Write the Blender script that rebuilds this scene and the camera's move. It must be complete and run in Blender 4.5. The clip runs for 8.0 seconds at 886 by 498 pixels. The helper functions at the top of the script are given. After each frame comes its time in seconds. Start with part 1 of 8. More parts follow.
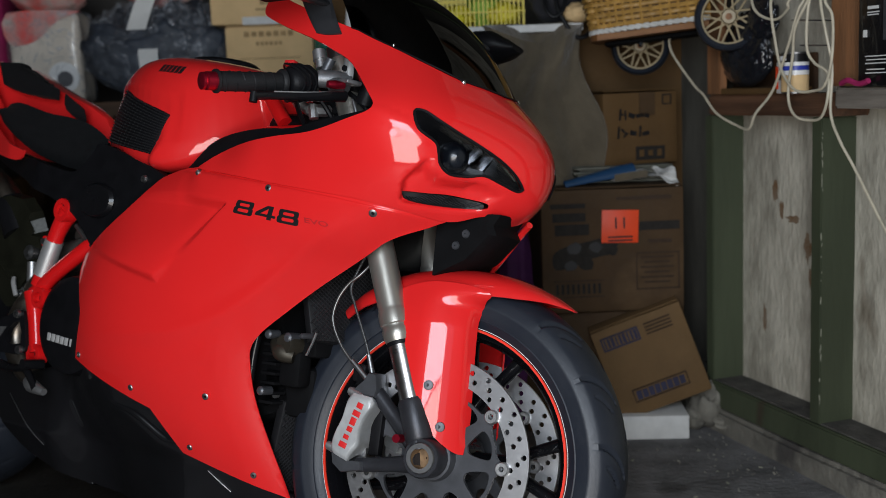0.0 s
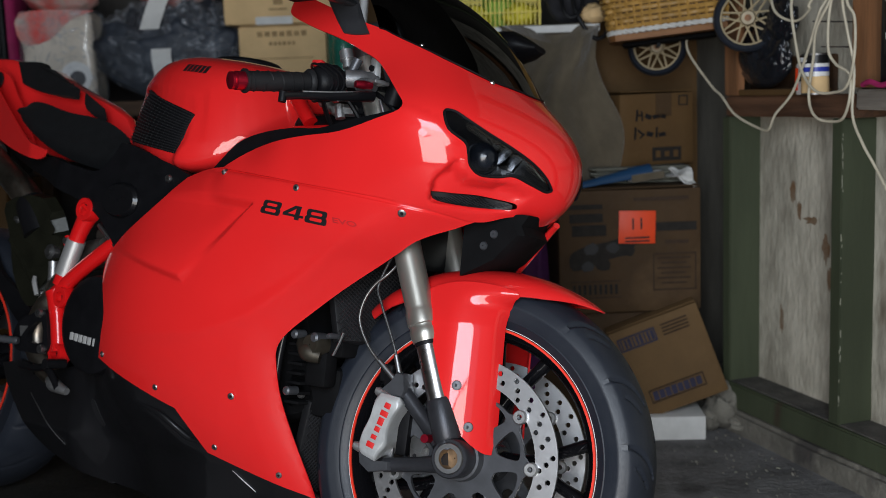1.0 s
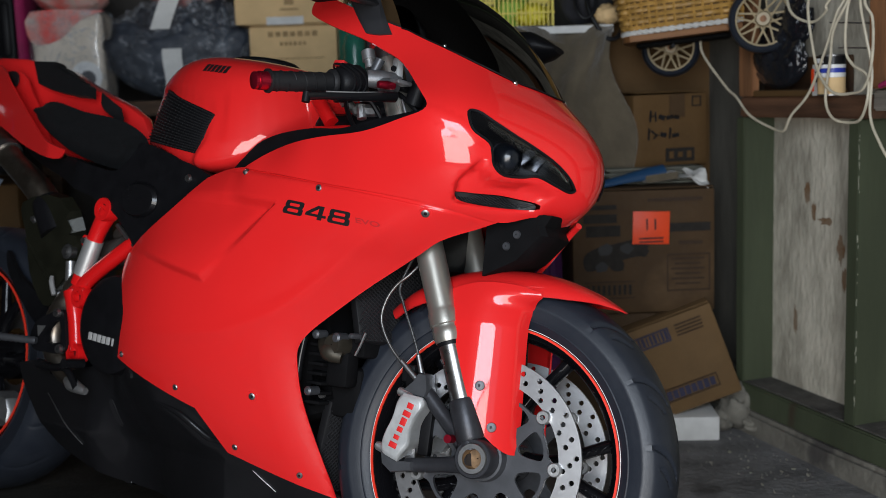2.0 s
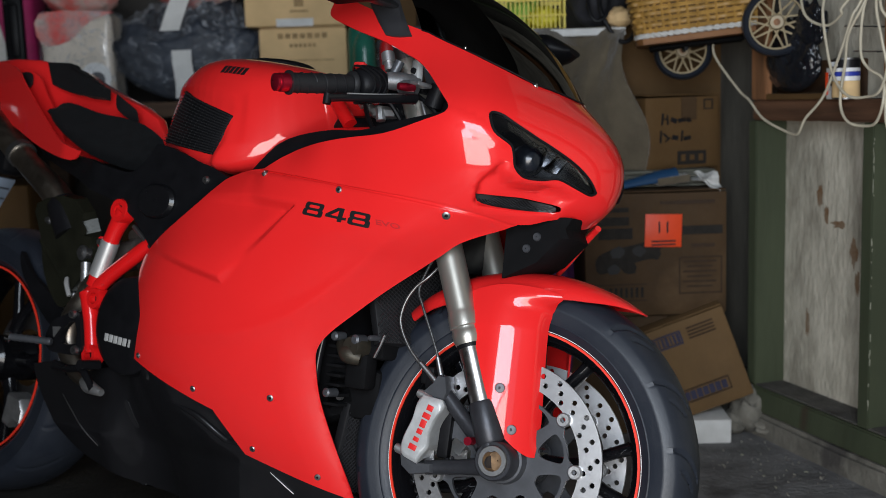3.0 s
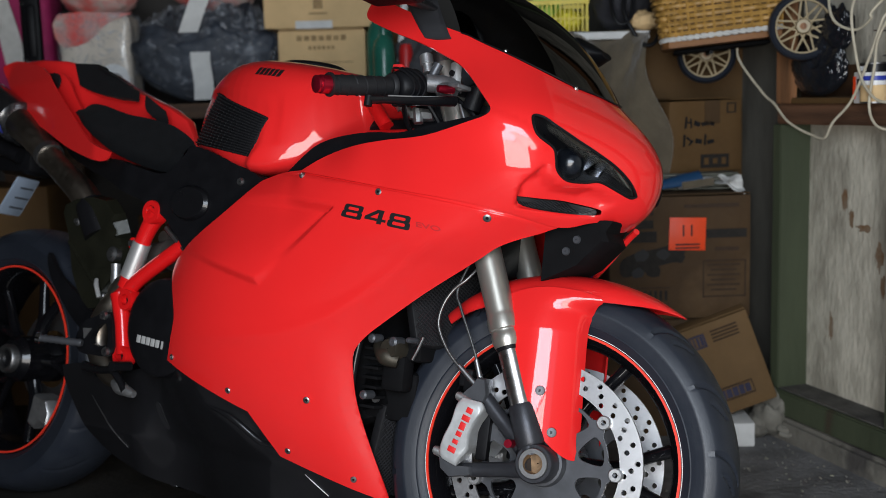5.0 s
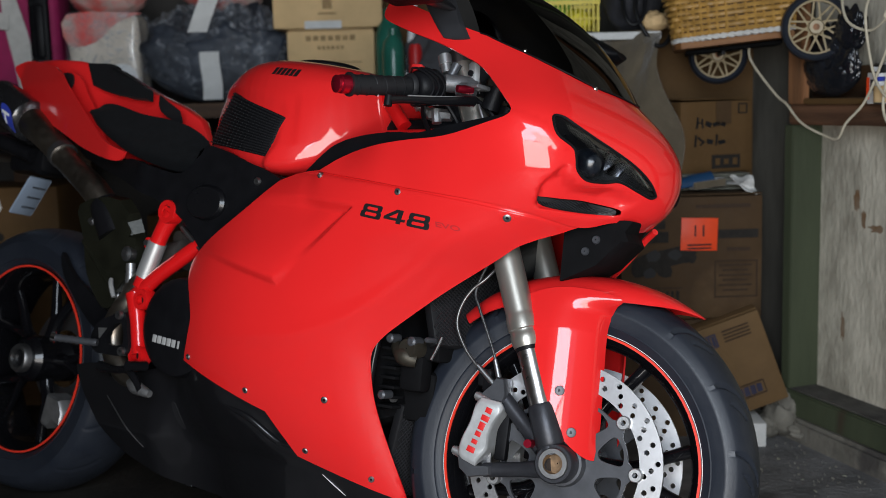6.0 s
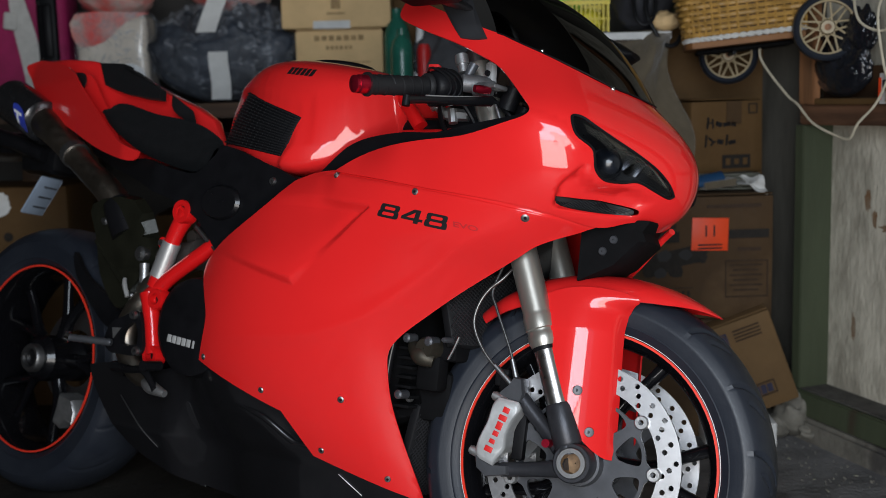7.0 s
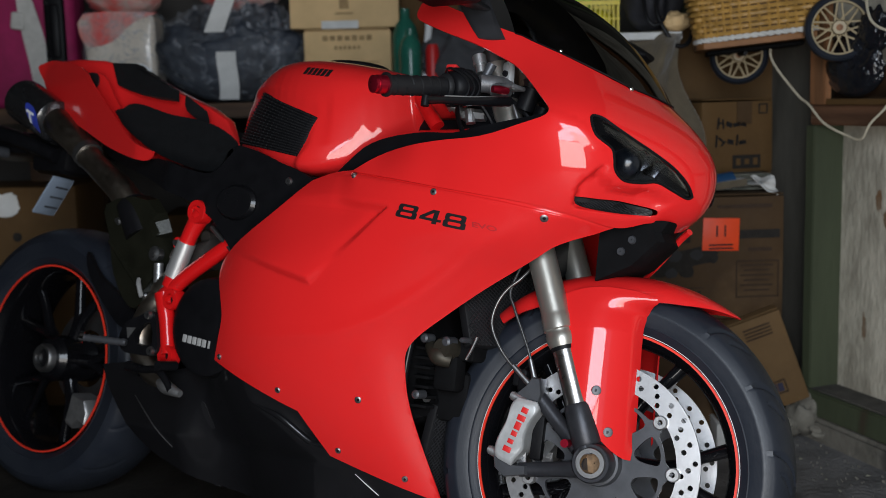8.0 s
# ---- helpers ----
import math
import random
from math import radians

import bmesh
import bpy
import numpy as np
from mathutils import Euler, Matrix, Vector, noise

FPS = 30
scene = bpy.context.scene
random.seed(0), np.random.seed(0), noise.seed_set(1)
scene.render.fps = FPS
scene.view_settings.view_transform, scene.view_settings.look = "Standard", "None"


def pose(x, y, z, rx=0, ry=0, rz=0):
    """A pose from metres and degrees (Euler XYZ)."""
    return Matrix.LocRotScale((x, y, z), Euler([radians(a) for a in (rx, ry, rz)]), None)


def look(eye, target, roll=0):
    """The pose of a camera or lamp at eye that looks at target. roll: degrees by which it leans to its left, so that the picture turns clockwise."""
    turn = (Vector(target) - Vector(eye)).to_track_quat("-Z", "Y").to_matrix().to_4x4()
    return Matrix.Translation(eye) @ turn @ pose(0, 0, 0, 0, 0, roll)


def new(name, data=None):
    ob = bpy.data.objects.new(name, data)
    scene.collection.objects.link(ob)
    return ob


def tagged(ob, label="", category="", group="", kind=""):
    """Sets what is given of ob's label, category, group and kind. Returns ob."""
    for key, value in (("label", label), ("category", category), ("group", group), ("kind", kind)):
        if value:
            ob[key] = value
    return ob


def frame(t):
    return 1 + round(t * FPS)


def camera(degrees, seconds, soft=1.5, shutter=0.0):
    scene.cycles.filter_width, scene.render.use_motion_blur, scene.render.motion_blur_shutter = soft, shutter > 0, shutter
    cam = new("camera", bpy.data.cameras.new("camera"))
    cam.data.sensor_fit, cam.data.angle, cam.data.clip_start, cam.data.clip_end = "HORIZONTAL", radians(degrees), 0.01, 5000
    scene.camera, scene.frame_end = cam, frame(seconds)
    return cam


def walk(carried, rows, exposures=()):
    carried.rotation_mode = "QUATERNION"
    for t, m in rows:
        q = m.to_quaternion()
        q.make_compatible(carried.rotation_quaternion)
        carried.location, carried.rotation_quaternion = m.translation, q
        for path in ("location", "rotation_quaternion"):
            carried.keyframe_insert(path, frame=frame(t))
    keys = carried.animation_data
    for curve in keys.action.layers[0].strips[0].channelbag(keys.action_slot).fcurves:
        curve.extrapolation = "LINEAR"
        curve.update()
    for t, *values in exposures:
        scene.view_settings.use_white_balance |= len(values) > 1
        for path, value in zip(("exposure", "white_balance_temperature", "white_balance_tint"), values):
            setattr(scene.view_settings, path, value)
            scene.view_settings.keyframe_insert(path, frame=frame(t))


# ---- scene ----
from mathutils.geometry import delaunay_2d_cdt

# camera: a short sideways slide past the motorcycle
cam = camera(43.85, 8.0, soft=0.8)
# seconds, x, y, z, pitch, roll, yaw
ROWS = [
    (0.0, -0.0000, 0.0000, 0.9036, -8.20, 2.22, -0.00),
    (0.5, -0.0254, -0.0006, 0.9036, -8.16, 2.17, -0.04),
    (1.0, -0.0505, -0.0003, 0.9048, -8.17, 2.07, -0.12),
    (1.5, -0.0717, -0.0005, 0.9057, -8.17, 2.04, -0.17),
    (3.0, -0.1276, -0.0006, 0.9069, -8.03, 1.81, -0.29),
    (3.5, -0.1444, -0.0015, 0.9079, -7.97, 1.75, -0.31),
    (4.0, -0.1622, -0.0010, 0.9081, -7.94, 1.69, -0.36),
    (4.5, -0.1807, -0.0006, 0.9083, -7.91, 1.64, -0.41),
    (6.0, -0.2340, -0.0008, 0.9087, -7.87, 1.52, -0.54),
    (6.5, -0.2492, -0.0017, 0.9094, -7.88, 1.50, -0.56),
    (7.0, -0.2646, -0.0019, 0.9094, -7.87, 1.50, -0.59),
    (7.5, -0.2827, -0.0016, 0.9101, -7.88, 1.49, -0.67),
    (8.0, -0.2991, -0.0027, 0.9110, -7.88, 1.47, -0.71),
]
walk(cam, [(t, pose(x, y, z, 90 + pitch, roll, yaw)) for t, x, y, z, pitch, roll, yaw in ROWS], exposures=[(0.0, -0.10), (1.0, -0.02), (1.5, 0.03), (3.0, 0.14), (3.5, 0.19), (4.5, 0.21), (6.0, 0.16), (6.5, 0.08), (7.0, -0.01), (8.0, -0.08)])

# the lens is wide open: the far clutter is soft, the motorcycle sharp
cam.data.dof.use_dof = True
cam.data.dof.focus_distance = 1.84
cam.data.dof.aperture_fstop = 4.0

# ---- daylight ----
world = bpy.data.worlds.new("daylight")
scene.world = world
world.use_nodes = True
wn = world.node_tree.nodes
sky = wn.new("ShaderNodeTexSky")
sky.sky_type = "NISHITA"
sky.sun_disc = False
sky.sun_elevation, sky.sun_rotation = radians(50), radians(70)
world.node_tree.links.new(sky.outputs[0], wn["Background"].inputs[0])
wn["Background"].inputs[1].default_value = 0.12
sun = new("sun", bpy.data.lights.new("sun", "SUN"))
sun.data.energy, sun.data.angle, sun.data.color = 3.0, radians(0.5), (1.0, 0.95, 0.88)
sun.matrix_world = look((6, 2.2, 7.6), (0, 0, 0))
# the open doorway behind the camera: sky above, sunlit driveway below
for z, high, watts, tint in ((1.52, 1.10, 54.5, (0.80, 0.89, 1.0)), (0.52, 0.86, 30.5, (0.98, 0.95, 0.92))):
    lamp = new("door_daylight", bpy.data.lights.new("door_daylight", "AREA"))
    lamp.data.shape, lamp.data.size, lamp.data.size_y = "RECTANGLE", 1.16, high
    lamp.data.energy, lamp.data.color = watts, tint
    lamp.matrix_world = look((-0.28, -0.55, z), (-0.28, 3.0, z))
scene.view_settings.exposure = 0.0


# ---- mesh helpers ----
def part(name, bm, material, parent=None, label="", angle=38, solid=0.0):
    """Links a bmesh as one mesh object under a thing or a part."""
    if solid:
        bmesh.ops.recalc_face_normals(bm, faces=bm.faces)
        bmesh.ops.solidify(bm, geom=bm.faces[:], thickness=solid)
    me = bpy.data.meshes.new(name)
    bm.to_mesh(me)
    bm.free()
    me.polygons.foreach_set("use_smooth", [True] * len(me.polygons))
    me.set_sharp_from_angle(angle=radians(angle))
    me.materials.append(material)
    ob = new(name, me)
    if parent:
        ob.parent = parent
    if label:
        ob["label"] = label
    return ob


def empty(name, m, label, category, group=""):
    ob = new(name)
    ob.matrix_world = m
    return tagged(ob, label, category, group)


def single(name, bm, material, m, label, category, group="", kind="", angle=38, solid=0.0):
    """A thing that is one mesh."""
    ob = part(name, bm, material, None, label, angle, solid)
    ob.matrix_world = m
    return tagged(ob, label, category, group, kind)


def box(bm, size, m=None, bevel=0.0, seg=2):
    """A box with its middle at m's origin."""
    if m is None:
        m = Matrix()
    got = bmesh.ops.create_cube(bm, size=1, matrix=m @ Matrix.Diagonal((*size, 1)))
    if bevel:
        edges = list({e for v in got["verts"] for e in v.link_edges})
        bmesh.ops.bevel(bm, geom=edges, offset=bevel, segments=seg, affect="EDGES", profile=0.5)
    return bm


def slab(x0, x1, y0, y1, z0, z1, bevel=0.0, bm=None, seg=2):
    bm = bm or bmesh.new()
    return box(bm, (x1 - x0, y1 - y0, z1 - z0), pose((x0 + x1) / 2, (y0 + y1) / 2, (z0 + z1) / 2), bevel, seg)


def smooth_line(points, steps=6, closed=False):
    """A Catmull-Rom line through the points."""
    pts = [Vector(p) for p in points]
    n, out = len(pts), []
    for i in range(n if closed else n - 1):
        if closed:
            a, b, c, d = (pts[(i + k) % n] for k in (-1, 0, 1, 2))
        else:
            a, b, c, d = pts[max(i - 1, 0)], pts[i], pts[i + 1], pts[min(i + 2, n - 1)]
        for k in range(steps):
            t = k / steps
            out.append(0.5 * ((2 * b) + (c - a) * t + (2 * a - 5 * b + 4 * c - d) * t * t + (3 * b - a - 3 * c + d) * t ** 3))
    if not closed:
        out.append(pts[-1])
    return out


def loft(rings, bm=None, caps=True, closed=True):
    """Joins rings of equally many points."""
    bm = bm or bmesh.new()
    vs = [[bm.verts.new(p) for p in r] for r in rings]
    n = len(rings[0])
    for a, b in zip(vs, vs[1:]):
        for i in range(n if closed else n - 1):
            bm.faces.new((a[i], a[(i + 1) % n], b[(i + 1) % n], b[i]))
    if caps and closed:
        bm.faces.new(vs[0][::-1])
        bm.faces.new(vs[-1])
    bmesh.ops.recalc_face_normals(bm, faces=bm.faces)
    return bm


def tube(points, radius, seg=10, bm=None, steps=5, smooth=True, caps=True, flat=1.0):
    """A round bar along a line; radius may be a list, one for each point."""
    pts = smooth_line(points, steps) if smooth and len(points) > 2 else [Vector(p) for p in points]
    rad = radius if isinstance(radius, (list, tuple)) else [radius] * len(points)
    rings, up = [], None
    for i, p in enumerate(pts):
        t = (pts[min(i + 1, len(pts) - 1)] - pts[max(i - 1, 0)]).normalized()
        if up is None:
            up = t.orthogonal().normalized()
        up = (up - t * up.dot(t)).normalized()
        side = t.cross(up)
        f = i / (len(pts) - 1) * (len(rad) - 1)
        k = min(int(f), len(rad) - 2)
        r = rad[k] + (rad[k + 1] - rad[k]) * (f - k)
        rings.append([p + (up * math.cos(a) + side * math.sin(a) * flat) * r for a in (2 * math.pi * j / seg for j in range(seg))])
    return loft(rings, bm, caps)


def rod(p0, p1, r, r1=None, seg=16, bm=None):
    return tube([p0, p1], [r, r if r1 is None else r1], seg, bm, smooth=False)


def lathe(profile, seg=64, bm=None, m=None, closed=False, y0=0.0):
    """Turns (radius, y) about the y axis."""
    bm = bm or bmesh.new()
    m = m or Matrix()
    rings = [[m @ Vector((r * math.sin(a), y + y0, r * math.cos(a))) for r, y in profile] for a in (2 * math.pi * k / seg for k in range(seg))]
    vs = [[bm.verts.new(p) for p in r] for r in rings]
    n = len(profile)
    for k in range(seg):
        a, b = vs[k], vs[(k + 1) % seg]
        for i in range(n if closed else n - 1):
            bm.faces.new((a[i], b[i], b[(i + 1) % n], a[(i + 1) % n]))
    bmesh.ops.recalc_face_normals(bm, faces=bm.faces)
    return bm


def inside(p, poly):
    hit = False
    for (ax, ay), (bx, by) in zip(poly, poly[1:] + poly[:1]):
        if (ay > p[1]) != (by > p[1]) and p[0] < (bx - ax) * (p[1] - ay) / (by - ay) + ax:
            hit = not hit
    return hit


def flat_mesh(outline, step, holes=(), creases=()):
    """Fills an outline in a plane (u, v) with even triangles: points and corner numbers."""
    verts, edges = [], []
    for loop in [outline, *holes, *creases]:
        base, ring = len(verts), []
        for a, b in zip(loop, loop[1:] + loop[:1]):
            n = max(1, int(math.hypot(b[0] - a[0], b[1] - a[1]) / step + 0.5))
            ring += [(a[0] + (b[0] - a[0]) * i / n, a[1] + (b[1] - a[1]) * i / n) for i in range(n)]
        verts += ring
        edges += [(base + i, base + (i + 1) % len(ring)) for i in range(len(ring))]
    us, vs = [p[0] for p in outline], [p[1] for p in outline]
    rim = np.array(verts)
    row, v = 0, min(vs) + step / 2
    while v < max(vs):
        u = min(us) + (step / 2 if row % 2 else 0)
        while u < max(us):
            if inside((u, v), outline) and not any(inside((u, v), h) for h in holes) and np.min(np.hypot(rim[:, 0] - u, rim[:, 1] - v)) > step * 0.45:
                verts.append((u, v))
            u += step
        v += step * 0.87
        row += 1
    pts, _, tris, *_ = delaunay_2d_cdt([Vector(p) for p in verts], edges, [], 0, 1e-6)
    keep = []
    for t in tris:
        c = sum((pts[i] for i in t), Vector((0, 0))) / 3
        if inside(c, outline) and not any(inside(c, h) for h in holes):
            keep.append(t)
    return pts, keep


def sheet(outline, surf, step, bm=None, holes=(), creases=()):
    """A skin cut to an outline in a plane (u, v) and laid on surf(u, v)."""
    bm = bm or bmesh.new()
    pts, keep = flat_mesh(outline, step, holes, creases)
    made = {}
    for t in keep:
        for i in t:
            if i not in made:
                made[i] = bm.verts.new(surf(pts[i].x, pts[i].y))
        try:
            bm.faces.new([made[i] for i in t])
        except ValueError:
            pass
    return bm


def shell(name, outline, surfs, step, thick, material, parent, label, middle, holes=(), creases=(), reach=0.0015):
    """A moulded panel with a smooth outer skin, an inner skin and rims; middle: a point behind it. One mesh over all of surfs."""
    pts, tris = flat_mesh(outline, step, holes, creases)
    used = sorted({i for t in tris for i in t})
    verts, faces, normals, known = [], [], [], {}
    for surf in surfs:
        top = {}
        sign = 0
        for i in used:
            u, v = pts[i]
            p = surf(u, v)
            n = (surf(u + reach, v) - surf(u - reach, v)).cross(surf(u, v + reach) - surf(u, v - reach)).normalized()
            sign += 1 if n.dot(p - middle) > 0 else -1
            top[i] = (p, n)
        sign = 1 if sign > 0 else -1
        for i in used:
            p, n = top[i][0], top[i][1] * sign
            key = tuple(round(c, 5) for c in p)
            if key not in known:
                known[key] = len(verts)
                verts += [p, p - n * thick]
                normals += [n, -n]
            top[i] = (known[key], p, n)
        count = {}
        for t in tris:
            ring = list(t)
            p, q, r = (top[i][1] for i in ring)
            if (q - p).cross(r - p).dot(top[ring[0]][2]) < 0:
                ring.reverse()
            faces.append([top[i][0] for i in ring])
            faces.append([top[i][0] + 1 for i in reversed(ring)])
            for a, b in zip(ring, ring[1:] + ring[:1]):
                count[(a, b)] = count.get((a, b), 0) + 1
        for a, b in count:
            if (b, a) in count or len(surfs) > 1 and abs(pts[a].x) + abs(pts[b].x) < 1e-6:
                continue
            pa, na, pb, nb = top[a][1], top[a][2], top[b][1], top[b][2]
            side = (pb - pa).cross(na).normalized()
            k = len(verts)
            verts += [pb, pa, pa - na * thick, pb - nb * thick]
            normals += [side] * 4
            faces.append([k, k + 1, k + 2, k + 3])
    me = bpy.data.meshes.new(name)
    me.from_pydata(verts, [], faces)
    me.polygons.foreach_set("use_smooth", [True] * len(me.polygons))
    me.normals_split_custom_set_from_vertices(normals)
    me.materials.append(material)
    ob = new(name, me)
    ob.parent = parent
    ob["label"] = label
    return ob


def curve2(points, steps=4):
    """A smooth closed outline; a point with a third value is a corner."""
    out, n = [], len(points)
    for i in range(n):
        a, b, c, d = (points[(i + k) % n] for k in (-1, 0, 1, 2))
        ta = Vector((0, 0)) if len(b) > 2 else (Vector(c[:2]) - Vector(a[:2])) / 2
        tb = Vector((0, 0)) if len(c) > 2 else (Vector(d[:2]) - Vector(b[:2])) / 2
        p, q = Vector(b[:2]), Vector(c[:2])
        if len(b) > 2:
            ta = (q - p) * 0.9 - tb * 0.2
        if len(c) > 2:
            tb = (q - p) * 0.9 - ta * 0.2
        for k in range(steps):
            t = k / steps
            h = (2 * t ** 3 - 3 * t * t + 1) * p + (t ** 3 - 2 * t * t + t) * ta + (3 * t * t - 2 * t ** 3) * q + (t ** 3 - t * t) * tb
            out.append((h.x, h.y))
    return out


def ease(t):
    t = max(0.0, min(1.0, t))
    return t * t * (3 - 2 * t)


def there_and_back(line):
    return line + line[-2:0:-1]


class Skin:
    """A smooth body skin round an upright axis at x = -0.3, drawn through a few guide points."""

    def __init__(self, guides, ease_off=6e-4):
        a = np.array(guides, float)
        th, r = np.arctan2(a[:, 1], a[:, 0] + 0.3), np.hypot(a[:, 1], a[:, 0] + 0.3)
        p = np.stack([th * 0.3, a[:, 2]], 1)
        k = th > 1e-6
        self.p, r = np.vstack([p, p[k] * [-1, 1]]), np.concatenate([r, r[k]])
        n = len(r)
        grid = self.phi(np.linalg.norm(self.p[:, None] - self.p[None], axis=2)) + ease_off * np.eye(n)
        full = np.block([[grid, np.ones((n, 1)), self.p], [np.ones((1, n)), np.zeros((1, 3))], [self.p.T, np.zeros((2, 3))]])
        self.w = np.linalg.solve(full, np.concatenate([r, [0, 0, 0]]))

    @staticmethod
    def phi(d):
        return np.where(d > 0, d * d * np.log(np.maximum(d, 1e-9)), 0)

    def reach(self, deg, z):
        p = np.array([radians(deg) * 0.3, z])
        return float(self.phi(np.linalg.norm(self.p - p, axis=1)) @ self.w[:-3] + self.w[-3] + self.w[-2:] @ p)

    def at(self, deg, z, out=0.0, side=-1):
        th = radians(deg)
        r = self.reach(deg, z) + out
        return Vector((-0.3 + r * math.cos(th), side * r * math.sin(th), z))


def put(bm, m):
    bmesh.ops.transform(bm, matrix=m, verts=bm.verts)
    return bm


def ring(r0, r1, y0, y1, seg=72):
    """A flat ring about the y axis."""
    return lathe([(r0, y0), (r1, y0), (r1, y1), (r0, y1)], seg, closed=True)


def join(*bms):
    out = bms[0]
    for b in bms[1:]:
        me = bpy.data.meshes.new("join")
        b.to_mesh(me)
        b.free()
        out.from_mesh(me)
        bpy.data.meshes.remove(me)
    return out


# ---- materials ----
def mat(name, col, rough=0.5, metal=0.0, var=0.15, scale=8.0, col2=None, bump=0.0, bscale=80.0, coat=0.0, spec=0.5, stretch=(1, 1, 1), rvar=0.08, trans=0.0, ior=1.45, sheen=0.0, spots=None, aniso=0.0):
    m = bpy.data.materials.new(name)
    m.use_nodes = True
    nt = m.node_tree
    nodes, ln = nt.nodes, nt.links
    b = nodes["Principled BSDF"]
    tc, mp, n1, mx = nodes.new("ShaderNodeTexCoord"), nodes.new("ShaderNodeMapping"), nodes.new("ShaderNodeTexNoise"), nodes.new("ShaderNodeMix")
    ln.new(tc.outputs["Object"], mp.inputs[0])
    mp.inputs["Scale"].default_value = stretch
    ln.new(mp.outputs[0], n1.inputs["Vector"])
    n1.inputs["Scale"].default_value, n1.inputs["Detail"].default_value, n1.inputs["Roughness"].default_value = scale, 6, 0.6
    mx.data_type = "RGBA"
    ramp = nodes.new("ShaderNodeMapRange")
    ramp.inputs[1].default_value, ramp.inputs[2].default_value = 0.35, 0.65
    ln.new(n1.outputs[0], ramp.inputs[0])
    ln.new(ramp.outputs[0], mx.inputs[0])
    mx.inputs[6].default_value = (*[min(1, c * (1 + var)) for c in col], 1)
    mx.inputs[7].default_value = (*(col2 or [c * (1 - var) for c in col]), 1)
    last = mx.outputs[2]
    if spots:
        # stains with a shape of their own: colour, scale, threshold
        n3, r3, m3 = nodes.new("ShaderNodeTexNoise"), nodes.new("ShaderNodeMapRange"), nodes.new("ShaderNodeMix")
        ln.new(mp.outputs[0], n3.inputs["Vector"])
        n3.inputs["Scale"].default_value, n3.inputs["Detail"].default_value = spots[1], 8
        r3.inputs[1].default_value, r3.inputs[2].default_value = spots[2], spots[2] + 0.12
        ln.new(n3.outputs[0], r3.inputs[0])
        m3.data_type = "RGBA"
        ln.new(r3.outputs[0], m3.inputs[0])
        ln.new(last, m3.inputs[6])
        m3.inputs[7].default_value = (*spots[0], 1)
        last = m3.outputs[2]
    ln.new(last, b.inputs["Base Color"])
    n2 = nodes.new("ShaderNodeTexNoise")
    ln.new(mp.outputs[0], n2.inputs["Vector"])
    n2.inputs["Scale"].default_value, n2.inputs["Detail"].default_value = bscale, 4
    rr = nodes.new("ShaderNodeMapRange")
    ln.new(n2.outputs[0], rr.inputs[0])
    rr.inputs[3].default_value, rr.inputs[4].default_value = max(0.02, rough - rvar), min(1, rough + rvar)
    ln.new(rr.outputs[0], b.inputs["Roughness"])
    b.inputs["Metallic"].default_value = metal
    b.inputs["Coat Weight"].default_value = coat
    b.inputs["Coat Roughness"].default_value = 0.04
    b.inputs["Specular IOR Level"].default_value = spec
    b.inputs["Transmission Weight"].default_value = trans
    b.inputs["IOR"].default_value = ior
    b.inputs["Sheen Weight"].default_value = sheen
    b.inputs["Anisotropic"].default_value = aniso
    if bump:
        bu = nodes.new("ShaderNodeBump")
        bu.inputs["Strength"].default_value, bu.inputs["Distance"].default_value = 1.0, bump
        ln.new(n2.outputs[0], bu.inputs["Height"])
        ln.new(bu.outputs[0], b.inputs["Normal"])
    return m


def glass(name, col, rough=0.0, crinkle=0.0, scale=30.0):
    """Thin tinted glass: clear with its tint, and a glossy face."""
    m = bpy.data.materials.new(name)
    m.use_nodes = True
    nt = m.node_tree
    nodes, ln = nt.nodes, nt.links
    nodes.remove(nodes["Principled BSDF"])
    tr, gl, fr, ms = nodes.new("ShaderNodeBsdfTransparent"), nodes.new("ShaderNodeBsdfGlossy"), nodes.new("ShaderNodeFresnel"), nodes.new("ShaderNodeMixShader")
    tr.inputs[0].default_value = (*col, 1)
    gl.inputs["Roughness"].default_value = rough
    fr.inputs[0].default_value = 1.5
    if crinkle:
        tc, no, bu = nodes.new("ShaderNodeTexCoord"), nodes.new("ShaderNodeTexNoise"), nodes.new("ShaderNodeBump")
        ln.new(tc.outputs["Object"], no.inputs["Vector"])
        no.inputs["Scale"].default_value, no.inputs["Detail"].default_value = scale, 3
        bu.inputs["Distance"].default_value = crinkle
        ln.new(no.outputs[0], bu.inputs["Height"])
        ln.new(bu.outputs[0], gl.inputs["Normal"])
        ln.new(bu.outputs[0], fr.inputs["Normal"])
    ln.new(fr.outputs[0], ms.inputs[0])
    ln.new(tr.outputs[0], ms.inputs[1])
    ln.new(gl.outputs[0], ms.inputs[2])
    ln.new(ms.outputs[0], nodes["Material Output"].inputs[0])
    return m


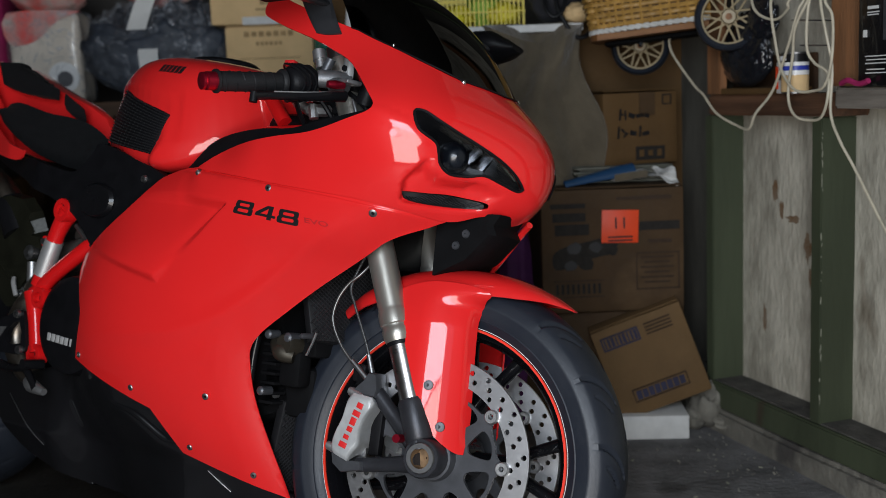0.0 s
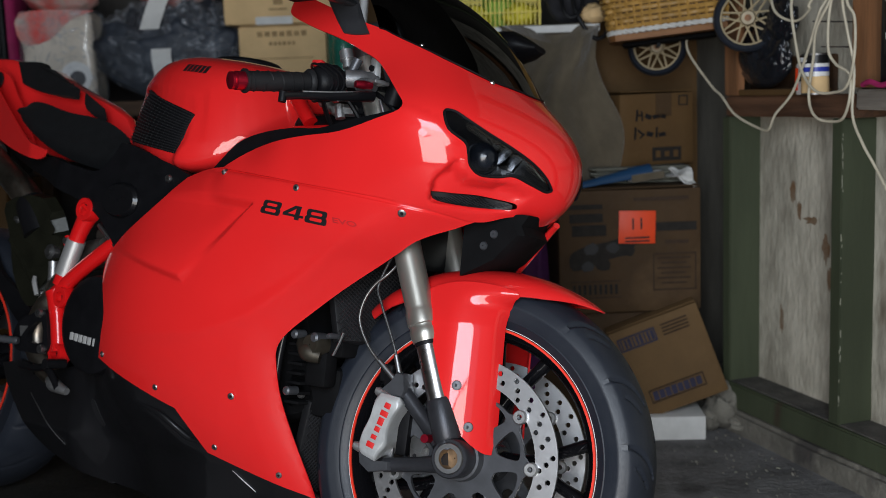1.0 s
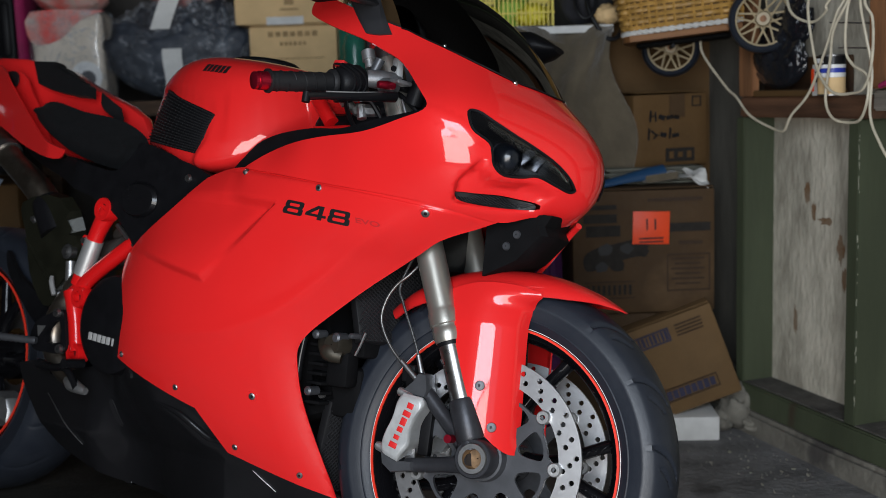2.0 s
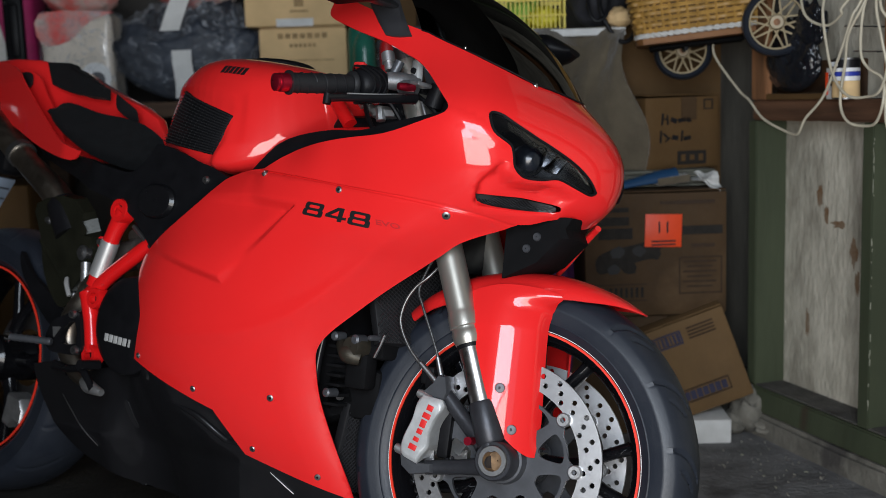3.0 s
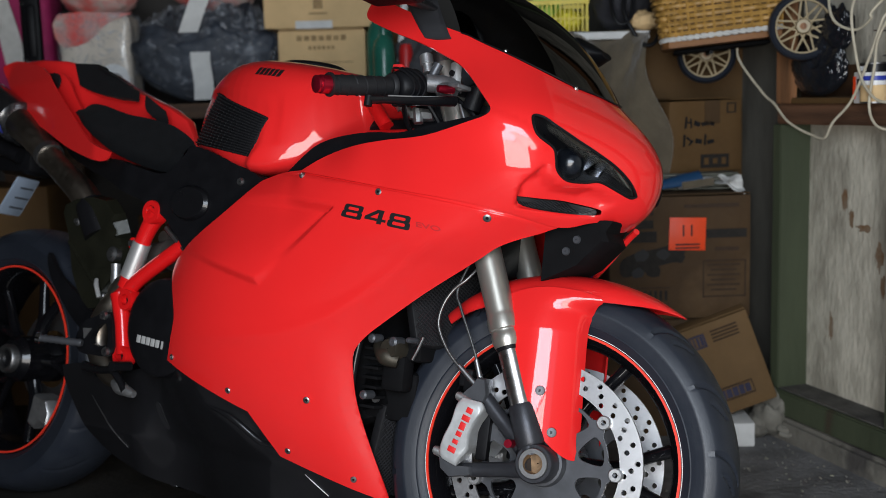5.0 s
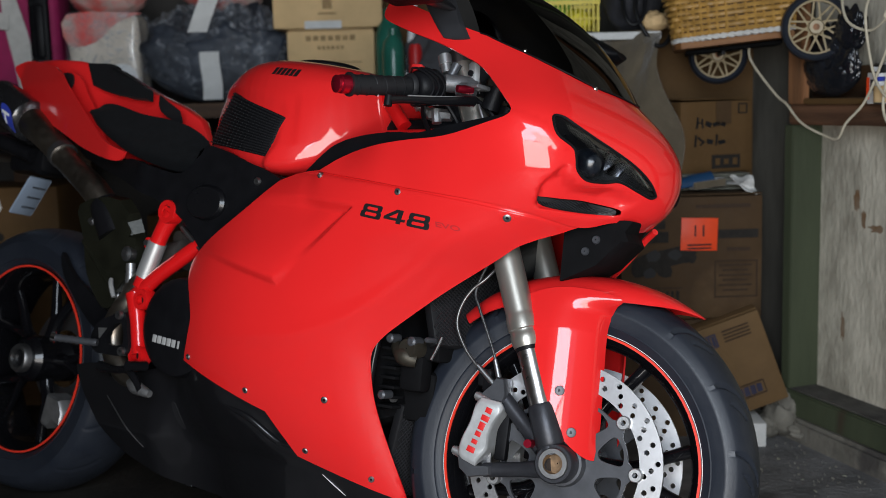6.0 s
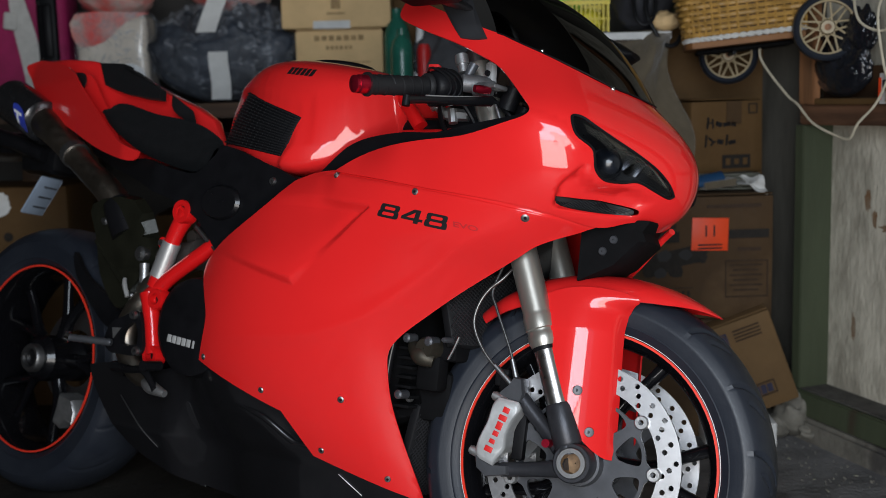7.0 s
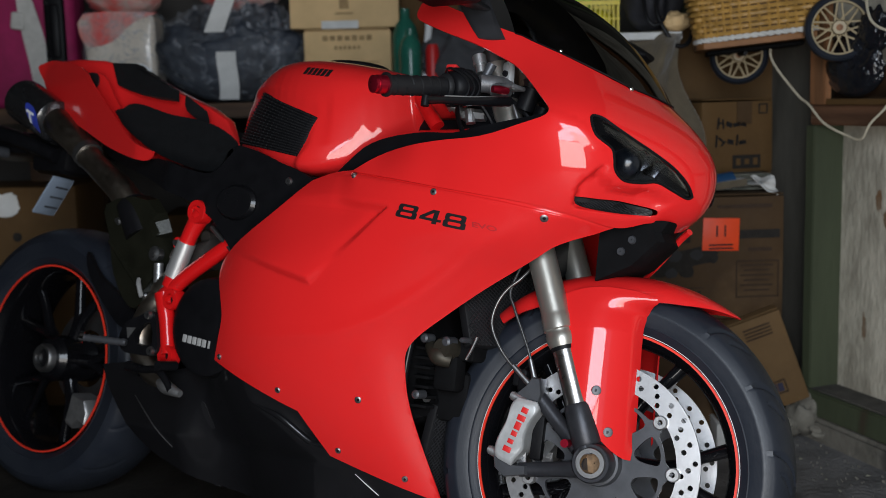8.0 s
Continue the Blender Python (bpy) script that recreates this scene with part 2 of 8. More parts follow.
def film(name, col, lo, hi, scale):
    """Clear plastic film: see-through, its crinkle highlights drawn as milky creases."""
    m = bpy.data.materials.new(name)
    m.use_nodes = True
    nt = m.node_tree
    nodes, ln = nt.nodes, nt.links
    b = nodes["Principled BSDF"]
    tc, no, rg, tr, ms, bu = (nodes.new("ShaderNode" + k) for k in ("TexCoord", "TexNoise", "MapRange", "BsdfTransparent", "MixShader", "Bump"))
    ln.new(tc.outputs["Object"], no.inputs["Vector"])
    no.inputs["Scale"].default_value, no.inputs["Detail"].default_value, no.inputs["Distortion"].default_value = scale, 3, 1.5
    off, fold = nodes.new("ShaderNodeMath"), nodes.new("ShaderNodeMath")
    off.operation, fold.operation = "SUBTRACT", "ABSOLUTE"
    off.inputs[1].default_value = 0.5
    ln.new(no.outputs[0], off.inputs[0])
    ln.new(off.outputs[0], fold.inputs[0])
    rg.inputs[1].default_value, rg.inputs[2].default_value, rg.inputs[3].default_value, rg.inputs[4].default_value = 0.0, 0.028, hi, lo
    ln.new(fold.outputs[0], rg.inputs[0])
    ln.new(fold.outputs[0], bu.inputs["Height"])
    bu.inputs["Distance"].default_value = 0.05
    ln.new(bu.outputs[0], b.inputs["Normal"])
    b.inputs["Base Color"].default_value, b.inputs["Roughness"].default_value = (*col, 1), 0.12
    ln.new(rg.outputs[0], ms.inputs[0])
    ln.new(tr.outputs[0], ms.inputs[1])
    ln.new(b.outputs[0], ms.inputs[2])
    ln.new(ms.outputs[0], nodes["Material Output"].inputs[0])
    return m


RED = mat("red_paint", (0.69, 0.017, 0.0172), 0.38, var=0.03, scale=3, coat=1.0, spec=0.12, rvar=0.03)
RED_DEEP = mat("dark_red_lettering", (0.42, 0.008, 0.010), 0.5, var=0.1)
RED_ANOD = mat("red_anodised", (0.55, 0.02, 0.05), 0.3, metal=0.9, var=0.1)
FRAME_RED = mat("red_frame_paint", (0.62, 0.008, 0.009), 0.35, var=0.06, coat=0.8, spec=0.2)
BLACK = mat("black_satin_plastic", (0.0055, 0.0055, 0.0065), 0.45, spec=0.17, var=0.2, scale=30, bump=0.0002, bscale=900)
DARK_PLASTIC = mat("dark_grey_plastic", (0.022, 0.022, 0.024), 0.4, var=0.15)
BLACK_GLOSS = mat("black_gloss_paint", (0.006, 0.006, 0.007), 0.3, var=0.15, coat=0.35, spec=0.2)
SUEDE = mat("black_seat_cloth", (0.0055, 0.006, 0.0068), 0.7, spec=0.2, var=0.2, scale=60, bump=0.0004, bscale=700, sheen=0.02)
RUBBER = mat("tyre_rubber", (0.010, 0.0125, 0.0185), 0.42, spec=0.45, var=0.25, scale=14, col2=(0.018, 0.0215, 0.029), bump=0.00015, bscale=260, rvar=0.12)
GRIP = mat("grip_rubber", (0.012, 0.012, 0.013), 0.55, spec=0.3, var=0.15, bump=0.0003, bscale=500)
STEEL = mat("brushed_steel", (0.30, 0.30, 0.302), 0.42, metal=1.0, var=0.08, scale=40, rvar=0.12, bump=0.0001, bscale=400)
CHROME = mat("polished_steel", (0.7, 0.7, 0.7), 0.12, metal=1.0, var=0.05)
ALU = mat("cast_aluminium", (0.42, 0.42, 0.42), 0.42, metal=0.9, var=0.15, scale=40, bump=0.0003, bscale=300)
CALIPER = mat("silver_caliper_paint", (0.44, 0.45, 0.45), 0.42, metal=0.3, var=0.08, scale=60, bump=0.0002, bscale=400)
FORK = mat("titanium_coloured_tube", (0.47, 0.45, 0.40), 0.36, metal=0.85, var=0.1, scale=20, stretch=(1, 1, 0.2))
FORK_LOW = mat("dark_nickel_tube", (0.48, 0.46, 0.44), 0.3, metal=1.0, var=0.1)
DISC = mat("ground_steel_disc", (0.58, 0.58, 0.59), 0.38, metal=1.0, var=0.06, scale=30, rvar=0.1, bump=0.0001, bscale=300)
GUNMETAL = mat("grey_carrier", (0.075, 0.078, 0.086), 0.42, metal=0.5, var=0.15, scale=40)
DARK_METAL = mat("dark_engine_metal", (0.007, 0.007, 0.008), 0.55, spec=0.15, metal=0.2, var=0.3, scale=20, bump=0.0006, bscale=90)
PIPE = mat("exhaust_titanium", (0.30, 0.26, 0.215), 0.36, metal=1.0, var=0.3, scale=9, rvar=0.12)
BARE_ALU = mat("bare_turned_aluminium", (0.62, 0.62, 0.61), 0.38, metal=0.75, var=0.08, scale=40, stretch=(1, 1, 0.2))
SHIELD = mat("olive_heat_shield", (0.014, 0.0142, 0.009), 0.36, metal=0.3, var=0.25, scale=14, bump=0.0003, bscale=200)
TAUPE = mat("taupe_anodised_body", (0.20, 0.17, 0.155), 0.4, metal=0.7, var=0.12, scale=30)
CAST_GREY = mat("grey_cast_alloy", (0.20, 0.20, 0.205), 0.45, metal=0.7, var=0.25, scale=60, bump=0.0003, bscale=300)
FOOT = mat("dark_cast_alloy", (0.038, 0.039, 0.045), 0.40, metal=0.5, var=0.15, scale=40, bump=0.0002, bscale=300)
RIM = mat("black_rim_paint", (0.004, 0.004, 0.005), 0.25, var=0.1, coat=0.4, spec=0.1)
# near-black concrete: the bike's shade put into the colour
SHADED_FLOOR = mat("shaded_concrete", (0.014, 0.013, 0.011), 0.6, var=0.35, scale=7, bump=0.003, bscale=50)
WHITE_PAINT = mat("white_paint", (0.75, 0.75, 0.74), 0.4, var=0.04)
RED_LINE = mat("red_tape", (0.75, 0.04, 0.02), 0.35, var=0.05)
BLACK_INK = mat("black_lettering", (0.01, 0.01, 0.011), 0.35, var=0.1)
SILVER_INK = mat("silver_lettering", (0.45, 0.45, 0.44), 0.4, metal=0.3, var=0.1)
RED_INK = mat("red_lettering", (0.6, 0.02, 0.02), 0.4, var=0.05)
SMOKE = glass("smoked_screen", (0.055, 0.05, 0.055))
LENS = glass("clear_lens", (0.82, 0.83, 0.84))
CLEAR_FILM = film("crinkled_clear_film", (0.62, 0.66, 0.72), 0.06, 0.42, 15.0)
GREY_PAPER = mat("dusty_grey_paper", (0.13, 0.13, 0.105), 0.8, var=0.3, scale=9)
MESH_BLACK = mat("black_wire_mesh", (0.008, 0.008, 0.009), 0.5, var=0.2)
CARBON = mat("carbon_weave", (0.012, 0.012, 0.013), 0.25, var=0.5, scale=160, coat=0.8)
BLUE_INK = mat("blue_sticker", (0.03, 0.05, 0.35), 0.4, var=0.05)

CONCRETE = mat("worn_concrete", (0.170, 0.168, 0.168), 0.75, var=0.25, scale=6, col2=(0.088, 0.086, 0.085), bump=0.005, bscale=60, stretch=(1, 1.2, 1), spots=((0.045, 0.042, 0.04), 5, 0.61), rvar=0.2)
PLINTH = mat("rough_concrete", (0.16, 0.15, 0.125), 0.9, var=0.25, scale=9, bump=0.006, bscale=40, spots=((0.06, 0.055, 0.05), 6, 0.55))
FIBRO = mat("weathered_cement_sheet", (0.47, 0.437, 0.357), 0.85, var=0.10, scale=17, col2=(0.28, 0.257, 0.204), bump=0.004, bscale=80, stretch=(1, 1, 0.4), spots=((0.11, 0.075, 0.042), 5.5, 0.66))
GREEN_WOOD = mat("old_green_paint", (0.053, 0.064, 0.036), 0.6, var=0.22, scale=5, bump=0.0012, bscale=60, stretch=(1, 1, 0.25), spots=((0.045, 0.035, 0.022), 11, 0.64))
WOOD_DARK = mat("dark_hardwood", (0.060, 0.030, 0.013), 0.65, var=0.4, scale=4, col2=(0.03, 0.014, 0.006), bump=0.001, bscale=70, stretch=(0.5, 6, 6))
WOOD_BROWN = mat("brown_pine", (0.21, 0.092, 0.038), 0.65, var=0.3, scale=4, col2=(0.11, 0.055, 0.026), bump=0.001, bscale=60, stretch=(6, 6, 0.5))
WOOD_GREY = mat("weathered_grey_wood", (0.17, 0.15, 0.125), 0.8, var=0.3, scale=5, col2=(0.10, 0.085, 0.07), bump=0.0015, bscale=70, stretch=(0.5, 6, 6))
RAIL_WOOD = mat("reddish_rail_timber", (0.105, 0.050, 0.026), 0.7, var=0.35, scale=5, col2=(0.05, 0.024, 0.013), bump=0.0015, bscale=70, stretch=(0.5, 6, 6), spots=((0.16, 0.11, 0.07), 9, 0.66))
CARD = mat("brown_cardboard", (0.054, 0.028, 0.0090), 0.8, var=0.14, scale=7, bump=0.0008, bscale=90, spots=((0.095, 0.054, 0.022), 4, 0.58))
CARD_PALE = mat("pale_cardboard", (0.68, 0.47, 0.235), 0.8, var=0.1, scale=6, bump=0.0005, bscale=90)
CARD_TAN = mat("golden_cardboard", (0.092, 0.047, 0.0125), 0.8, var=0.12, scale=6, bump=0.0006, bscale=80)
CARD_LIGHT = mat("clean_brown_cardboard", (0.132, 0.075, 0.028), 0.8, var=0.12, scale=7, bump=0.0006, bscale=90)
CARD_INK = mat("faded_black_print", (0.012, 0.009, 0.006), 0.8, var=0.3, scale=60)
CARD_INK_LIGHT = mat("faint_brown_print", (0.035, 0.018, 0.008), 0.8, var=0.2, scale=60)
ORANGE = mat("orange_sticker", (0.80, 0.065, 0.012), 0.5, var=0.08)
TAPE = mat("white_paper", (0.62, 0.62, 0.6), 0.6, var=0.08, scale=20)
CORD = mat("white_cord_plastic", (0.50, 0.45, 0.34), 0.45, var=0.12, scale=30)
WICKER = mat("honey_wicker", (0.34, 0.19, 0.045), 0.5, var=0.25, scale=30, bump=0.0005, bscale=150)
CREAM = mat("cream_plastic", (0.34, 0.27, 0.16), 0.5, var=0.15, scale=12)
CLOTH = mat("beige_sackcloth", (0.105, 0.084, 0.055), 0.95, var=0.2, scale=9, bump=0.006, bscale=38, sheen=0.3)
JACKET = mat("slate_jacket_cloth", (0.030, 0.037, 0.050), 0.6, var=0.5, scale=7, col2=(0.008, 0.009, 0.012), bump=0.003, bscale=40)
MATT_BLACK = mat("matt_black_plastic", (0.004, 0.004, 0.0045), 0.75, spec=0.12, var=0.2, scale=30)
PAN_BLACK = mat("lacquered_black_panel", (0.006, 0.006, 0.007), 0.35, var=0.15, coat=0.9, spec=0.3)
DUST = mat("dark_wall_dust", (0.075, 0.07, 0.062), 0.95, var=0.4, scale=14, bump=0.004, bscale=70)
CHIP = mat("bare_chipped_wood", (0.26, 0.26, 0.20), 0.85, var=0.2, scale=60)
DARK_CLOTH = mat("dark_cloth", (0.02, 0.02, 0.024), 0.8, var=0.3, scale=10, bump=0.001, bscale=120)
PLASTIC_BAG = mat("black_plastic_film", (0.010, 0.011, 0.014), 0.16, var=0.4, scale=12, bump=0.008, bscale=30, coat=0.3)
YELLOW = mat("yellow_plastic", (0.72, 0.56, 0.03), 0.45, var=0.1)
LIME = mat("lime_cloth", (0.35, 0.6, 0.08), 0.7, var=0.15, scale=12)
YELLOW_CLOTH = mat("yellow_rubber_gloves", (0.72, 0.62, 0.03), 0.6, var=0.12, scale=14, bump=0.003, bscale=30)
MAGENTA = mat("magenta_fabric", (0.30, 0.012, 0.085), 0.75, var=0.15, scale=16, bump=0.0006, bscale=200)
STRAP = mat("white_webbing", (0.50, 0.49, 0.46), 0.8, var=0.1, scale=30)
PACK = mat("printed_film_pack", (0.62, 0.55, 0.46), 0.3, var=0.15, scale=7, bump=0.003, bscale=20, coat=0.3)
PACK_RED = mat("red_printed_film", (0.55, 0.05, 0.04), 0.3, var=0.3, scale=14, col2=(0.5, 0.4, 0.36), bump=0.003, bscale=24, coat=0.3)
TEAL = mat("green_bottle_plastic", (0.02, 0.13, 0.09), 0.25, var=0.2)
GREY_CLOTH = mat("grey_fabric", (0.07, 0.07, 0.075), 0.85, var=0.15, scale=12)
BLUE_PLASTIC = mat("blue_plastic", (0.012, 0.05, 0.12), 0.45, var=0.15)
PURPLE = mat("purple_cloth", (0.09, 0.02, 0.10), 0.8, var=0.2)
# kept dark so that the walls bounce little light into the room
PLASTER = mat("dark_wall_board", (0.055, 0.05, 0.045), 0.9, var=0.15, scale=4, bump=0.001, bscale=60)
GRAVEL = mat("driveway_concrete", (0.30, 0.29, 0.27), 0.9, var=0.15, scale=3, bump=0.002, bscale=30)

# ---- the garage ----
def structure(name, bm, material, label, m=None, angle=38):
    return single(name, bm, material, m or Matrix(), label, name.rstrip("_0123456789").replace("_", " "), kind="structure", angle=angle)


bm = bmesh.new()
bmesh.ops.create_grid(bm, x_segments=60, y_segments=60, size=1, matrix=pose(-0.8, 1.92, 0) @ Matrix.Diagonal((3.2, 2.67, 1, 1)))
for v in bm.verts:
    v.co.z = 0.004 * (noise.noise(v.co * 1.7) - 0.2) if (v.co - Vector((-0.6, 2.1, 0))).length > 1.0 else 0
structure("floor", bm, CONCRETE, "stained grey concrete garage floor")
# a dark sheet painted where the floor lies in shade under the motorcycle
blotch = [(-1.45 + 1.05 * (1 + 0.25 * noise.noise(Vector((math.cos(a), math.sin(a), 3.0)) * 1.6)) * math.cos(a) + 0.55 * math.sin(a) * 0.3, 2.72 + 0.80 * (1 + 0.3 * noise.noise(Vector((math.sin(a), math.cos(a), 8.0)) * 1.8)) * math.sin(a) - 0.30 * math.cos(a)) for a in (2 * math.pi * k / 60 for k in range(60))]
structure("floor_shade", sheet(blotch, lambda u, v: Vector((u, v, 0.0035)), 0.12), SHADED_FLOOR, "dark patch of the concrete floor, shade put into its colour")
structure("ground", slab(-400, 400, -400, -0.75, -0.06, -0.012), GRAVEL, "pale concrete driveway outside the garage")

WALL = pose(0.70, 2.74, 0, 0, 0, -71.3)          # x runs along the wall, y goes into it
structure("wall_east", slab(-0.10, 5.0, 0.090, 0.125, 0.0, 2.45), FIBRO, "weathered grey cement sheet wall with brown stains", WALL)
# the shadow behind the cartons is put into this board's darker colour
structure("wall_east_corner", slab(-1.9, -0.105, 0.102, 0.125, 0.0, 2.45), mat("shaded_board", (0.068, 0.064, 0.053), 0.85, var=0.45, scale=5, stretch=(1, 1, 0.3), bump=0.002, bscale=60), "wall board in the corner, darkened to stand for shade", WALL)
RUST = mat("rusty_water_stain", (0.11, 0.06, 0.028), 0.9, var=0.5, scale=40, col2=(0.22, 0.17, 0.12))
for k, (s0, z0, w, h) in enumerate(((0.075, 0.63, 0.022, 0.05), (0.098, 0.585, 0.016, 0.035), (0.145, 0.565, 0.05, 0.016), (0.20, 0.50, 0.022, 0.06), (0.215, 0.43, 0.014, 0.05), (0.33, 0.40, 0.02, 0.07), (0.24, 0.29, 0.012, 0.04), (0.03, 0.30, 0.014, 0.06))):
    blot = [(s0 + w * (0.55 + 0.45 * noise.noise(Vector((math.cos(a) * 1.7, math.sin(a) * 1.7, k * 3.1)))) * math.cos(a), z0 + h * (0.55 + 0.45 * noise.noise(Vector((math.cos(a) * 2.1, math.sin(a) * 2.1, k * 5.3 + 9)))) * math.sin(a)) for a in (2 * math.pi * j / 26 for j in range(26))]
    structure("wall_stain", sheet(blot, lambda u, v: Vector((u, 0.0885, v)), 0.02), RUST, "rusty brown water stain on the wall sheet", WALL)
structure("wall_east_back", slab(-1.9, 5.0, 0.130, 0.20, 0.0, 2.45), PLASTER, "outer boards of the garage wall", WALL)


def rough_beam(x0, x1, y0, y1, z0, z1, wobble=0.0015, bevel=0.004):
    bm = slab(x0, x1, y0, y1, z0, z1)
    long = max(((x1 - x0), Vector((1, 0, 0))), ((z1 - z0), Vector((0, 0, 1))), key=lambda a: a[0])[1]
    edges = [e for e in bm.edges if abs((e.verts[0].co - e.verts[1].co).normalized().dot(long)) > 0.9]
    bmesh.ops.subdivide_edges(bm, edges=edges, cuts=14, use_grid_fill=True)
    bmesh.ops.bevel(bm, geom=[e for e in bm.edges if len(e.link_faces) == 2 and e.calc_face_angle(0) > 1.0], offset=bevel, segments=2, affect="EDGES")
    for v in bm.verts:
        v.co += Vector((noise.noise(v.co * 9), noise.noise(v.co * 9 + Vector((5, 0, 0))), noise.noise(v.co * 9 + Vector((0, 7, 0))))) * wobble
    return bm


for x0, x1, z1 in ((-0.099, -0.066, 0.814), (0.329, 0.364, 0.814), (0.76, 0.80, 0.832), (1.55, 1.65, 2.4), (-0.72, -0.62, 2.4)):
    structure("wall_post", rough_beam(x0, x1, 0.0, 0.093, 0.126, z1, 0.0012, 0.0025), GREEN_WOOD, "old green painted timber wall post", WALL)
structure("wall_plate", rough_beam(-1.2, 4.4, -0.004, 0.089, 0.060, 0.124), GREEN_WOOD, "green painted bottom plate, dusty on top", WALL)
structure("wall_plate_dust", rough_beam(-1.2, 2.0, 0.006, 0.0885, 0.1245, 0.1285, 0.0015, 0.001), DUST, "dark dust lying on the bottom plate", WALL)
rng = random.Random(4)
bm = bmesh.new()
for k in range(26):
    x, z = 0.3645, rng.uniform(0.14, 0.80)
    box(bm, (rng.uniform(0.0008, 0.002), rng.uniform(0.001, 0.002), rng.uniform(0.003, 0.018)), pose(x, rng.uniform(0.0, 0.003), z, rng.uniform(-8, 8), 0, rng.uniform(0, 40)))
single("paint_chip", bm, CHIP, WALL, "bare spots where the green paint has chipped", "chip", kind="stuff")
structure("wall_plinth", rough_beam(-1.2, 4.4, -0.012, 0.12, -0.02, 0.058, 0.008, 0.01), PLINTH, "rough concrete plinth under the wall", WALL)
structure("wall_rail", rough_beam(-0.078, 0.405, -0.004, 0.098, 0.816, 0.866), RAIL_WOOD, "dark stained timber rail used as a shelf", WALL)
structure("wall_rail_2", rough_beam(0.415, 1.5, -0.008, 0.098, 0.834, 0.876), WOOD_GREY, "grey weathered timber rail used as a shelf", WALL)
structure("wall_brace", rough_beam(0.375, 0.48, 0.01, 0.097, 0.88, 2.3), WOOD_BROWN, "brown unpainted timber upright", WALL)
structure("wall_north", slab(-4.0, 2.2, 4.42, 4.52, 0, 2.45), PLASTER, "dark board wall behind the clutter")
# unseen walls and ceiling, added to close the room
structure("wall_west", slab(-4.0, -3.9, -0.74, 4.42, 0, 2.45), PLASTER, "unseen dark board wall")
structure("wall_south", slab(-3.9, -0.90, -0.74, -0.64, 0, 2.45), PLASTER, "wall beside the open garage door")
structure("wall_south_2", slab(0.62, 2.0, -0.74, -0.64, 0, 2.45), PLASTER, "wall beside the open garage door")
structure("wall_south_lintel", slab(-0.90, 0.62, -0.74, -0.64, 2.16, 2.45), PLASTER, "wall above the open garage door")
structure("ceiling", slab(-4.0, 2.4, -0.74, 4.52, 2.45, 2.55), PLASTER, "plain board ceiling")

# ---- clutter ----


def carton(name, w, d, h, m, material, label, flaps=True, group="cardboard boxes"):
    """A closed cardboard carton: its base is at m, its printed face looks along -y."""
    thing = empty(name, m, label, "box", group)
    bm = slab(-w / 2, w / 2, -d / 2, d / 2, 0, h, 0.004)
    bmesh.ops.subdivide_edges(bm, edges=[e for e in bm.edges if e.calc_length() > 0.05], cuts=6, use_grid_fill=True)
    for v in bm.verts:
        v.co += Vector((0, noise.noise(v.co * 7 + m.translation), noise.noise(v.co * 6 - m.translation))) * 0.003
    part("carton", bm, material, thing)
    if flaps:
        for s in (-1, 1):
            part("flap", slab(-w / 2 + 0.002, w / 2 - 0.002, 0.001 if s > 0 else -d / 2, d / 2 if s > 0 else -0.001, h + 0.003, h + 0.006, 0.001), material, thing)
    return thing


def print_bar(thing, d, x, z, w, h, material=None, tilt=0.0, name="print"):
    """A printed patch on the face of a carton."""
    bm = box(bmesh.new(), (w, 0.002, h), pose(x, -d / 2 - 0.0035, z, 0, tilt, 0))
    return part(name, bm, material or CARD_INK, thing)


def words(text, size, material, parent, m, label="", shear=0.0, extrude=0.0006, width=1.0, name="lettering"):
    cu = bpy.data.curves.new(name, "FONT")
    cu.body, cu.size, cu.align_x, cu.align_y, cu.extrude, cu.shear, cu.space_character = text, size, "CENTER", "CENTER", extrude, shear, width
    tmp = bpy.data.objects.new(name, cu)
    me = bpy.data.meshes.new_from_object(tmp)
    bpy.data.objects.remove(tmp)
    me.transform(m)
    me.materials.clear()
    me.materials.append(material)
    ob = new(name, me)
    ob.parent = parent
    if label:
        ob["label"] = label
    return ob

# things on and by the side wall
def on_wall(s, z, out=0.0):
    return WALL @ Vector((s, -out, z))


def sits(s, z, out=0.0, turn=0.0):
    return WALL @ pose(s, -out, z, 0, 0, turn)


c = carton("shipping_carton", 0.24, 0.22, 0.245, pose(0.553, 2.852, 0.082, 0, -20, -3), CARD_LIGHT, "brown cardboard carton lying tilted beside the wall, dark blue print")
INK_BLUE = mat("dark_blue_print", (0.03, 0.03, 0.06), 0.8, var=0.2)
for k in range(8):
    part("brand_mark", box(bmesh.new(), (0.0135, 0.002, 0.024 - 0.002 * (k % 3 == 1)), pose(-0.058 + k * 0.0165, -0.1135, 0.052, 0, 3, 0)), INK_BLUE, c, "dark blue brand letter as a plain bar")
for x, z, w, h in ((0.0, 0.069, 0.145, 0.003), (0.0, 0.036, 0.145, 0.003), (-0.072, 0.052, 0.003, 0.034), (0.072, 0.052, 0.003, 0.034)):
    print_bar(c, 0.22, x, z, w, h, CARD_INK_LIGHT)
for x, z, w, h in ((-0.052, 0.222, 0.098, 0.004), (-0.052, 0.190, 0.098, 0.004), (-0.100, 0.206, 0.004, 0.036), (-0.004, 0.206, 0.004, 0.036)):
    print_bar(c, 0.22, x, z, w, h, INK_BLUE)
for k in range(9):
    print_bar(c, 0.22, -0.093 + k * 0.0102, 0.206, 0.004 + 0.002 * (k % 3), 0.024, INK_BLUE)
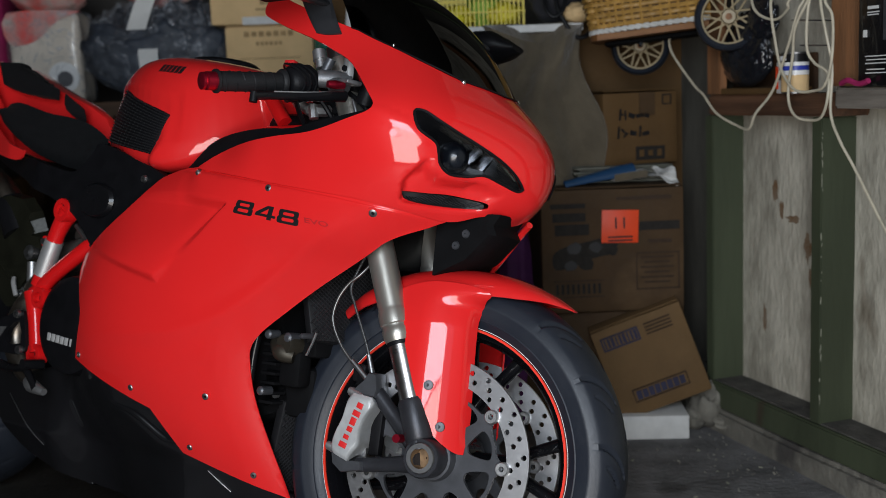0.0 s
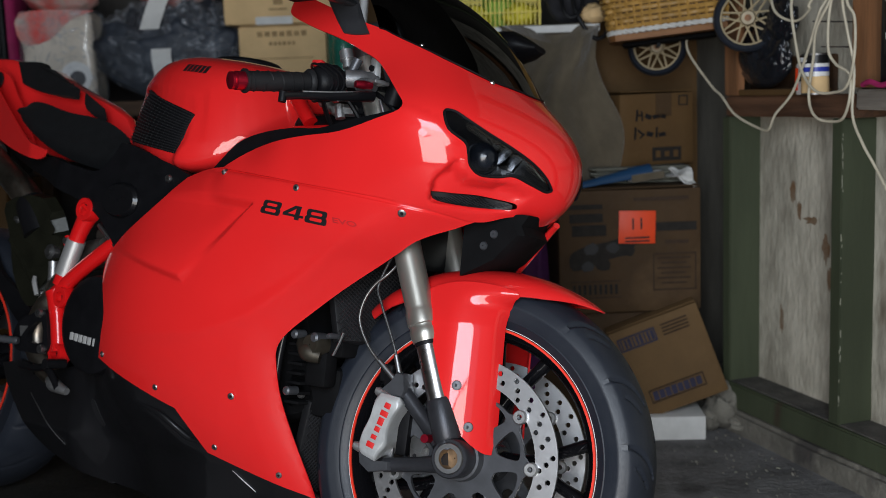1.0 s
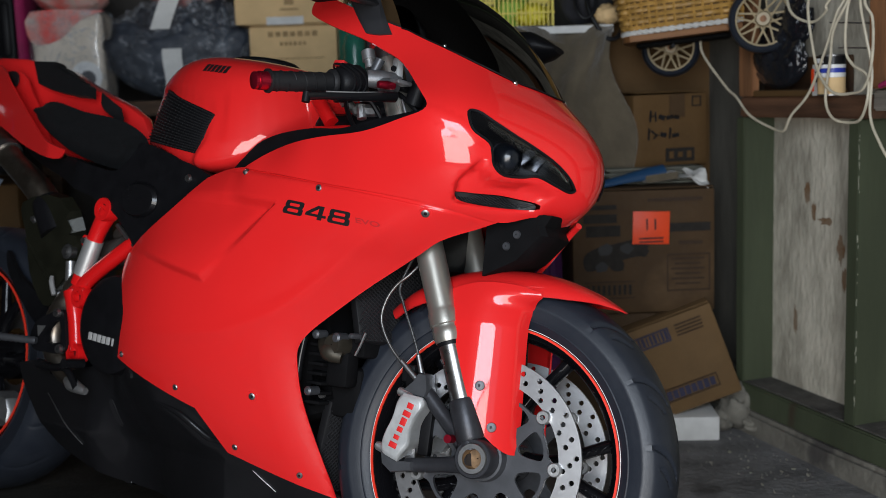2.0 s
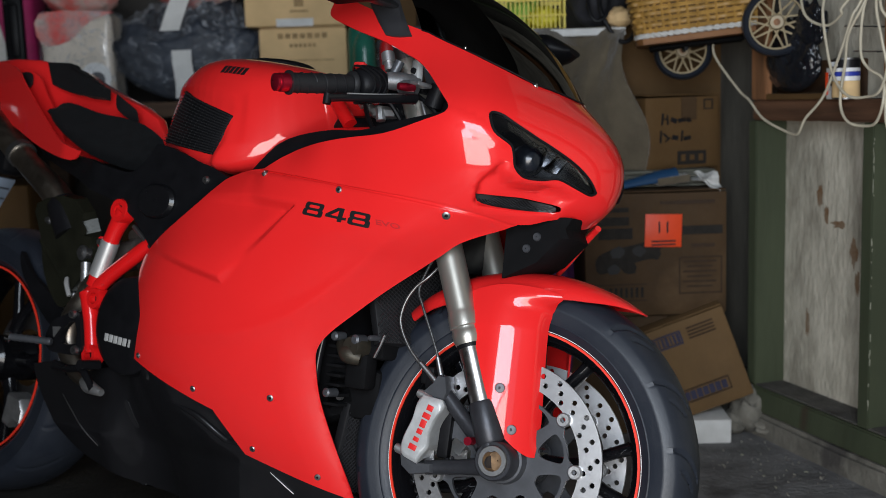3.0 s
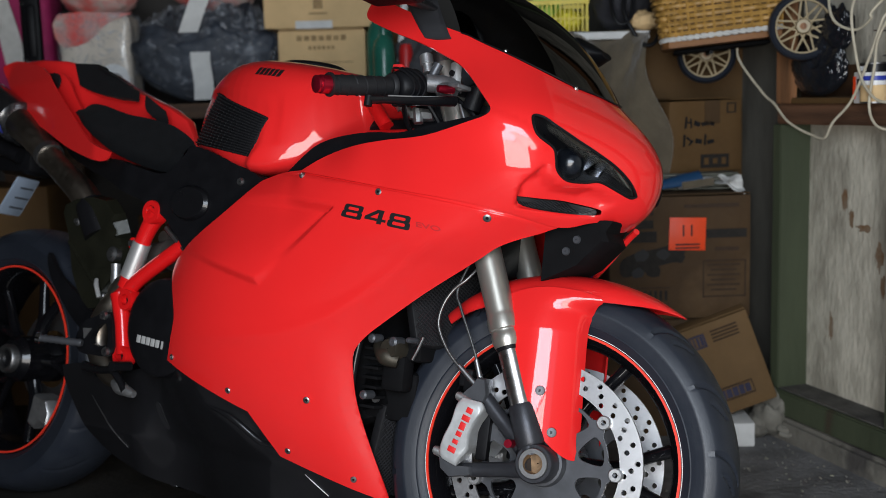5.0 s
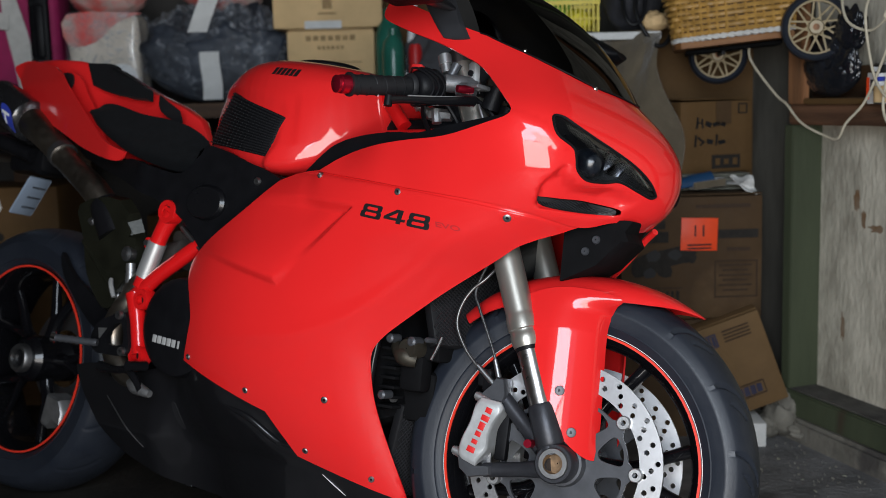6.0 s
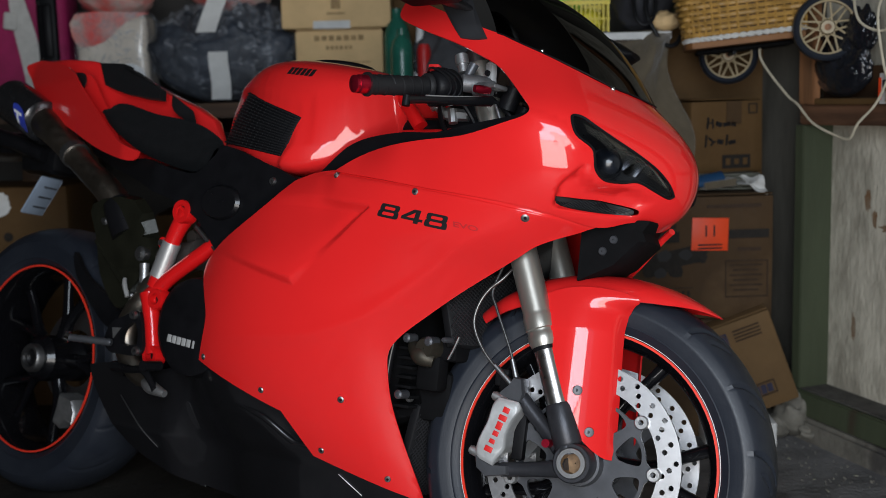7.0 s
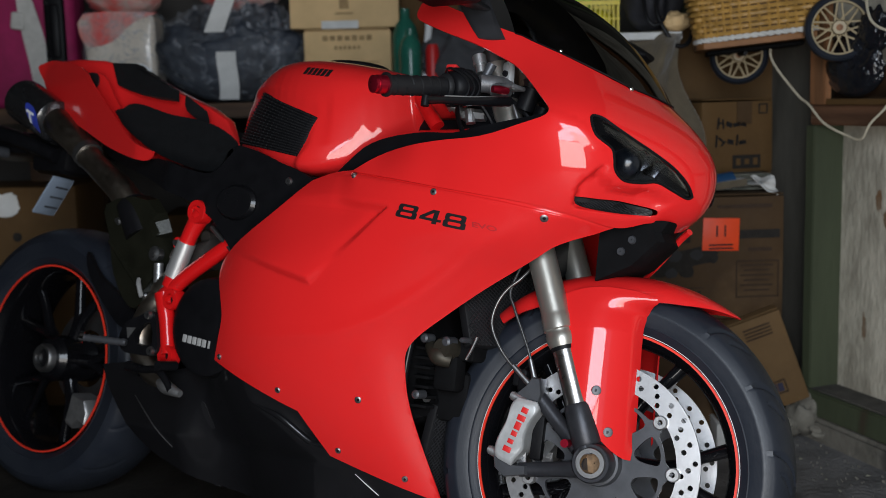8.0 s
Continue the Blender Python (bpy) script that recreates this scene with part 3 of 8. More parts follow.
for k in range(4):
    print_bar(c, 0.22, 0.05, 0.222 - k * 0.009, 0.07, 0.0035, CARD_INK_LIGHT)

single("white_box", slab(-0.09, 0.09, -0.10, 0.10, 0, 0.062, 0.003), TAPE, pose(0.510, 2.815, 0.0, 0, 0, -3), "small white cardboard box flat on the floor", "box")

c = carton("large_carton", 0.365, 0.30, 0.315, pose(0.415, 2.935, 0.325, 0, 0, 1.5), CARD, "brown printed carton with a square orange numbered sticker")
tag = part("sticker", box(bmesh.new(), (0.094, 0.002, 0.084), pose(0.018, -0.1540, 0.219, 0, 2, 0), 0.0005), ORANGE, c, "orange square sticker")
words("11", 0.042, BLACK_INK, tag, pose(0.018, -0.1555, 0.226, 90, 0, 0), extrude=0.0004)
for x, z, w, h in ((0.018, 0.186, 0.07, 0.008), (-0.115, 0.275, 0.09, 0.012), (-0.112, 0.246, 0.085, 0.022), (-0.105, 0.214, 0.088, 0.028), (0.10, 0.290, 0.10, 0.009), (0.118, 0.218, 0.105, 0.022), (0.12, 0.178, 0.06, 0.009), (0.03, 0.290, 0.04, 0.008)):
    print_bar(c, 0.30, x, z, w, h, CARD_INK if h > 0.011 else CARD_INK_LIGHT)
bm = sheet(curve2([(-0.155, 0.150), (-0.12, 0.172), (-0.06, 0.184), (0.0, 0.196), (0.015, 0.178), (-0.01, 0.150), (-0.05, 0.140), (-0.10, 0.122), (-0.148, 0.112)], 3), lambda u, v: Vector((u, -0.1545, v)), 0.02)
part("print", bm, CARD_INK, c, "faded black picture of a machine")
for k, (u, v, r) in enumerate(((-0.135, 0.142, 0.020), (-0.10, 0.166, 0.018), (-0.07, 0.128, 0.022), (-0.045, 0.168, 0.016), (-0.005, 0.158, 0.017), (-0.11, 0.122, 0.016))):
    blob = [(u + r * (1 + 0.4 * noise.noise(Vector((math.cos(a), math.sin(a), k)) * 2.2)) * math.cos(a), v + r * 0.8 * (1 + 0.4 * noise.noise(Vector((math.sin(a), math.cos(a), k)) * 2.2)) * math.sin(a)) for a in (2 * math.pi * j / 14 for j in range(14))]
    part("print", sheet(blob, lambda p, q: Vector((p, -0.1549 - 0.0003 * k, q)), 0.012), BLACK_INK if k % 2 else CARD_INK, c)
for x, z, w, h in ((0.018, 0.192, 0.062, 0.004), (0.018, 0.183, 0.062, 0.004)):
    part("print", box(bmesh.new(), (w, 0.001, h), pose(x, -0.1557, z)), BLACK_INK, tag)

for x, z, w, h in ((0.115, 0.148, 0.11, 0.003), (0.115, 0.055, 0.11, 0.003), (0.060, 0.10, 0.003, 0.095), (0.168, 0.10, 0.003, 0.095), (-0.09, 0.082, 0.13, 0.003), (-0.09, 0.040, 0.13, 0.003)):
    print_bar(c, 0.30, x, z, w, h, CARD_INK_LIGHT)
for k in range(6):
    print_bar(c, 0.30, 0.112, 0.137 - k * 0.013, 0.085 - 0.02 * (k % 2), 0.004, CARD_INK_LIGHT)
for k in range(9):
    print_bar(c, 0.30, -0.145 + k * 0.0135, 0.061, 0.007, 0.026, CARD_INK)
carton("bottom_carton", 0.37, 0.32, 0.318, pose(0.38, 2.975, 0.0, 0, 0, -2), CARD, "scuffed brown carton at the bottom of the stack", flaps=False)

# loose things on the large carton
pile = empty("paper_pile", pose(0.455, 2.985, 0.648), "pile of old papers and flattened cartons on the stack", "papers")
for k in range(7):
    part("paper", box(bmesh.new(), (0.26 - 0.01 * (k % 3), 0.22 - 0.012 * (k % 2), 0.005), pose(0.004 * (k % 3), 0.005 * (k % 2), 0.003 + 0.006 * k, 0, 0, 3 * (k % 4)), 0.001), GREY_PAPER, pile)
bm = tube([(-0.10, 0, 0.012), (-0.03, 0.0, 0.016), (0.03, 0, 0.02), (0.09, 0.0, 0.022)], [0.010, 0.013, 0.018, 0.020], 10, flat=0.6)
b = empty("hand_brush", pose(0.40, 2.83, 0.652, 0, -6, 12), "blue handled brush lying on the carton", "brush")
part("handle", bm, BLUE_PLASTIC, b)
part("bristles", slab(0.03, 0.12, -0.02, 0.02, -0.002, 0.018, 0.004), CLOTH, b, "pale bristles")
rows = []
for i in range(13):
    x = i / 12
    rows.append([Vector((0.075 * x, 0.02 * math.sin(4 * x + j), 0.04 - 0.06 * x ** 1.6 * (j / 8) - 0.03 * (j / 8) + 0.006 * math.sin(9 * x + j))) + Vector((0.02 * j / 8, -0.05 * j / 8, 0)) for j in range(9)])
single("rag", put(loft(rows, caps=False, closed=False), Matrix.Scale(0.72, 4)), TAPE, pose(0.535, 2.85, 0.655), "white rag hanging over the edge of the carton", "rag", solid=0.003)
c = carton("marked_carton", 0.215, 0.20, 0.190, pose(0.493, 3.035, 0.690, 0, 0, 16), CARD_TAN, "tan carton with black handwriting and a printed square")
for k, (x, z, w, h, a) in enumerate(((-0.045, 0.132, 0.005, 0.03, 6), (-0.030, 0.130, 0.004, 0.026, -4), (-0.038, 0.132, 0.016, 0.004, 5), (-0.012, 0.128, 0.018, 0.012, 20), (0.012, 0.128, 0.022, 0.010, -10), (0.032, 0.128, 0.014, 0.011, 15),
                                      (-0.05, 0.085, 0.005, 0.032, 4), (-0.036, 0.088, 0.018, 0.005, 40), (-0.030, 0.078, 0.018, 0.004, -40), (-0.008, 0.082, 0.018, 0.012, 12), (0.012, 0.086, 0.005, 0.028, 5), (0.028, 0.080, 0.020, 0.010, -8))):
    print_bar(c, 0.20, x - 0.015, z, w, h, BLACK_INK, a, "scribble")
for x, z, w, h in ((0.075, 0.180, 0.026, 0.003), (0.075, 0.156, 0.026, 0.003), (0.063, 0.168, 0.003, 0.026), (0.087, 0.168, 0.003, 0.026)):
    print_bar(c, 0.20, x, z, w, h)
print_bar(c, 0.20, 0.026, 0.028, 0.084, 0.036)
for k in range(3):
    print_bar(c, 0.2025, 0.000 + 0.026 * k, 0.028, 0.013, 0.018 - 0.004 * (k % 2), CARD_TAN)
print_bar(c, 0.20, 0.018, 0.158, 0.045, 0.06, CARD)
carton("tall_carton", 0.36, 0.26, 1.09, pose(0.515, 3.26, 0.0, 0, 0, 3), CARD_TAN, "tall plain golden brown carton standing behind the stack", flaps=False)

# bench with a hanging cloth
bench = empty("high_bench", pose(-0.05, 3.33, 0), "high white-edged bench full of clutter", "bench")
part("bench_top", slab(-0.02, 0.425, -0.38, 0.38, 1.046, 1.066, 0.003), TAPE, bench, "white laminated top")
for x, y in ((0.02, -0.3), (0.30, -0.2), (0.02, 0.32), (0.36, 0.32)):
    part("leg", slab(x - 0.025, x + 0.025, y - 0.025, y + 0.025, 0, 1.045, 0.004), WOOD_DARK, bench)
part("back_board", slab(0.0, 0.36, 0.33, 0.345, 0.1, 1.04), WOOD_DARK, bench)
rows = []
for i in range(25):
    t = i / 24
    rows.append([Vector((-0.17 + 0.26 * u + (0.05 * t * u) + 0.02 * math.sin(7 * t + 3 * u), -0.010 - 0.026 * math.sin(10 * u + 2.6 * t + 1.2 * math.sin(3 * t)) - 0.02 * t + 0.016 * noise.noise(Vector((u * 5, t * 4, 1))) + 0.006 * noise.noise(Vector((u * 13, t * 11, 4))), 0.012 - 0.40 * t - 0.05 * math.sin(3 * u))) for u in (j / 30 for j in range(31))])
rows = [[Vector((r.x, r.y + 0.06, 0.014 + 0.0 * r.z)) for r in rows[0]]] + rows
single("hanging_sack", loft(rows, caps=False, closed=False), CLOTH, pose(0.28, 2.935, 1.056), "beige sackcloth hanging over the bench edge", "cloth", solid=0.004)

basket = empty("yellow_basket", pose(0.100, 3.20, 1.068, 0, 0, -3), "yellow slotted plastic basket with gloves in it", "basket")
bm = bmesh.new()
for k in range(23):
    x = -0.135 + 0.27 * k / 22
    for y in (-0.09, 0.09):
        box(bm, (0.004, 0.003, 0.085), pose(x, y, 0.045))
for k in range(14):
    y = -0.09 + 0.18 * k / 13
    for x in (-0.137, 0.137):
        box(bm, (0.003, 0.004, 0.085), pose(x, y, 0.045))
for z, h in ((0.004, 0.006), (0.045, 0.004), (0.090, 0.012)):
    for y in (-0.0915, 0.0915):
        box(bm, (0.278, 0.004, h), pose(0, y, z))
    for x in (-0.139, 0.139):
        box(bm, (0.004, 0.183, h), pose(x, 0, z))
part("slotted_side", bm, YELLOW, basket)
part("bottom", slab(-0.135, 0.135, -0.09, 0.09, 0.0, 0.003), YELLOW, basket)


def heap(w, d, h, seed, lumps=9, detail=3):
    """A soft lump of cloth or film with folds."""
    bm = bmesh.new()
    bmesh.ops.create_icosphere(bm, subdivisions=detail + 1, radius=1)
    off = Vector((seed * 3.1, seed * 1.7, seed))
    for v in bm.verts:
        n = v.co.normalized()
        k = 1 + 0.22 * noise.noise(n * 1.7 + off) + 0.11 * noise.noise(n * 4.5 + off) + 0.05 * noise.noise(n * 11 + off)
        v.co = Vector((n.x * w / 2 * k, n.y * d / 2 * k, max(0.001, (n.z * 0.5 + 0.5) * h * k)))
    return bm


single("green_rag", heap(0.09, 0.10, 0.12, 2), LIME, pose(0.125, 3.20, 1.072), "lime green rag in the yellow basket", "rag", angle=80)
single("rubber_glove", heap(0.10, 0.12, 0.07, 5), YELLOW_CLOTH, pose(0.18, 3.17, 1.072), "yellow rubber glove in the basket", "glove", angle=80)
single("rubber_glove", heap(0.10, 0.12, 0.06, 7), YELLOW_CLOTH, pose(0.05, 3.17, 1.072), "yellow rubber glove in the basket", "glove", angle=80)
bag = empty("dark_bag", pose(0.325, 3.08, 1.067), "dark fabric bag with black carrying straps", "bag")
part("bag_body", heap(0.17, 0.16, 0.19, 11), DARK_CLOTH, bag, angle=80)
part("strap", tube([(0.00, -0.10, 0.15), (-0.02, -0.135, 0.06), (0.0, -0.15, 0.00), (0.03, -0.15, -0.038), (0.062, -0.148, -0.03), (0.078, -0.145, 0.03), (0.07, -0.12, 0.12)], 0.006, 8), BLACK, bag, "black carrying strap")
part("strap", tube([(-0.05, -0.10, 0.15), (-0.05, -0.14, 0.05), (-0.03, -0.15, 0.015), (0.0, -0.145, 0.04), (0.01, -0.12, 0.13)], 0.005, 8), BLACK, bag, "black carrying strap")
single("crumpled_paper", heap(0.08, 0.08, 0.05, 13), CARD_PALE, pose(0.365, 2.985, 1.067), "crumpled brown wrapping paper on the bench", "paper", angle=80)


# wicker trolley with spoked wheels
trolley = empty("wicker_trolley", pose(0.515, 2.80, 1.035, 0, -5, -12), "toy trolley with a honey wicker basket on a brown wooden base", "trolley")
bm = sheet(curve2([(-0.135, -0.05), (-0.05, -0.066), (0.06, -0.068), (0.150, -0.055, 1), (0.150, 0.20, 1), (-0.135, 0.20, 1)], 4), lambda u, v: Vector((u, v, 0)), 0.02)
part("base_board", bm, mat("varnished_board", (0.19, 0.080, 0.024), 0.65, var=0.25, scale=5, stretch=(1, 8, 8)), trolley, "varnished brown base board", solid=0.015)
# black slab added for the shadow under the base board
part("base_shade", slab(-0.11, 0.13, 0.03, 0.19, -0.028, -0.017, 0.004), MATT_BLACK, trolley)
path = smooth_line([(-0.140, 0.0, 0), (-0.125, -0.052, 0), (-0.05, -0.072, 0), (0.06, -0.074, 0), (0.152, -0.060, 0)], 10)
bm = bmesh.new()
for row in range(12):
    z = 0.018 + row * 0.0135
    pts = []
    for k, p in enumerate(path):
        out = 0.0035 * math.sin(k * 1.15 + row * math.pi)
        pts.append(p + Vector((0.004 * row * (p.x > 0) - 0.002 * row * (p.x < -0.1), -out - 0.0018 * row, z)))
    tube(pts, 0.0062, 6, bm, 2, flat=0.8)
part("wicker_weave", bm, WICKER, trolley, "honey coloured woven cane")
bm = bmesh.new()
for k in range(0, len(path), 2):
    p = path[k]
    tube([p + Vector((0, 0.001, 0.0)), p + Vector((0, -0.02, 0.18))], 0.0035, 5, bm, smooth=False)
part("wicker_stake", bm, WICKER, trolley)
part("basket_wall", loft([[p + Vector((0, 0.006, 0.0)) for p in path], [p + Vector((0.0, -0.012, 0.18)) for p in path]], caps=False, closed=False), WOOD_DARK, trolley, solid=0.002)
bm = bmesh.new()
for sgn in (0, 1):
    tube([p + Vector((0, -0.004 - 0.002 * math.sin(k * 1.9 + sgn * math.pi), 0.006 + 0.0035 * math.cos(k * 1.9 + sgn * math.pi))) for k, p in enumerate(path)], 0.0042, 6, bm, 2)
part("braid", bm, STRAP, trolley, "grey and white braided edge")


def spoked_wheel(name, m, r, parent, label):
    """A moulded toy wheel: tyre, rim and lattice spokes about the y axis."""
    rim = part(name, put(lathe([(r * 0.74, -0.010), (r * 0.80, -0.012), (r * 0.80, 0.012), (r * 0.74, 0.010)], 48, closed=True), m), CREAM, parent, label)
    part("tyre", put(lathe([(r * 0.795, -0.014), (r * 0.90, -0.019), (r * 0.97, -0.014), (r, 0), (r * 0.97, 0.014), (r * 0.90, 0.019), (r * 0.795, 0.014)], 48, closed=True), m), RUBBER, rim, "dark worn rubber tyre")
    part("hub", put(lathe([(r * 0.10, -0.016), (r * 0.19, -0.016), (r * 0.22, -0.010), (r * 0.22, 0.010), (r * 0.10, 0.012)], 24, closed=True), m), CREAM, rim)
    part("axle_cap", put(lathe([(0.0005, -0.015), (r * 0.11, -0.015), (r * 0.11, 0.0)], 16), m), WOOD_BROWN, rim, "brown axle cap")
    for k in range(9):
        a = 2 * math.pi * k / 9
        p = lambda rad, ang: Vector((rad * math.sin(ang), 0, rad * math.cos(ang)))
        for a0, a1, rad in ((a, a + 0.62, 0.0026), (a, a - 0.62, 0.0026)):
            part("spoke", put(tube([p(r * 0.20, a0), p(r * 0.77, a1)], rad, 6, smooth=False), m), CREAM, rim)


T0 = trolley.matrix_world.inverted()
spoked_wheel("wheel", T0 @ pose(0.685, 2.665, 1.050, 0, 0, -14), 0.081, trolley, "cream moulded spoked wheel")
spoked_wheel("wheel", T0 @ pose(0.525, 2.950, 1.000, 0, 0, -14), 0.077, trolley, "cream moulded spoked wheel")
part("axle", rod(T0 @ Vector((0.685, 2.665, 1.05)), T0 @ Vector((0.70, 2.90, 1.05)), 0.005), STEEL, trolley)
part("axle", rod(T0 @ Vector((0.525, 2.95, 1.0)), T0 @ Vector((0.50, 2.80, 1.0)), 0.005), DARK_METAL, trolley)

# open wooden crate with black film, tins and packets on the rail
crate = empty("wooden_crate", sits(0.05, 0.867, -0.02), "small open crate of brown boards on the wall rail", "crate")
part("board", rough_beam(-0.125, -0.062, -0.03, -0.012, 0.0, 0.30, 0.001, 0.002), WOOD_BROWN, crate)
part("board", rough_beam(-0.058, 0.20, -0.034, 0.04, 0.0, 0.014, 0.001, 0.002), CARD_TAN, crate, "pale bottom board")
part("board", rough_beam(-0.125, 0.20, 0.045, 0.058, 0.0, 0.09, 0.001, 0.002), WOOD_DARK, crate)
film = heap(0.20, 0.07, 0.165, 21, detail=4)
single("film_parcel", film, PLASTIC_BAG, sits(0.065, 0.882, -0.012), "bundle wrapped in shiny black plastic film in the crate", "bundle", angle=80)
single("loose_film", heap(0.10, 0.05, 0.10, 23, detail=4), PLASTIC_BAG, sits(0.13, 0.985, -0.012), "shiny black plastic film stuffed on top", "bundle", angle=80)
tin = empty("paint_tin", sits(0.285, 0.867, 0.012), "small paint tin with a cream, blue and white label", "tin")
for name, z0, z1, material in (("can", 0.0, 0.090, STEEL),):
    part(name, put(lathe([(0.001, 0), (0.029, 0), (0.0295, 0.003), (0.029, 0.087), (0.0295, 0.090), (0.026, 0.090), (0.026, 0.086), (0.001, 0.086)], 36), pose(0, 0, 0, 90, 0, 0)), STEEL, tin)
for z0, z1, material, label in ((0.004, 0.040, CARD_PALE, "cream label band"), (0.0405, 0.050, WHITE_PAINT, "white label band"), (0.0505, 0.060, BLUE_INK, "blue label band"), (0.0605, 0.068, WHITE_PAINT, "white label band"), (0.0685, 0.086, BLACK_INK, "dark label band with plain bars")):
    part("label_band", put(lathe([(0.0293, z0), (0.0298, z0), (0.0298, z1), (0.0293, z1)], 36), pose(0, 0, 0, 90, 0, 0)), material, tin, label)
part("label_bar", slab(-0.012, 0.008, -0.0312, -0.0290, 0.072, 0.082), WHITE_PAINT, tin)
pk = empty("small_packet", sits(0.238, 0.867, 0.004), "small grey and orange packet on the rail", "packet")
part("packet", slab(-0.016, 0.016, -0.012, 0.012, 0, 0.07, 0.002), TAPE, pk)
part("print", slab(-0.0165, -0.008, -0.0135, -0.0122, 0.01, 0.06), ORANGE, pk)
part("print", slab(-0.004, 0.013, -0.0135, -0.0122, 0.03, 0.055), GUNMETAL, pk)
bb = empty("black_packet", sits(0.575, 0.878, 0.01, 0), "black packet with white print hanging by the rail", "packet")
part("packet", slab(-0.075, 0.12, -0.01, 0.02, 0, 0.30, 0.004), BLACK_GLOSS, bb)
for x, z, w, h in ((-0.03, 0.155, 0.030, 0.006), (-0.03, 0.146, 0.034, 0.0022), (-0.03, 0.141, 0.030, 0.0022), (-0.052, 0.105, 0.010, 0.014), (-0.02, 0.060, 0.06, 0.002), (-0.02, 0.053, 0.055, 0.002), (-0.02, 0.046, 0.06, 0.002), (-0.02, 0.034, 0.05, 0.002), (-0.02, 0.027, 0.058, 0.002), (-0.055, 0.175, 0.012, 0.004), (-0.055, 0.19, 0.010, 0.004)):
    part("print", slab(x - w / 2, x + w / 2, -0.0125, -0.0108, z - h / 2, z + h / 2), TAPE, bb)
part("picture", slab(0.0, 0.05, -0.0125, -0.0108, 0.09, 0.24), GUNMETAL, bb, "grey picture of a tool")
part("ribbon", tube([(-0.12, -0.014, 0.008), (-0.09, -0.02, 0.014), (-0.06, -0.018, 0.006), (-0.03, -0.02, 0.012)], 0.006, 6), MAGENTA, bb, "magenta ribbon")

# white cables
def cable(name, points, label, r=0.0031):
    return single(name, tube([on_wall(s, z, out) for s, z, out in points], r, 8, steps=7), CORD, Matrix(), label, "cable", group="white cables")


cable("white_cable", [(0.4, 1.125, 0.035), (0.275, 1.115, 0.035), (0.269, 1.072, 0.064), (0.276, 0.974, 0.056), (0.307, 0.912, 0.06), (0.357, 0.875, 0.064), (0.404, 0.872, 0.056), (0.45, 0.885, 0.06), (0.476, 0.941, 0.064), (0.466, 1.021, 0.056), (0.447, 1.056, 0.06), (0.41, 1.125, 0.035)], "loop of white electric cable hung on a nail")
cable("white_cable", [(0.405, 1.125, 0.035), (0.392, 1.061, 0.06), (0.355, 1.006, 0.064), (0.336, 0.947, 0.056), (0.327, 0.863, 0.06), (0.357, 0.82, 0.064), (0.405, 0.811, 0.056), (0.442, 0.821, 0.06), (0.465, 0.862, 0.064), (0.453, 0.908, 0.056), (0.413, 0.932, 0.06), (0.394, 0.968, 0.064), (0.392, 1.061, 0.056), (0.408, 1.125, 0.035)], "loop of white electric cable hung on a nail")
cable("white_cable", [(0.41, 1.125, 0.035), (0.433, 1.058, 0.06), (0.457, 0.988, 0.064), (0.467, 0.919, 0.056), (0.469, 0.827, 0.06), (0.505, 0.77, 0.064), (0.541, 0.715, 0.056), (0.638, 0.6, 0.06), (0.8, 0.42, 0.064), (0.95, 0.18, 0.056), (1.05, 0.02, 0.06)], "white electric cable running down to the floor")
cable("white_cable", [(-0.165, 1.085, 0.056), (-0.165, 1.039, 0.06), (-0.158, 0.982, 0.064), (-0.064, 0.894, 0.056), (-0.012, 0.868, 0.06), (0.051, 0.824, 0.064), (0.122, 0.796, 0.056), (0.18, 0.789, 0.06), (0.213, 0.825, 0.064), (0.266, 0.876, 0.056), (0.326, 0.971, 0.06), (0.364, 1.04, 0.064), (0.374, 1.063, 0.056), (0.4, 1.125, 0.035)], "white electric cable sagging along the wall")
cable("white_cable", [(0.15, 1.15, 0.035), (0.19, 1.079, 0.06), (0.223, 1.045, 0.064), (0.275, 1.029, 0.056), (0.325, 1.049, 0.06), (0.335, 1.066, 0.064), (0.39, 1.125, 0.035)], "white electric cable looped along the wall")
single("nail", rod(on_wall(0.405, 1.125, -0.095), on_wall(0.405, 1.13, 0.05), 0.003), STEEL, Matrix(), "steel nail holding the cables", "nail")
for s, z in ((0.34, 1.02), (0.37, 0.965)):
    single("nail", rod(on_wall(s, z, -0.09), on_wall(s - 0.01, z + 0.004, 0.055), 0.0016), STEEL, Matrix(), "bent rusty nail in the upright", "nail")

# rubble at the foot of the wall
for k, (x, y, w, d, h) in enumerate(((0.672, 2.815, 0.10, 0.12, 0.115), (0.735, 2.76, 0.14, 0.09, 0.055), (0.625, 2.80, 0.06, 0.08, 0.06))):
    single("rubble", heap(w, d, h, 31 + k, detail=3), PLINTH, pose(x, y, -0.003), "rough grey lump of broken concrete", "rubble", "rubble at the wall", angle=50)

bm = bmesh.new()
rng = random.Random(12)
for k in range(170):
    f = rng.random()
    x, y = (0.62 + rng.gauss(0, 0.10) + 0.22 * f, 2.72 - 0.75 * f + rng.gauss(0, 0.05)) if k % 3 else (rng.uniform(0.25, 0.9), rng.uniform(1.9, 2.75))
    r = rng.uniform(0.001, 0.003) if k % 12 else rng.uniform(0.004, 0.007)
    bmesh.ops.create_icosphere(bm, subdivisions=1, radius=r, matrix=pose(x, y, r * 0.3, rng.uniform(0, 90), rng.uniform(0, 90), 0) @ Matrix.Diagonal((1.3, 0.8, 0.6, 1)))
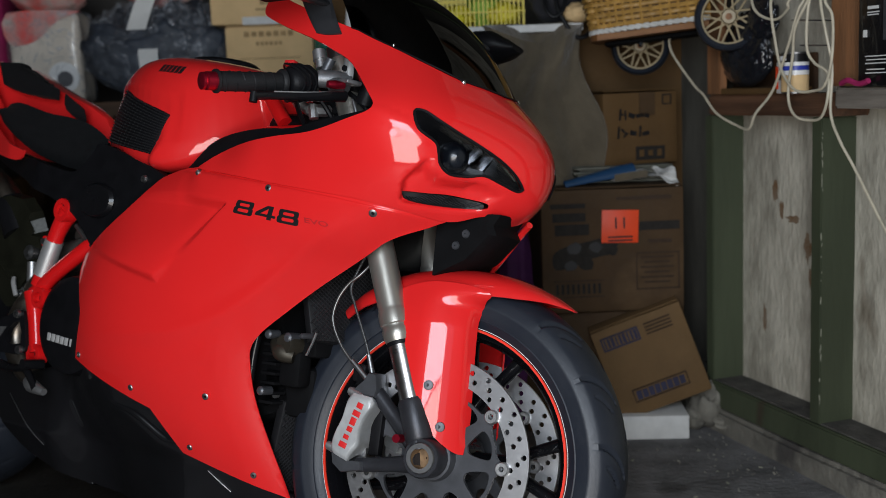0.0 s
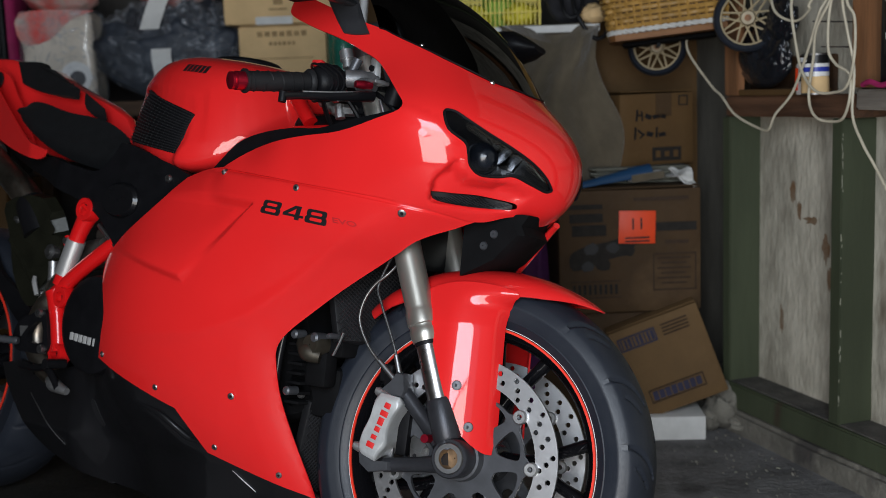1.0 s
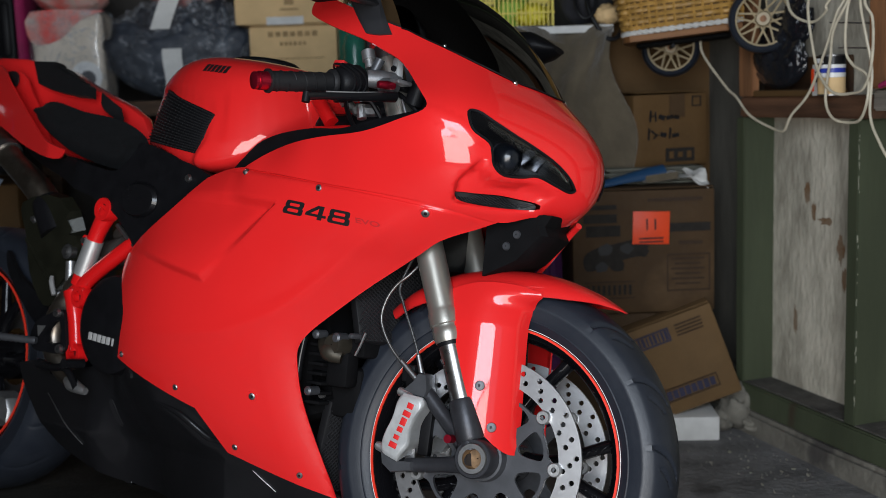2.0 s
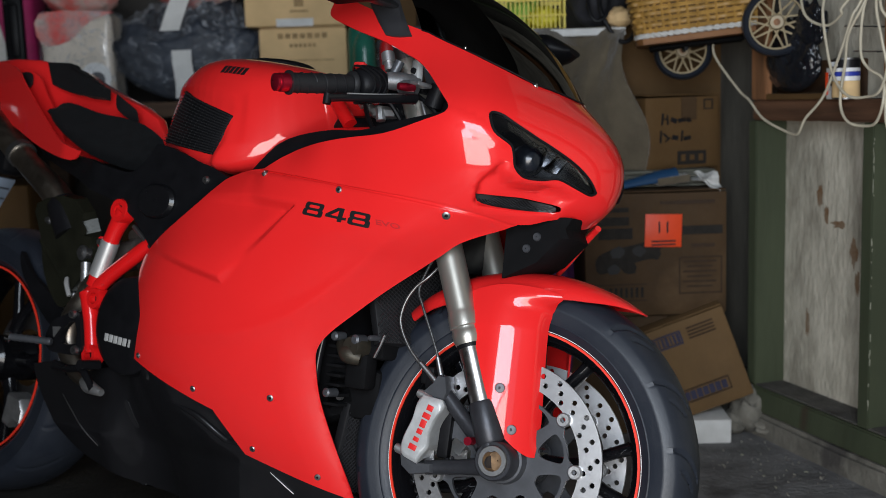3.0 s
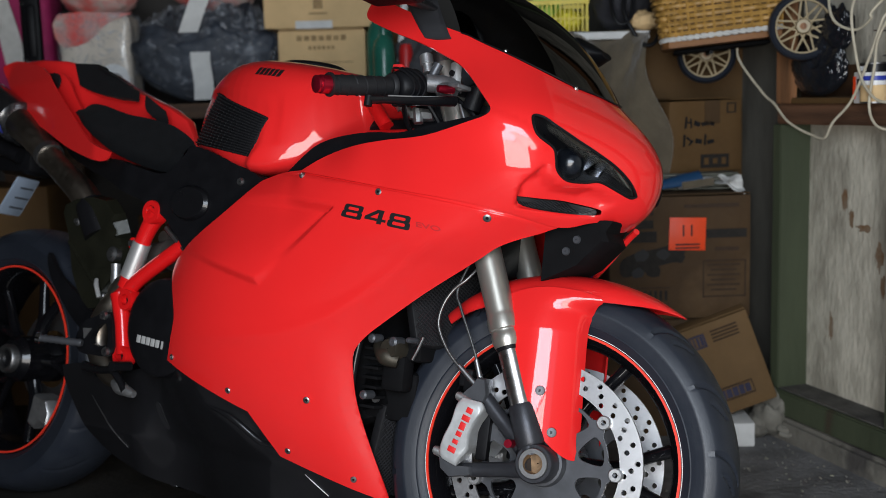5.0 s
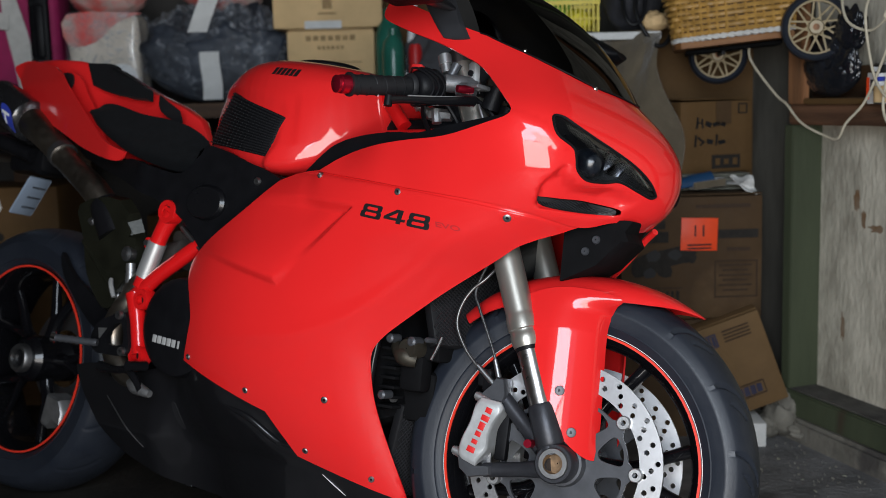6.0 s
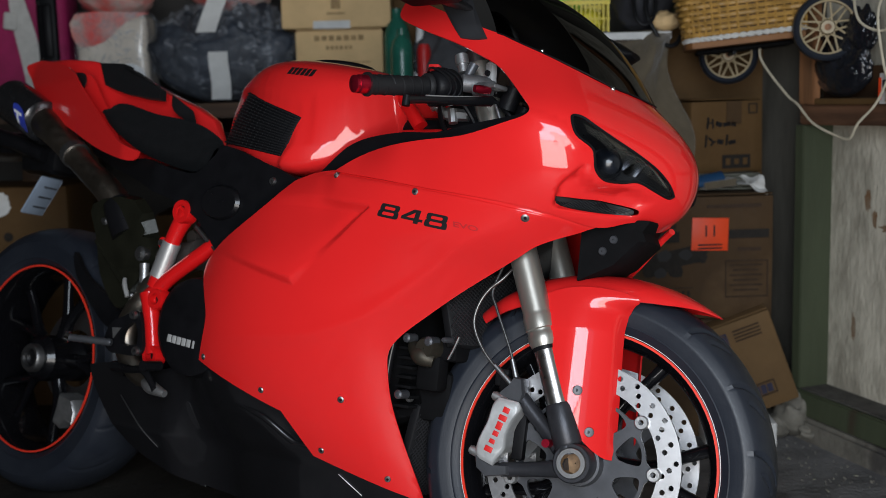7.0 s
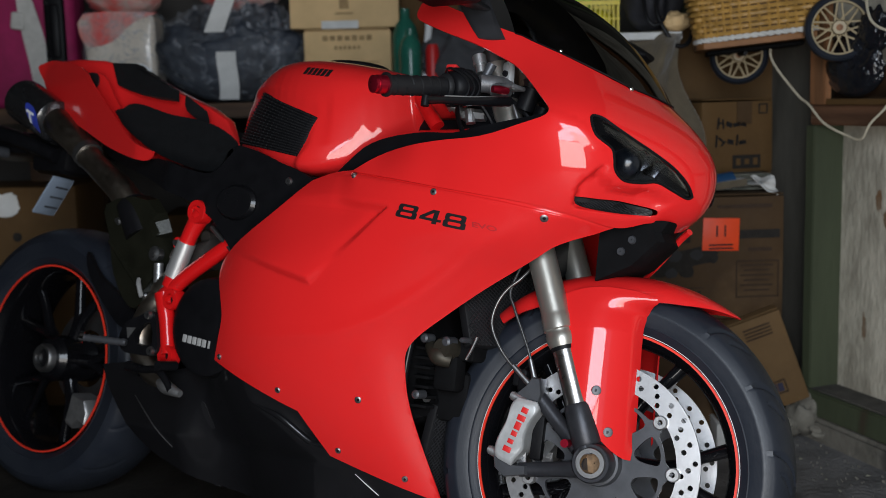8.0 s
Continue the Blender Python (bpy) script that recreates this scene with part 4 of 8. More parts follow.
single("floor_grit", bm, PLINTH, Matrix(), "grit and crumbs of concrete on the floor", "grit", kind="stuff", angle=20)
bm = bmesh.new()
for k in range(9):
    x, y = rng.uniform(0.35, 0.95), rng.uniform(1.95, 2.75)
    box(bm, (rng.uniform(0.004, 0.012), rng.uniform(0.003, 0.007), 0.0015), pose(x, y, 0.003, 0, 0, rng.uniform(0, 180)))
single("paint_flake", bm, CHIP, Matrix(), "pale flakes of paint on the floor", "flake", kind="stuff")

# ---- the back of the garage ----
wb = empty("workbench", pose(-1.35, 3.86, 0), "dark brown wooden bench loaded with bags and boxes", "bench")
part("bench_top", rough_beam(-1.3, 1.27, -0.36, 0.36, 0.862, 0.908, 0.001, 0.004), WOOD_DARK, wb)
for x in (-1.2, -0.2, 1.2):
    for y in (-0.28, 0.30):
        part("leg", slab(x - 0.035, x + 0.035, y - 0.035, y + 0.035, 0, 0.862, 0.004), WOOD_DARK, wb)
c = carton("plain_carton", 0.285, 0.28, 0.222, pose(-0.562, 3.80, 0.910, 0, 0, 0), CARD_PALE, "pale brown carton with faint print on the bench")
INK_FAINT = mat("faded_brown_print", (0.36, 0.235, 0.11), 0.8, var=0.2, scale=60)
for k in range(7):
    print_bar(c, 0.28, -0.072 + 0.024 * k, 0.199, 0.017, 0.017 - 0.002 * (k % 2), INK_FAINT)
for k in range(6):
    print_bar(c, 0.28, -0.038 + 0.015 * k, 0.168, 0.010, 0.011, INK_FAINT)
print_bar(c, 0.28, 0.0, 0.12, 0.20, 0.003, INK_FAINT)
c = carton("plain_carton", 0.355, 0.30, 0.26, pose(-0.568, 3.80, 1.142, 0, 0, 0), CARD_PALE, "pale brown carton stacked on another")
print_bar(c, 0.30, 0.0, 0.075, 0.03, 0.03, INK_FAINT)
print_bar(c, 0.30, 0.0, 0.045, 0.06, 0.006, INK_FAINT)
part("label", slab(-0.075, 0.045, -0.155, -0.1525, -0.003, 0.022), TAPE, c, "white paper label")
bj = empty("bagged_jacket", pose(-0.965, 3.80, 0.908), "dark jacket in clear crinkled plastic on the bench", "bag")
part("jacket", heap(0.46, 0.22, 0.31, 41, detail=4), JACKET, bj, angle=80)
part("film", heap(0.51, 0.27, 0.345, 43, detail=4), CLEAR_FILM, bj, "clear crinkled plastic film", angle=80)
single("paper_tag", loft([[Vector((x + 0.004 * math.sin(t * 5), -0.012 * math.sin(t * 3), 0.02 + 0.155 * t)) for x in (-0.032, -0.01, 0.01, 0.032)] for t in (k / 10 for k in range(11))], caps=False, closed=False), TAPE, pose(-0.955, 3.655, 0.90), "white paper tag on the bagged jacket", "tag", solid=0.002)
single("paper_tag", loft([[Vector((x + 0.06 * t, -0.01 * math.sin(t * 3), 0.02 + 0.14 * t)) for x in (-0.032, -0.01, 0.01, 0.032)] for t in (k / 10 for k in range(11))], caps=False, closed=False), TAPE, pose(-1.0, 3.68, 1.12), "crumpled white paper on the bagged jacket", "tag", solid=0.002)
vp = empty("vacuum_pack", pose(-1.33, 3.82, 0.910, 0, 0, 2), "cushion pack in printed clear film on the bench", "pack")
bm = slab(-0.118, 0.118, -0.085, 0.085, 0, 0.30, 0.02, seg=3)
bmesh.ops.subdivide_edges(bm, edges=[e for e in bm.edges if e.calc_length() > 0.05], cuts=8, use_grid_fill=True)
for v in bm.verts:
    v.co += v.normal * 0.006 * noise.noise(v.co * 22)
part("pack", bm, PACK, vp)
part("film", slab(-0.124, 0.124, -0.098, 0.09, 0, 0.31, 0.02, seg=3), CLEAR_FILM, vp, "clear crinkled film round the pack")
part("print", sheet(curve2([(-0.11, 0.20), (-0.02, 0.21), (0.05, 0.27), (0.115, 0.295), (0.115, 0.302), (-0.11, 0.302)], 3), lambda u, v: Vector((u, -0.092, v)), 0.02), PACK_RED, vp, "red and white printed corner", solid=0.002)
part("print", put(lathe([(0.001, -0.0925), (0.052, -0.0925), (0.052, -0.090), (0.001, -0.090)], 28), Matrix.Translation((0.06, 0, 0.085))), WHITE_PAINT, vp, "white printed disc")
part("print", put(lathe([(0.001, -0.0945), (0.026, -0.0945), (0.026, -0.0925), (0.001, -0.0925)], 28), Matrix.Translation((0.065, 0, 0.08))), GREY_CLOTH, vp, "grey printed disc")
single("red_pack", heap(0.26, 0.20, 0.14, 47), PACK_RED, pose(-1.32, 3.82, 1.205), "red and white printed film pack", "pack", angle=80)
single("red_pack", heap(0.30, 0.20, 0.14, 49), PACK_RED, pose(-0.93, 3.84, 1.215), "red printed film pack on the bagged jacket", "pack", angle=80)
sc = empty("magenta_suitcase", pose(-1.705, 4.02, 0.908, 0, 0, 4), "magenta fabric suitcase standing on the bench", "suitcase")
part("case", slab(-0.165, 0.165, -0.10, 0.10, 0, 0.55, 0.03, seg=3), MAGENTA, sc)
part("side_handle", join(slab(0.068, 0.138, -0.125, -0.099, 0.13, 0.395, 0.012, seg=3), slab(0.088, 0.124, -0.14, -0.12, 0.17, 0.355, 0.01)), BLACK, sc, "black moulded handle")
for z in (0.165, 0.36):
    part("rivet", rod((0.080, -0.125, z), (0.080, -0.131, z), 0.007), CHROME, sc)
part("luggage_strap", loft([[Vector((x + 0.02 * math.sin(t * 2.5) + 0.03 * t * t, -0.115 - 0.012 * math.sin(t * 6), 0.42 - 0.36 * t)) for x in (-0.022 - 0.012 * math.sin(t * 3), -0.002, 0.018 + 0.02 * math.sin(t * 3))] for t in (k / 16 for k in range(17))], caps=False, closed=False), STRAP, sc, "loose white strap", solid=0.003)
part("luggage_strap", box(bmesh.new(), (0.048, 0.02, 0.06), pose(-0.018, -0.122, 0.30, 0, 8, 0), 0.008), STRAP, sc, "knot of the white strap")
single("black_case", slab(-0.16, 0.16, -0.12, 0.12, 0, 0.6, 0.02), DARK_CLOTH, pose(-2.08, 3.98, 0.908), "black case beside the suitcase", "case")
c = carton("slotted_carton", 0.36, 0.34, 0.46, pose(-1.555, 3.47, 0.215, 0, 0, 2), CARD_TAN, "tan carton with punched hand holes under the bench", flaps=False)
for x in (-0.02, 0.12):
    part("hole", put(lathe([(0.001, -0.1725), (0.014, -0.1725), (0.014, -0.168)], 18), Matrix.Translation((x + 0.02, 0, 0.31))), CARD_INK, c, "round punched hole")
part("scuff", heap(0.09, 0.012, 0.07, 51), TAPE, c, "scuffed white patch") .matrix_local = pose(-0.03, -0.172, 0.37)
carton("slotted_carton", 0.40, 0.36, 0.21, pose(-1.56, 3.48, 0.0, 0, 0, -2), CARD_TAN, "tan carton on the floor under another", flaps=False)
carton("plain_carton", 0.34, 0.30, 0.55, pose(-1.02, 3.75, 0.0, 0, 0, 4), CARD_TAN, "tan carton under the bench", flaps=False)
single("green_bottle", lathe([(0.001, 0.0), (0.042, 0.0), (0.044, 0.01), (0.044, 0.20), (0.035, 0.235), (0.016, 0.26), (0.016, 0.29), (0.001, 0.29)], 28, m=pose(0, 0, 0, 90, 0, 0)), TEAL, pose(-0.372, 3.66, 0.908), "dark green plastic bottle on the bench", "bottle")
single("green_bottle", lathe([(0.001, 0.0), (0.035, 0.0), (0.037, 0.01), (0.037, 0.15), (0.03, 0.18), (0.014, 0.20), (0.014, 0.22), (0.001, 0.22)], 28, m=pose(0, 0, 0, 90, 0, 0)), TEAL, pose(-0.355, 3.57, 0.908), "short dark green plastic bottle on the bench", "bottle")
single("white_stick", rod((0, 0, 0), (0.035, 0.04, 0.34), 0.012), WHITE_PAINT, pose(-0.318, 3.60, 0.908), "white plastic tube leaning on the bench", "tube")
single("red_canister", lathe([(0.001, 0), (0.022, 0), (0.022, 0.15), (0.016, 0.17), (0.001, 0.17)], 24, m=pose(0, 0, 0, 90, 0, 0)), RED_INK, pose(-0.285, 3.58, 0.908), "red canister on the bench", "can")
single("folded_fabric", heap(0.27, 0.18, 0.22, 57), GREY_CLOTH, pose(-0.175, 3.62, 0.907), "folded grey fabric bundle", "bundle", angle=80)
single("brown_parcel", slab(-0.10, 0.10, -0.1, 0.1, 0, 0.34, 0.006), CARD_TAN, pose(-0.29, 3.95, 0.908), "plain brown parcel at the back of the bench", "box")
single("teal_bucket", lathe([(0.001, 0), (0.10, 0), (0.13, 0.25), (0.125, 0.25), (0.096, 0.006), (0.001, 0.006)], 32, m=pose(0, 0, 0, 90, 0, 0)), mat("pale_teal_plastic", (0.12, 0.28, 0.27), 0.45, var=0.1), pose(-0.95, 3.35, 0.0), "pale teal plastic bucket on the floor", "bucket")
single("purple_cloth", heap(0.10, 0.10, 0.55, 61), PURPLE, pose(0.175, 2.86, 0.0), "purple cloth bundle beside the cartons", "cloth", angle=80)

# ---- the motorcycle ----
# its own space: x forward from the front wheel's foot, y to its left, z up along its lean
BIKE = empty("motorcycle", pose(-0.047, 1.736, 0, -13.03, 0, -34.85), "glossy red sports motorcycle leaning on its side stand", "motorcycle")
AXLE = Matrix.Translation((0, 0, 0.298)) @ Matrix.Rotation(radians(10.15), 4, Vector((-math.sin(radians(24.5)), 0, math.cos(radians(24.5)))))
REAR = Matrix.Translation((-1.431, 0, 0.315))


def tyre_mesh(outer, half, bead, seg=840, grooves=16, turn=1, deep=1.0):
    """A road tyre with slanting tread grooves cut into it."""
    prof = [(bead, -half * 0.80), (bead + 0.006, -half * 0.88), (bead + 0.0125, -half * 0.925), (bead + 0.0145, -half * 0.955), (bead + 0.0165, -half * 0.94), (bead + 0.026, -half * 0.985), (outer - 0.044, -half), (outer - 0.041, -half * 1.012), (outer - 0.038, -half * 0.995), (outer - 0.026, -half * 0.95)]
    top = outer - 0.026
    for k in range(1, 30):
        s = -0.95 + 1.9 * k / 30
        c = math.sqrt(max(0, 1 - (s / 1.0) ** 2))
        c0 = math.sqrt(1 - 0.95 ** 2)
        prof.append((top + 0.026 * (c - c0) / (1 - c0), s * half))
    prof += [(r, -y) for r, y in prof[9::-1]]
    prof += [(bead - 0.004, half * 0.5), (bead - 0.004, -half * 0.5)]
    bm = lathe(prof, seg, closed=True)
    for v in bm.verts:
        r, y = math.hypot(v.co.x, v.co.z), v.co.y
        if r < outer - 0.036:
            continue
        a = math.atan2(v.co.x, v.co.z) / (2 * math.pi) * grooves
        s = abs(y) / half
        bend = turn * (0.9 * s - 0.35 * s * s) + (0.5 if y > 0 else 0)
        f = (a + bend) % 1.0
        dist = min(f, 1 - f) * 2 * math.pi * outer / grooves
        g2 = (a + bend * 1.5 + 0.5) % 1.0
        d2 = min(g2, 1 - g2) * 2 * math.pi * outer / grooves
        cut = 0.0
        if 0.08 < s < 0.95:
            cut = 0.0065 * max(0, 1 - (dist / 0.0058) ** 2) * min(1, (0.95 - s) / 0.08)
        if 0.40 < s < 0.76 and d2 < 0.005:
            cut = max(cut, 0.004 * (1 - (d2 / 0.005) ** 2))
        if cut:
            k = (r - cut * deep) / r
            v.co.x *= k
            v.co.z *= k
    return bm


def wheel(name, m, r_in, half, y_spoke, spokes, hub_r, hub_half, label):
    """A cast rim with forked spokes and a hub."""
    rim = part(name, put(lathe([(r_in + 0.022, -half), (r_in + 0.024, -half - 0.003), (r_in + 0.018, -half - 0.004), (r_in + 0.010, -half * 0.9), (r_in + 0.002, -half * 0.6), (r_in, 0), (r_in + 0.002, half * 0.6), (r_in + 0.010, half * 0.9),
                (r_in + 0.018, half + 0.004), (r_in + 0.024, half + 0.003), (r_in + 0.022, half), (r_in + 0.014, half * 0.8), (r_in + 0.008, 0), (r_in + 0.014, -half * 0.8)], 96, closed=True), m), RIM, BIKE, label)
    part("hub", put(lathe([(0.016, -hub_half), (hub_r * 0.8, -hub_half), (hub_r, -hub_half * 0.8), (hub_r, hub_half * 0.8), (hub_r * 0.8, hub_half), (0.016, hub_half)], 40, closed=True), m), RIM, rim)
    for k in range(spokes):
        a = 2 * math.pi * k / spokes + 0.3
        for side in (-1, 1):
            pts = []
            for r, off in ((hub_r * 0.8, 0.02), (r_in * 0.5, 0.05), (r_in * 0.78, 0.19), (r_in + 0.004, 0.24)):
                pts.append(Vector((r * math.sin(a + side * off), y_spoke * (1 - 0.2 * r / r_in), r * math.cos(a + side * off))))
            part("spoke", put(tube(pts, [0.017, 0.0135, 0.0115, 0.013], 10, steps=4, flat=0.8), m), RIM, rim)
    return rim


# front wheel
front_wheel = wheel("front_wheel", AXLE, 0.198, 0.046, 0.0, 5, 0.045, 0.05, "glossy black cast front wheel")
part("tyre", put(tyre_mesh(0.301, 0.0625, 0.221), AXLE), RUBBER, front_wheel, "dusty black road tyre with slanting grooves")
part("red_stripe", put(ring(0.2165, 0.2205, -0.0535, -0.0505), AXLE), RED_LINE, front_wheel, "red rim tape")
part("white_stripe", put(ring(0.2217, 0.2228, -0.0512, -0.0485), AXLE), WHITE_PAINT, front_wheel, "thin white rim line")
part("red_stripe", put(ring(0.2165, 0.2205, 0.0505, 0.0535), AXLE), RED_LINE, front_wheel, "red rim tape")
part("valve", put(rod((0.0, 0.0, -0.197), (0.02, -0.03, -0.175), 0.004), AXLE), CHROME, front_wheel)


def disc_mesh():
    """A drilled brake disc."""
    circle = lambda r, n, cx=0.0, cy=0.0: [(cx + r * math.cos(2 * math.pi * k / n), cy + r * math.sin(2 * math.pi * k / n)) for k in range(n)]
    holes = [circle(0.127, 60)]
    for k in range(14):
        for j, r in enumerate((0.1345, 0.1455, 0.1565, 0.1400, 0.1520)):
            a = 2 * math.pi * (k + 0.16 * j + (0.12 if j > 2 else 0)) / 14
            holes.append(circle(0.0046, 8, r * math.cos(a), r * math.sin(a)))
    return sheet(circle(0.165, 90), lambda u, v: Vector((u, 0, v)), 0.011, holes=holes)


disc = part("brake_disc", put(put(disc_mesh(), Matrix.Translation((0, -0.072, 0))), AXLE), DISC, front_wheel, "drilled steel brake disc", solid=0.005)
other = new("brake_disc", disc.data)
other.parent = front_wheel
other.matrix_local = AXLE @ Matrix.Translation((0, 0.144, 0)) @ AXLE.inverted()
other["label"] = "drilled steel brake disc"


def carrier_mesh(y):
    big = lambda cx, cy, r, n=14: [(cx + r * math.cos(2 * math.pi * k / n), cy + r * math.sin(2 * math.pi * k / n)) for k in range(n)]
    outer = []
    for k in range(120):
        a = 2 * math.pi * k / 120
        outer.append(((0.108 + 0.013 * max(0, math.cos(a * 9)) ** 2) * math.cos(a), (0.108 + 0.013 * max(0, math.cos(a * 9)) ** 2) * math.sin(a)))
    holes = [big(0, 0, 0.034, 30)]
    for k in range(9):
        a = 2 * math.pi * (k + 0.5) / 9
        holes.append(curve2([(r * math.cos(a + w), r * math.sin(a + w)) for r, w in ((0.060, 0.0), (0.064, 0.13), (0.085, 0.235), (0.099, 0.225), (0.103, 0.0), (0.099, -0.225), (0.085, -0.235), (0.064, -0.13))], 3))
    return put(sheet(outer, lambda u, v: Vector((u, y, v)), 0.012, holes=holes), AXLE)


for y in (-0.070, 0.073):
    part("disc_carrier", carrier_mesh(y), GUNMETAL, front_wheel, "dark grey disc carrier", solid=0.007)
for k in range(9):
    a = 2 * math.pi * k / 9
    for y in (-0.076, 0.070):
        m = AXLE @ Matrix.Translation((0.1225 * math.cos(a), y, 0.1225 * math.sin(a)))
        part("bobbin", put(lathe([(0.0045, -0.005), (0.0100, -0.005), (0.0115, -0.003), (0.0115, 0.008), (0.0045, 0.008)], 16, closed=True), m), ALU, front_wheel, "steel disc bobbin")

# fork, axle, brakes
LEG = lambda z, y: Vector((-0.027 - (z - 0.06) * 0.394, y, z))
for y in (-0.103, 0.103):
    fork = part("fork_leg", put(tube([LEG(z, y) for z in (0.06, 0.205)], 0.0197, 28, smooth=False), AXLE), FORK_LOW, BIKE, "polished fork slider")
    bm = bmesh.new()
    prof = ((0.180, 0.0225), (0.188, 0.0250), (0.199, 0.0255), (0.201, 0.0242), (0.206, 0.0242), (0.208, 0.0264), (0.226, 0.0264), (0.230, 0.0250), (0.236, 0.0243), (0.66, 0.0245))
    bm = tube([LEG(z, y) for z, r in prof], [r for z, r in prof], 32, bm, smooth=False)
    part("upper_tube", put(bm, AXLE), FORK, fork, "titanium coloured upper fork tube")
    part("dust_seal", put(tube([LEG(0.174, y), LEG(0.181, y)], [0.0208, 0.0218], 28, smooth=False), AXLE), BLACK, fork, "black rubber dust seal")
    bm = tube([LEG(z, y) for z in (0.026, 0.030, 0.084, 0.090)], [0.0220, 0.0242, 0.0236, 0.0212], 28, smooth=False)
    part("fork_foot", put(bm, AXLE), FOOT, fork, "dark grey fork foot")
    s = 1 if y > 0 else -1
    bm = lathe([(0.017, -0.020), (0.030, -0.020), (0.032, -0.017), (0.032, 0.018), (0.017, 0.018)], 36, closed=True)
    put(bm, Matrix.Translation((0, y, 0)))
    tube([(-0.01, y, -0.010), (-0.06, y - s * 0.004, -0.019), (-0.125, y - s * 0.004, -0.030)], [0.017, 0.0125, 0.012], 10, bm)
    tube([(-0.030, y - s * 0.008, 0.020), (-0.065, y - s * 0.012, 0.050), (-0.108, y - s * 0.01, 0.092)], [0.016, 0.0135, 0.013], 10, bm)
    tube([LEG(0.04, y), (-0.012, y, 0.012)], [0.020, 0.022], 14, bm, smooth=False)
    part("axle_clamp", put(bm, AXLE), FOOT, fork, "dark grey cast axle clamp")
bm = lathe([(0.0165, -0.126), (0.0235, -0.126), (0.0255, -0.123), (0.0255, -0.095), (0.0165, -0.095)], 40, closed=True)
nut = part("axle_nut", put(bm, AXLE), STEEL, front_wheel, "bright steel hollow axle nut")
part("axle_bore", put(lathe([(0.001, -0.100), (0.0164, -0.100), (0.0164, -0.124)], 28), AXLE), mat("copper_grease", (0.20, 0.12, 0.06), 0.5, var=0.4, scale=60), front_wheel, "greasy brown axle bore")
part("pinch_bolt", put(rod((-0.045, -0.128, 0.025), (-0.045, -0.108, 0.025), 0.007), AXLE), RED_ANOD, BIKE, "red anodised bolt")
bm = lathe([(0.017, -0.088), (0.036, -0.086), (0.038, -0.075), (0.040, -0.058), (0.017, -0.058)], 40, closed=True)
part("wheel_spacer", put(bm, AXLE), GUNMETAL, front_wheel)
CAL = curve2([(-0.137, 0.088, 1), (-0.102, 0.084, 1), (-0.097, 0.072), (-0.108, 0.052), (-0.116, 0.028), (-0.116, 0.005), (-0.128, -0.013), (-0.134, -0.025, 1), (-0.158, -0.017, 1), (-0.166, -0.007), (-0.163, 0.017), (-0.152, 0.046), (-0.146, 0.075)], 3)
CAL_TOP = [(-0.147, 0.090), (-0.127, 0.110), (-0.119, 0.124), (-0.105, 0.123), (-0.099, 0.096), (-0.103, 0.083), (-0.137, 0.086)]
CAL_LOW = [(-0.170, -0.011), (-0.156, -0.016), (-0.134, -0.024), (-0.109, -0.022), (-0.107, -0.036), (-0.146, -0.045), (-0.165, -0.032)]


def prism(outline, levels, mid):
    """An outline drawn through levels of (y, size) and closed."""
    return loft([[Vector((mid[0] + (u - mid[0]) * k, y, mid[1] + (v - mid[1]) * k)) for u, v in outline] for y, k in levels])


for s in (-1, 1):
    m = AXLE @ Matrix.Diagonal((1, -s, 1, 1))
    turned = lambda bm: bmesh.ops.recalc_face_normals(bm, faces=bm.faces) or bm
    cal = part("brake_caliper", turned(put(prism(CAL, ((-0.1265, 0.84), (-0.1255, 0.90), (-0.1215, 0.985), (-0.119, 1.0), (-0.112, 0.97), (-0.090, 0.84), (-0.052, 0.80)), (-0.131, 0.031)), m)), CALIPER, BIKE, "silver radial brake caliper with red lettering", angle=30)
    part("bridge", turned(put(prism(CAL_TOP, ((-0.112, 0.9), (-0.108, 1.0), (-0.078, 1.0)), (-0.12, 0.10)), m)), GUNMETAL, cal, "dark bridge of the caliper")
    part("bridge", turned(put(prism(CAL_LOW, ((-0.116, 0.9), (-0.111, 1.0), (-0.075, 1.0)), (-0.14, -0.027)), m)), GUNMETAL, cal, "dark bridge of the caliper")
    for u, v in ((-0.150, 0.089), (-0.178, -0.005)):
        part("caliper_bolt", turned(put(join(rod((u, -0.108, v), (u + 0.024, -0.108, v - 0.008), 0.0078, seg=12), rod((u - 0.003, -0.108, v + 0.001), (u + 0.001, -0.108, v), 0.0062, seg=12)), m)), ALU, cal)
    for k, (w, h) in enumerate(((0.0145, 0.0095), (0.0105, 0.0075), (0.0105, 0.0085), (0.011, 0.013), (0.0145, 0.0095), (0.0115, 0.0095))):
        f = (k + 0.1) / 5.2
        part("brand_mark", turned(put(box(bmesh.new(), (w, 0.0016, h), pose(-0.142 + 0.0235 * f, -0.1270, 0.000 + 0.069 * f, 0, 17, 0), 0.0007), m)), RED_INK, cal, "red brand letter as a plain bar")
    part("brake_pad", turned(put(slab(-0.118, -0.098, -0.082, -0.064, -0.012, 0.070, 0.003), m)), DARK_METAL, cal)
hose = tube([(-0.150, -0.100, 0.132), (-0.163, -0.100, 0.140), (-0.187, -0.102, 0.166), (-0.206, -0.104, 0.203), (-0.202, -0.104, 0.238), (-0.186, -0.102, 0.267), (-0.165, -0.098, 0.288), (-0.14, -0.08, 0.33)], 0.0027, 10)
hose = part("brake_hose", put(hose, AXLE), mat("braided_hose", (0.16, 0.155, 0.15), 0.35, metal=0.8, var=0.3, scale=300), BIKE, "braided steel brake hose")
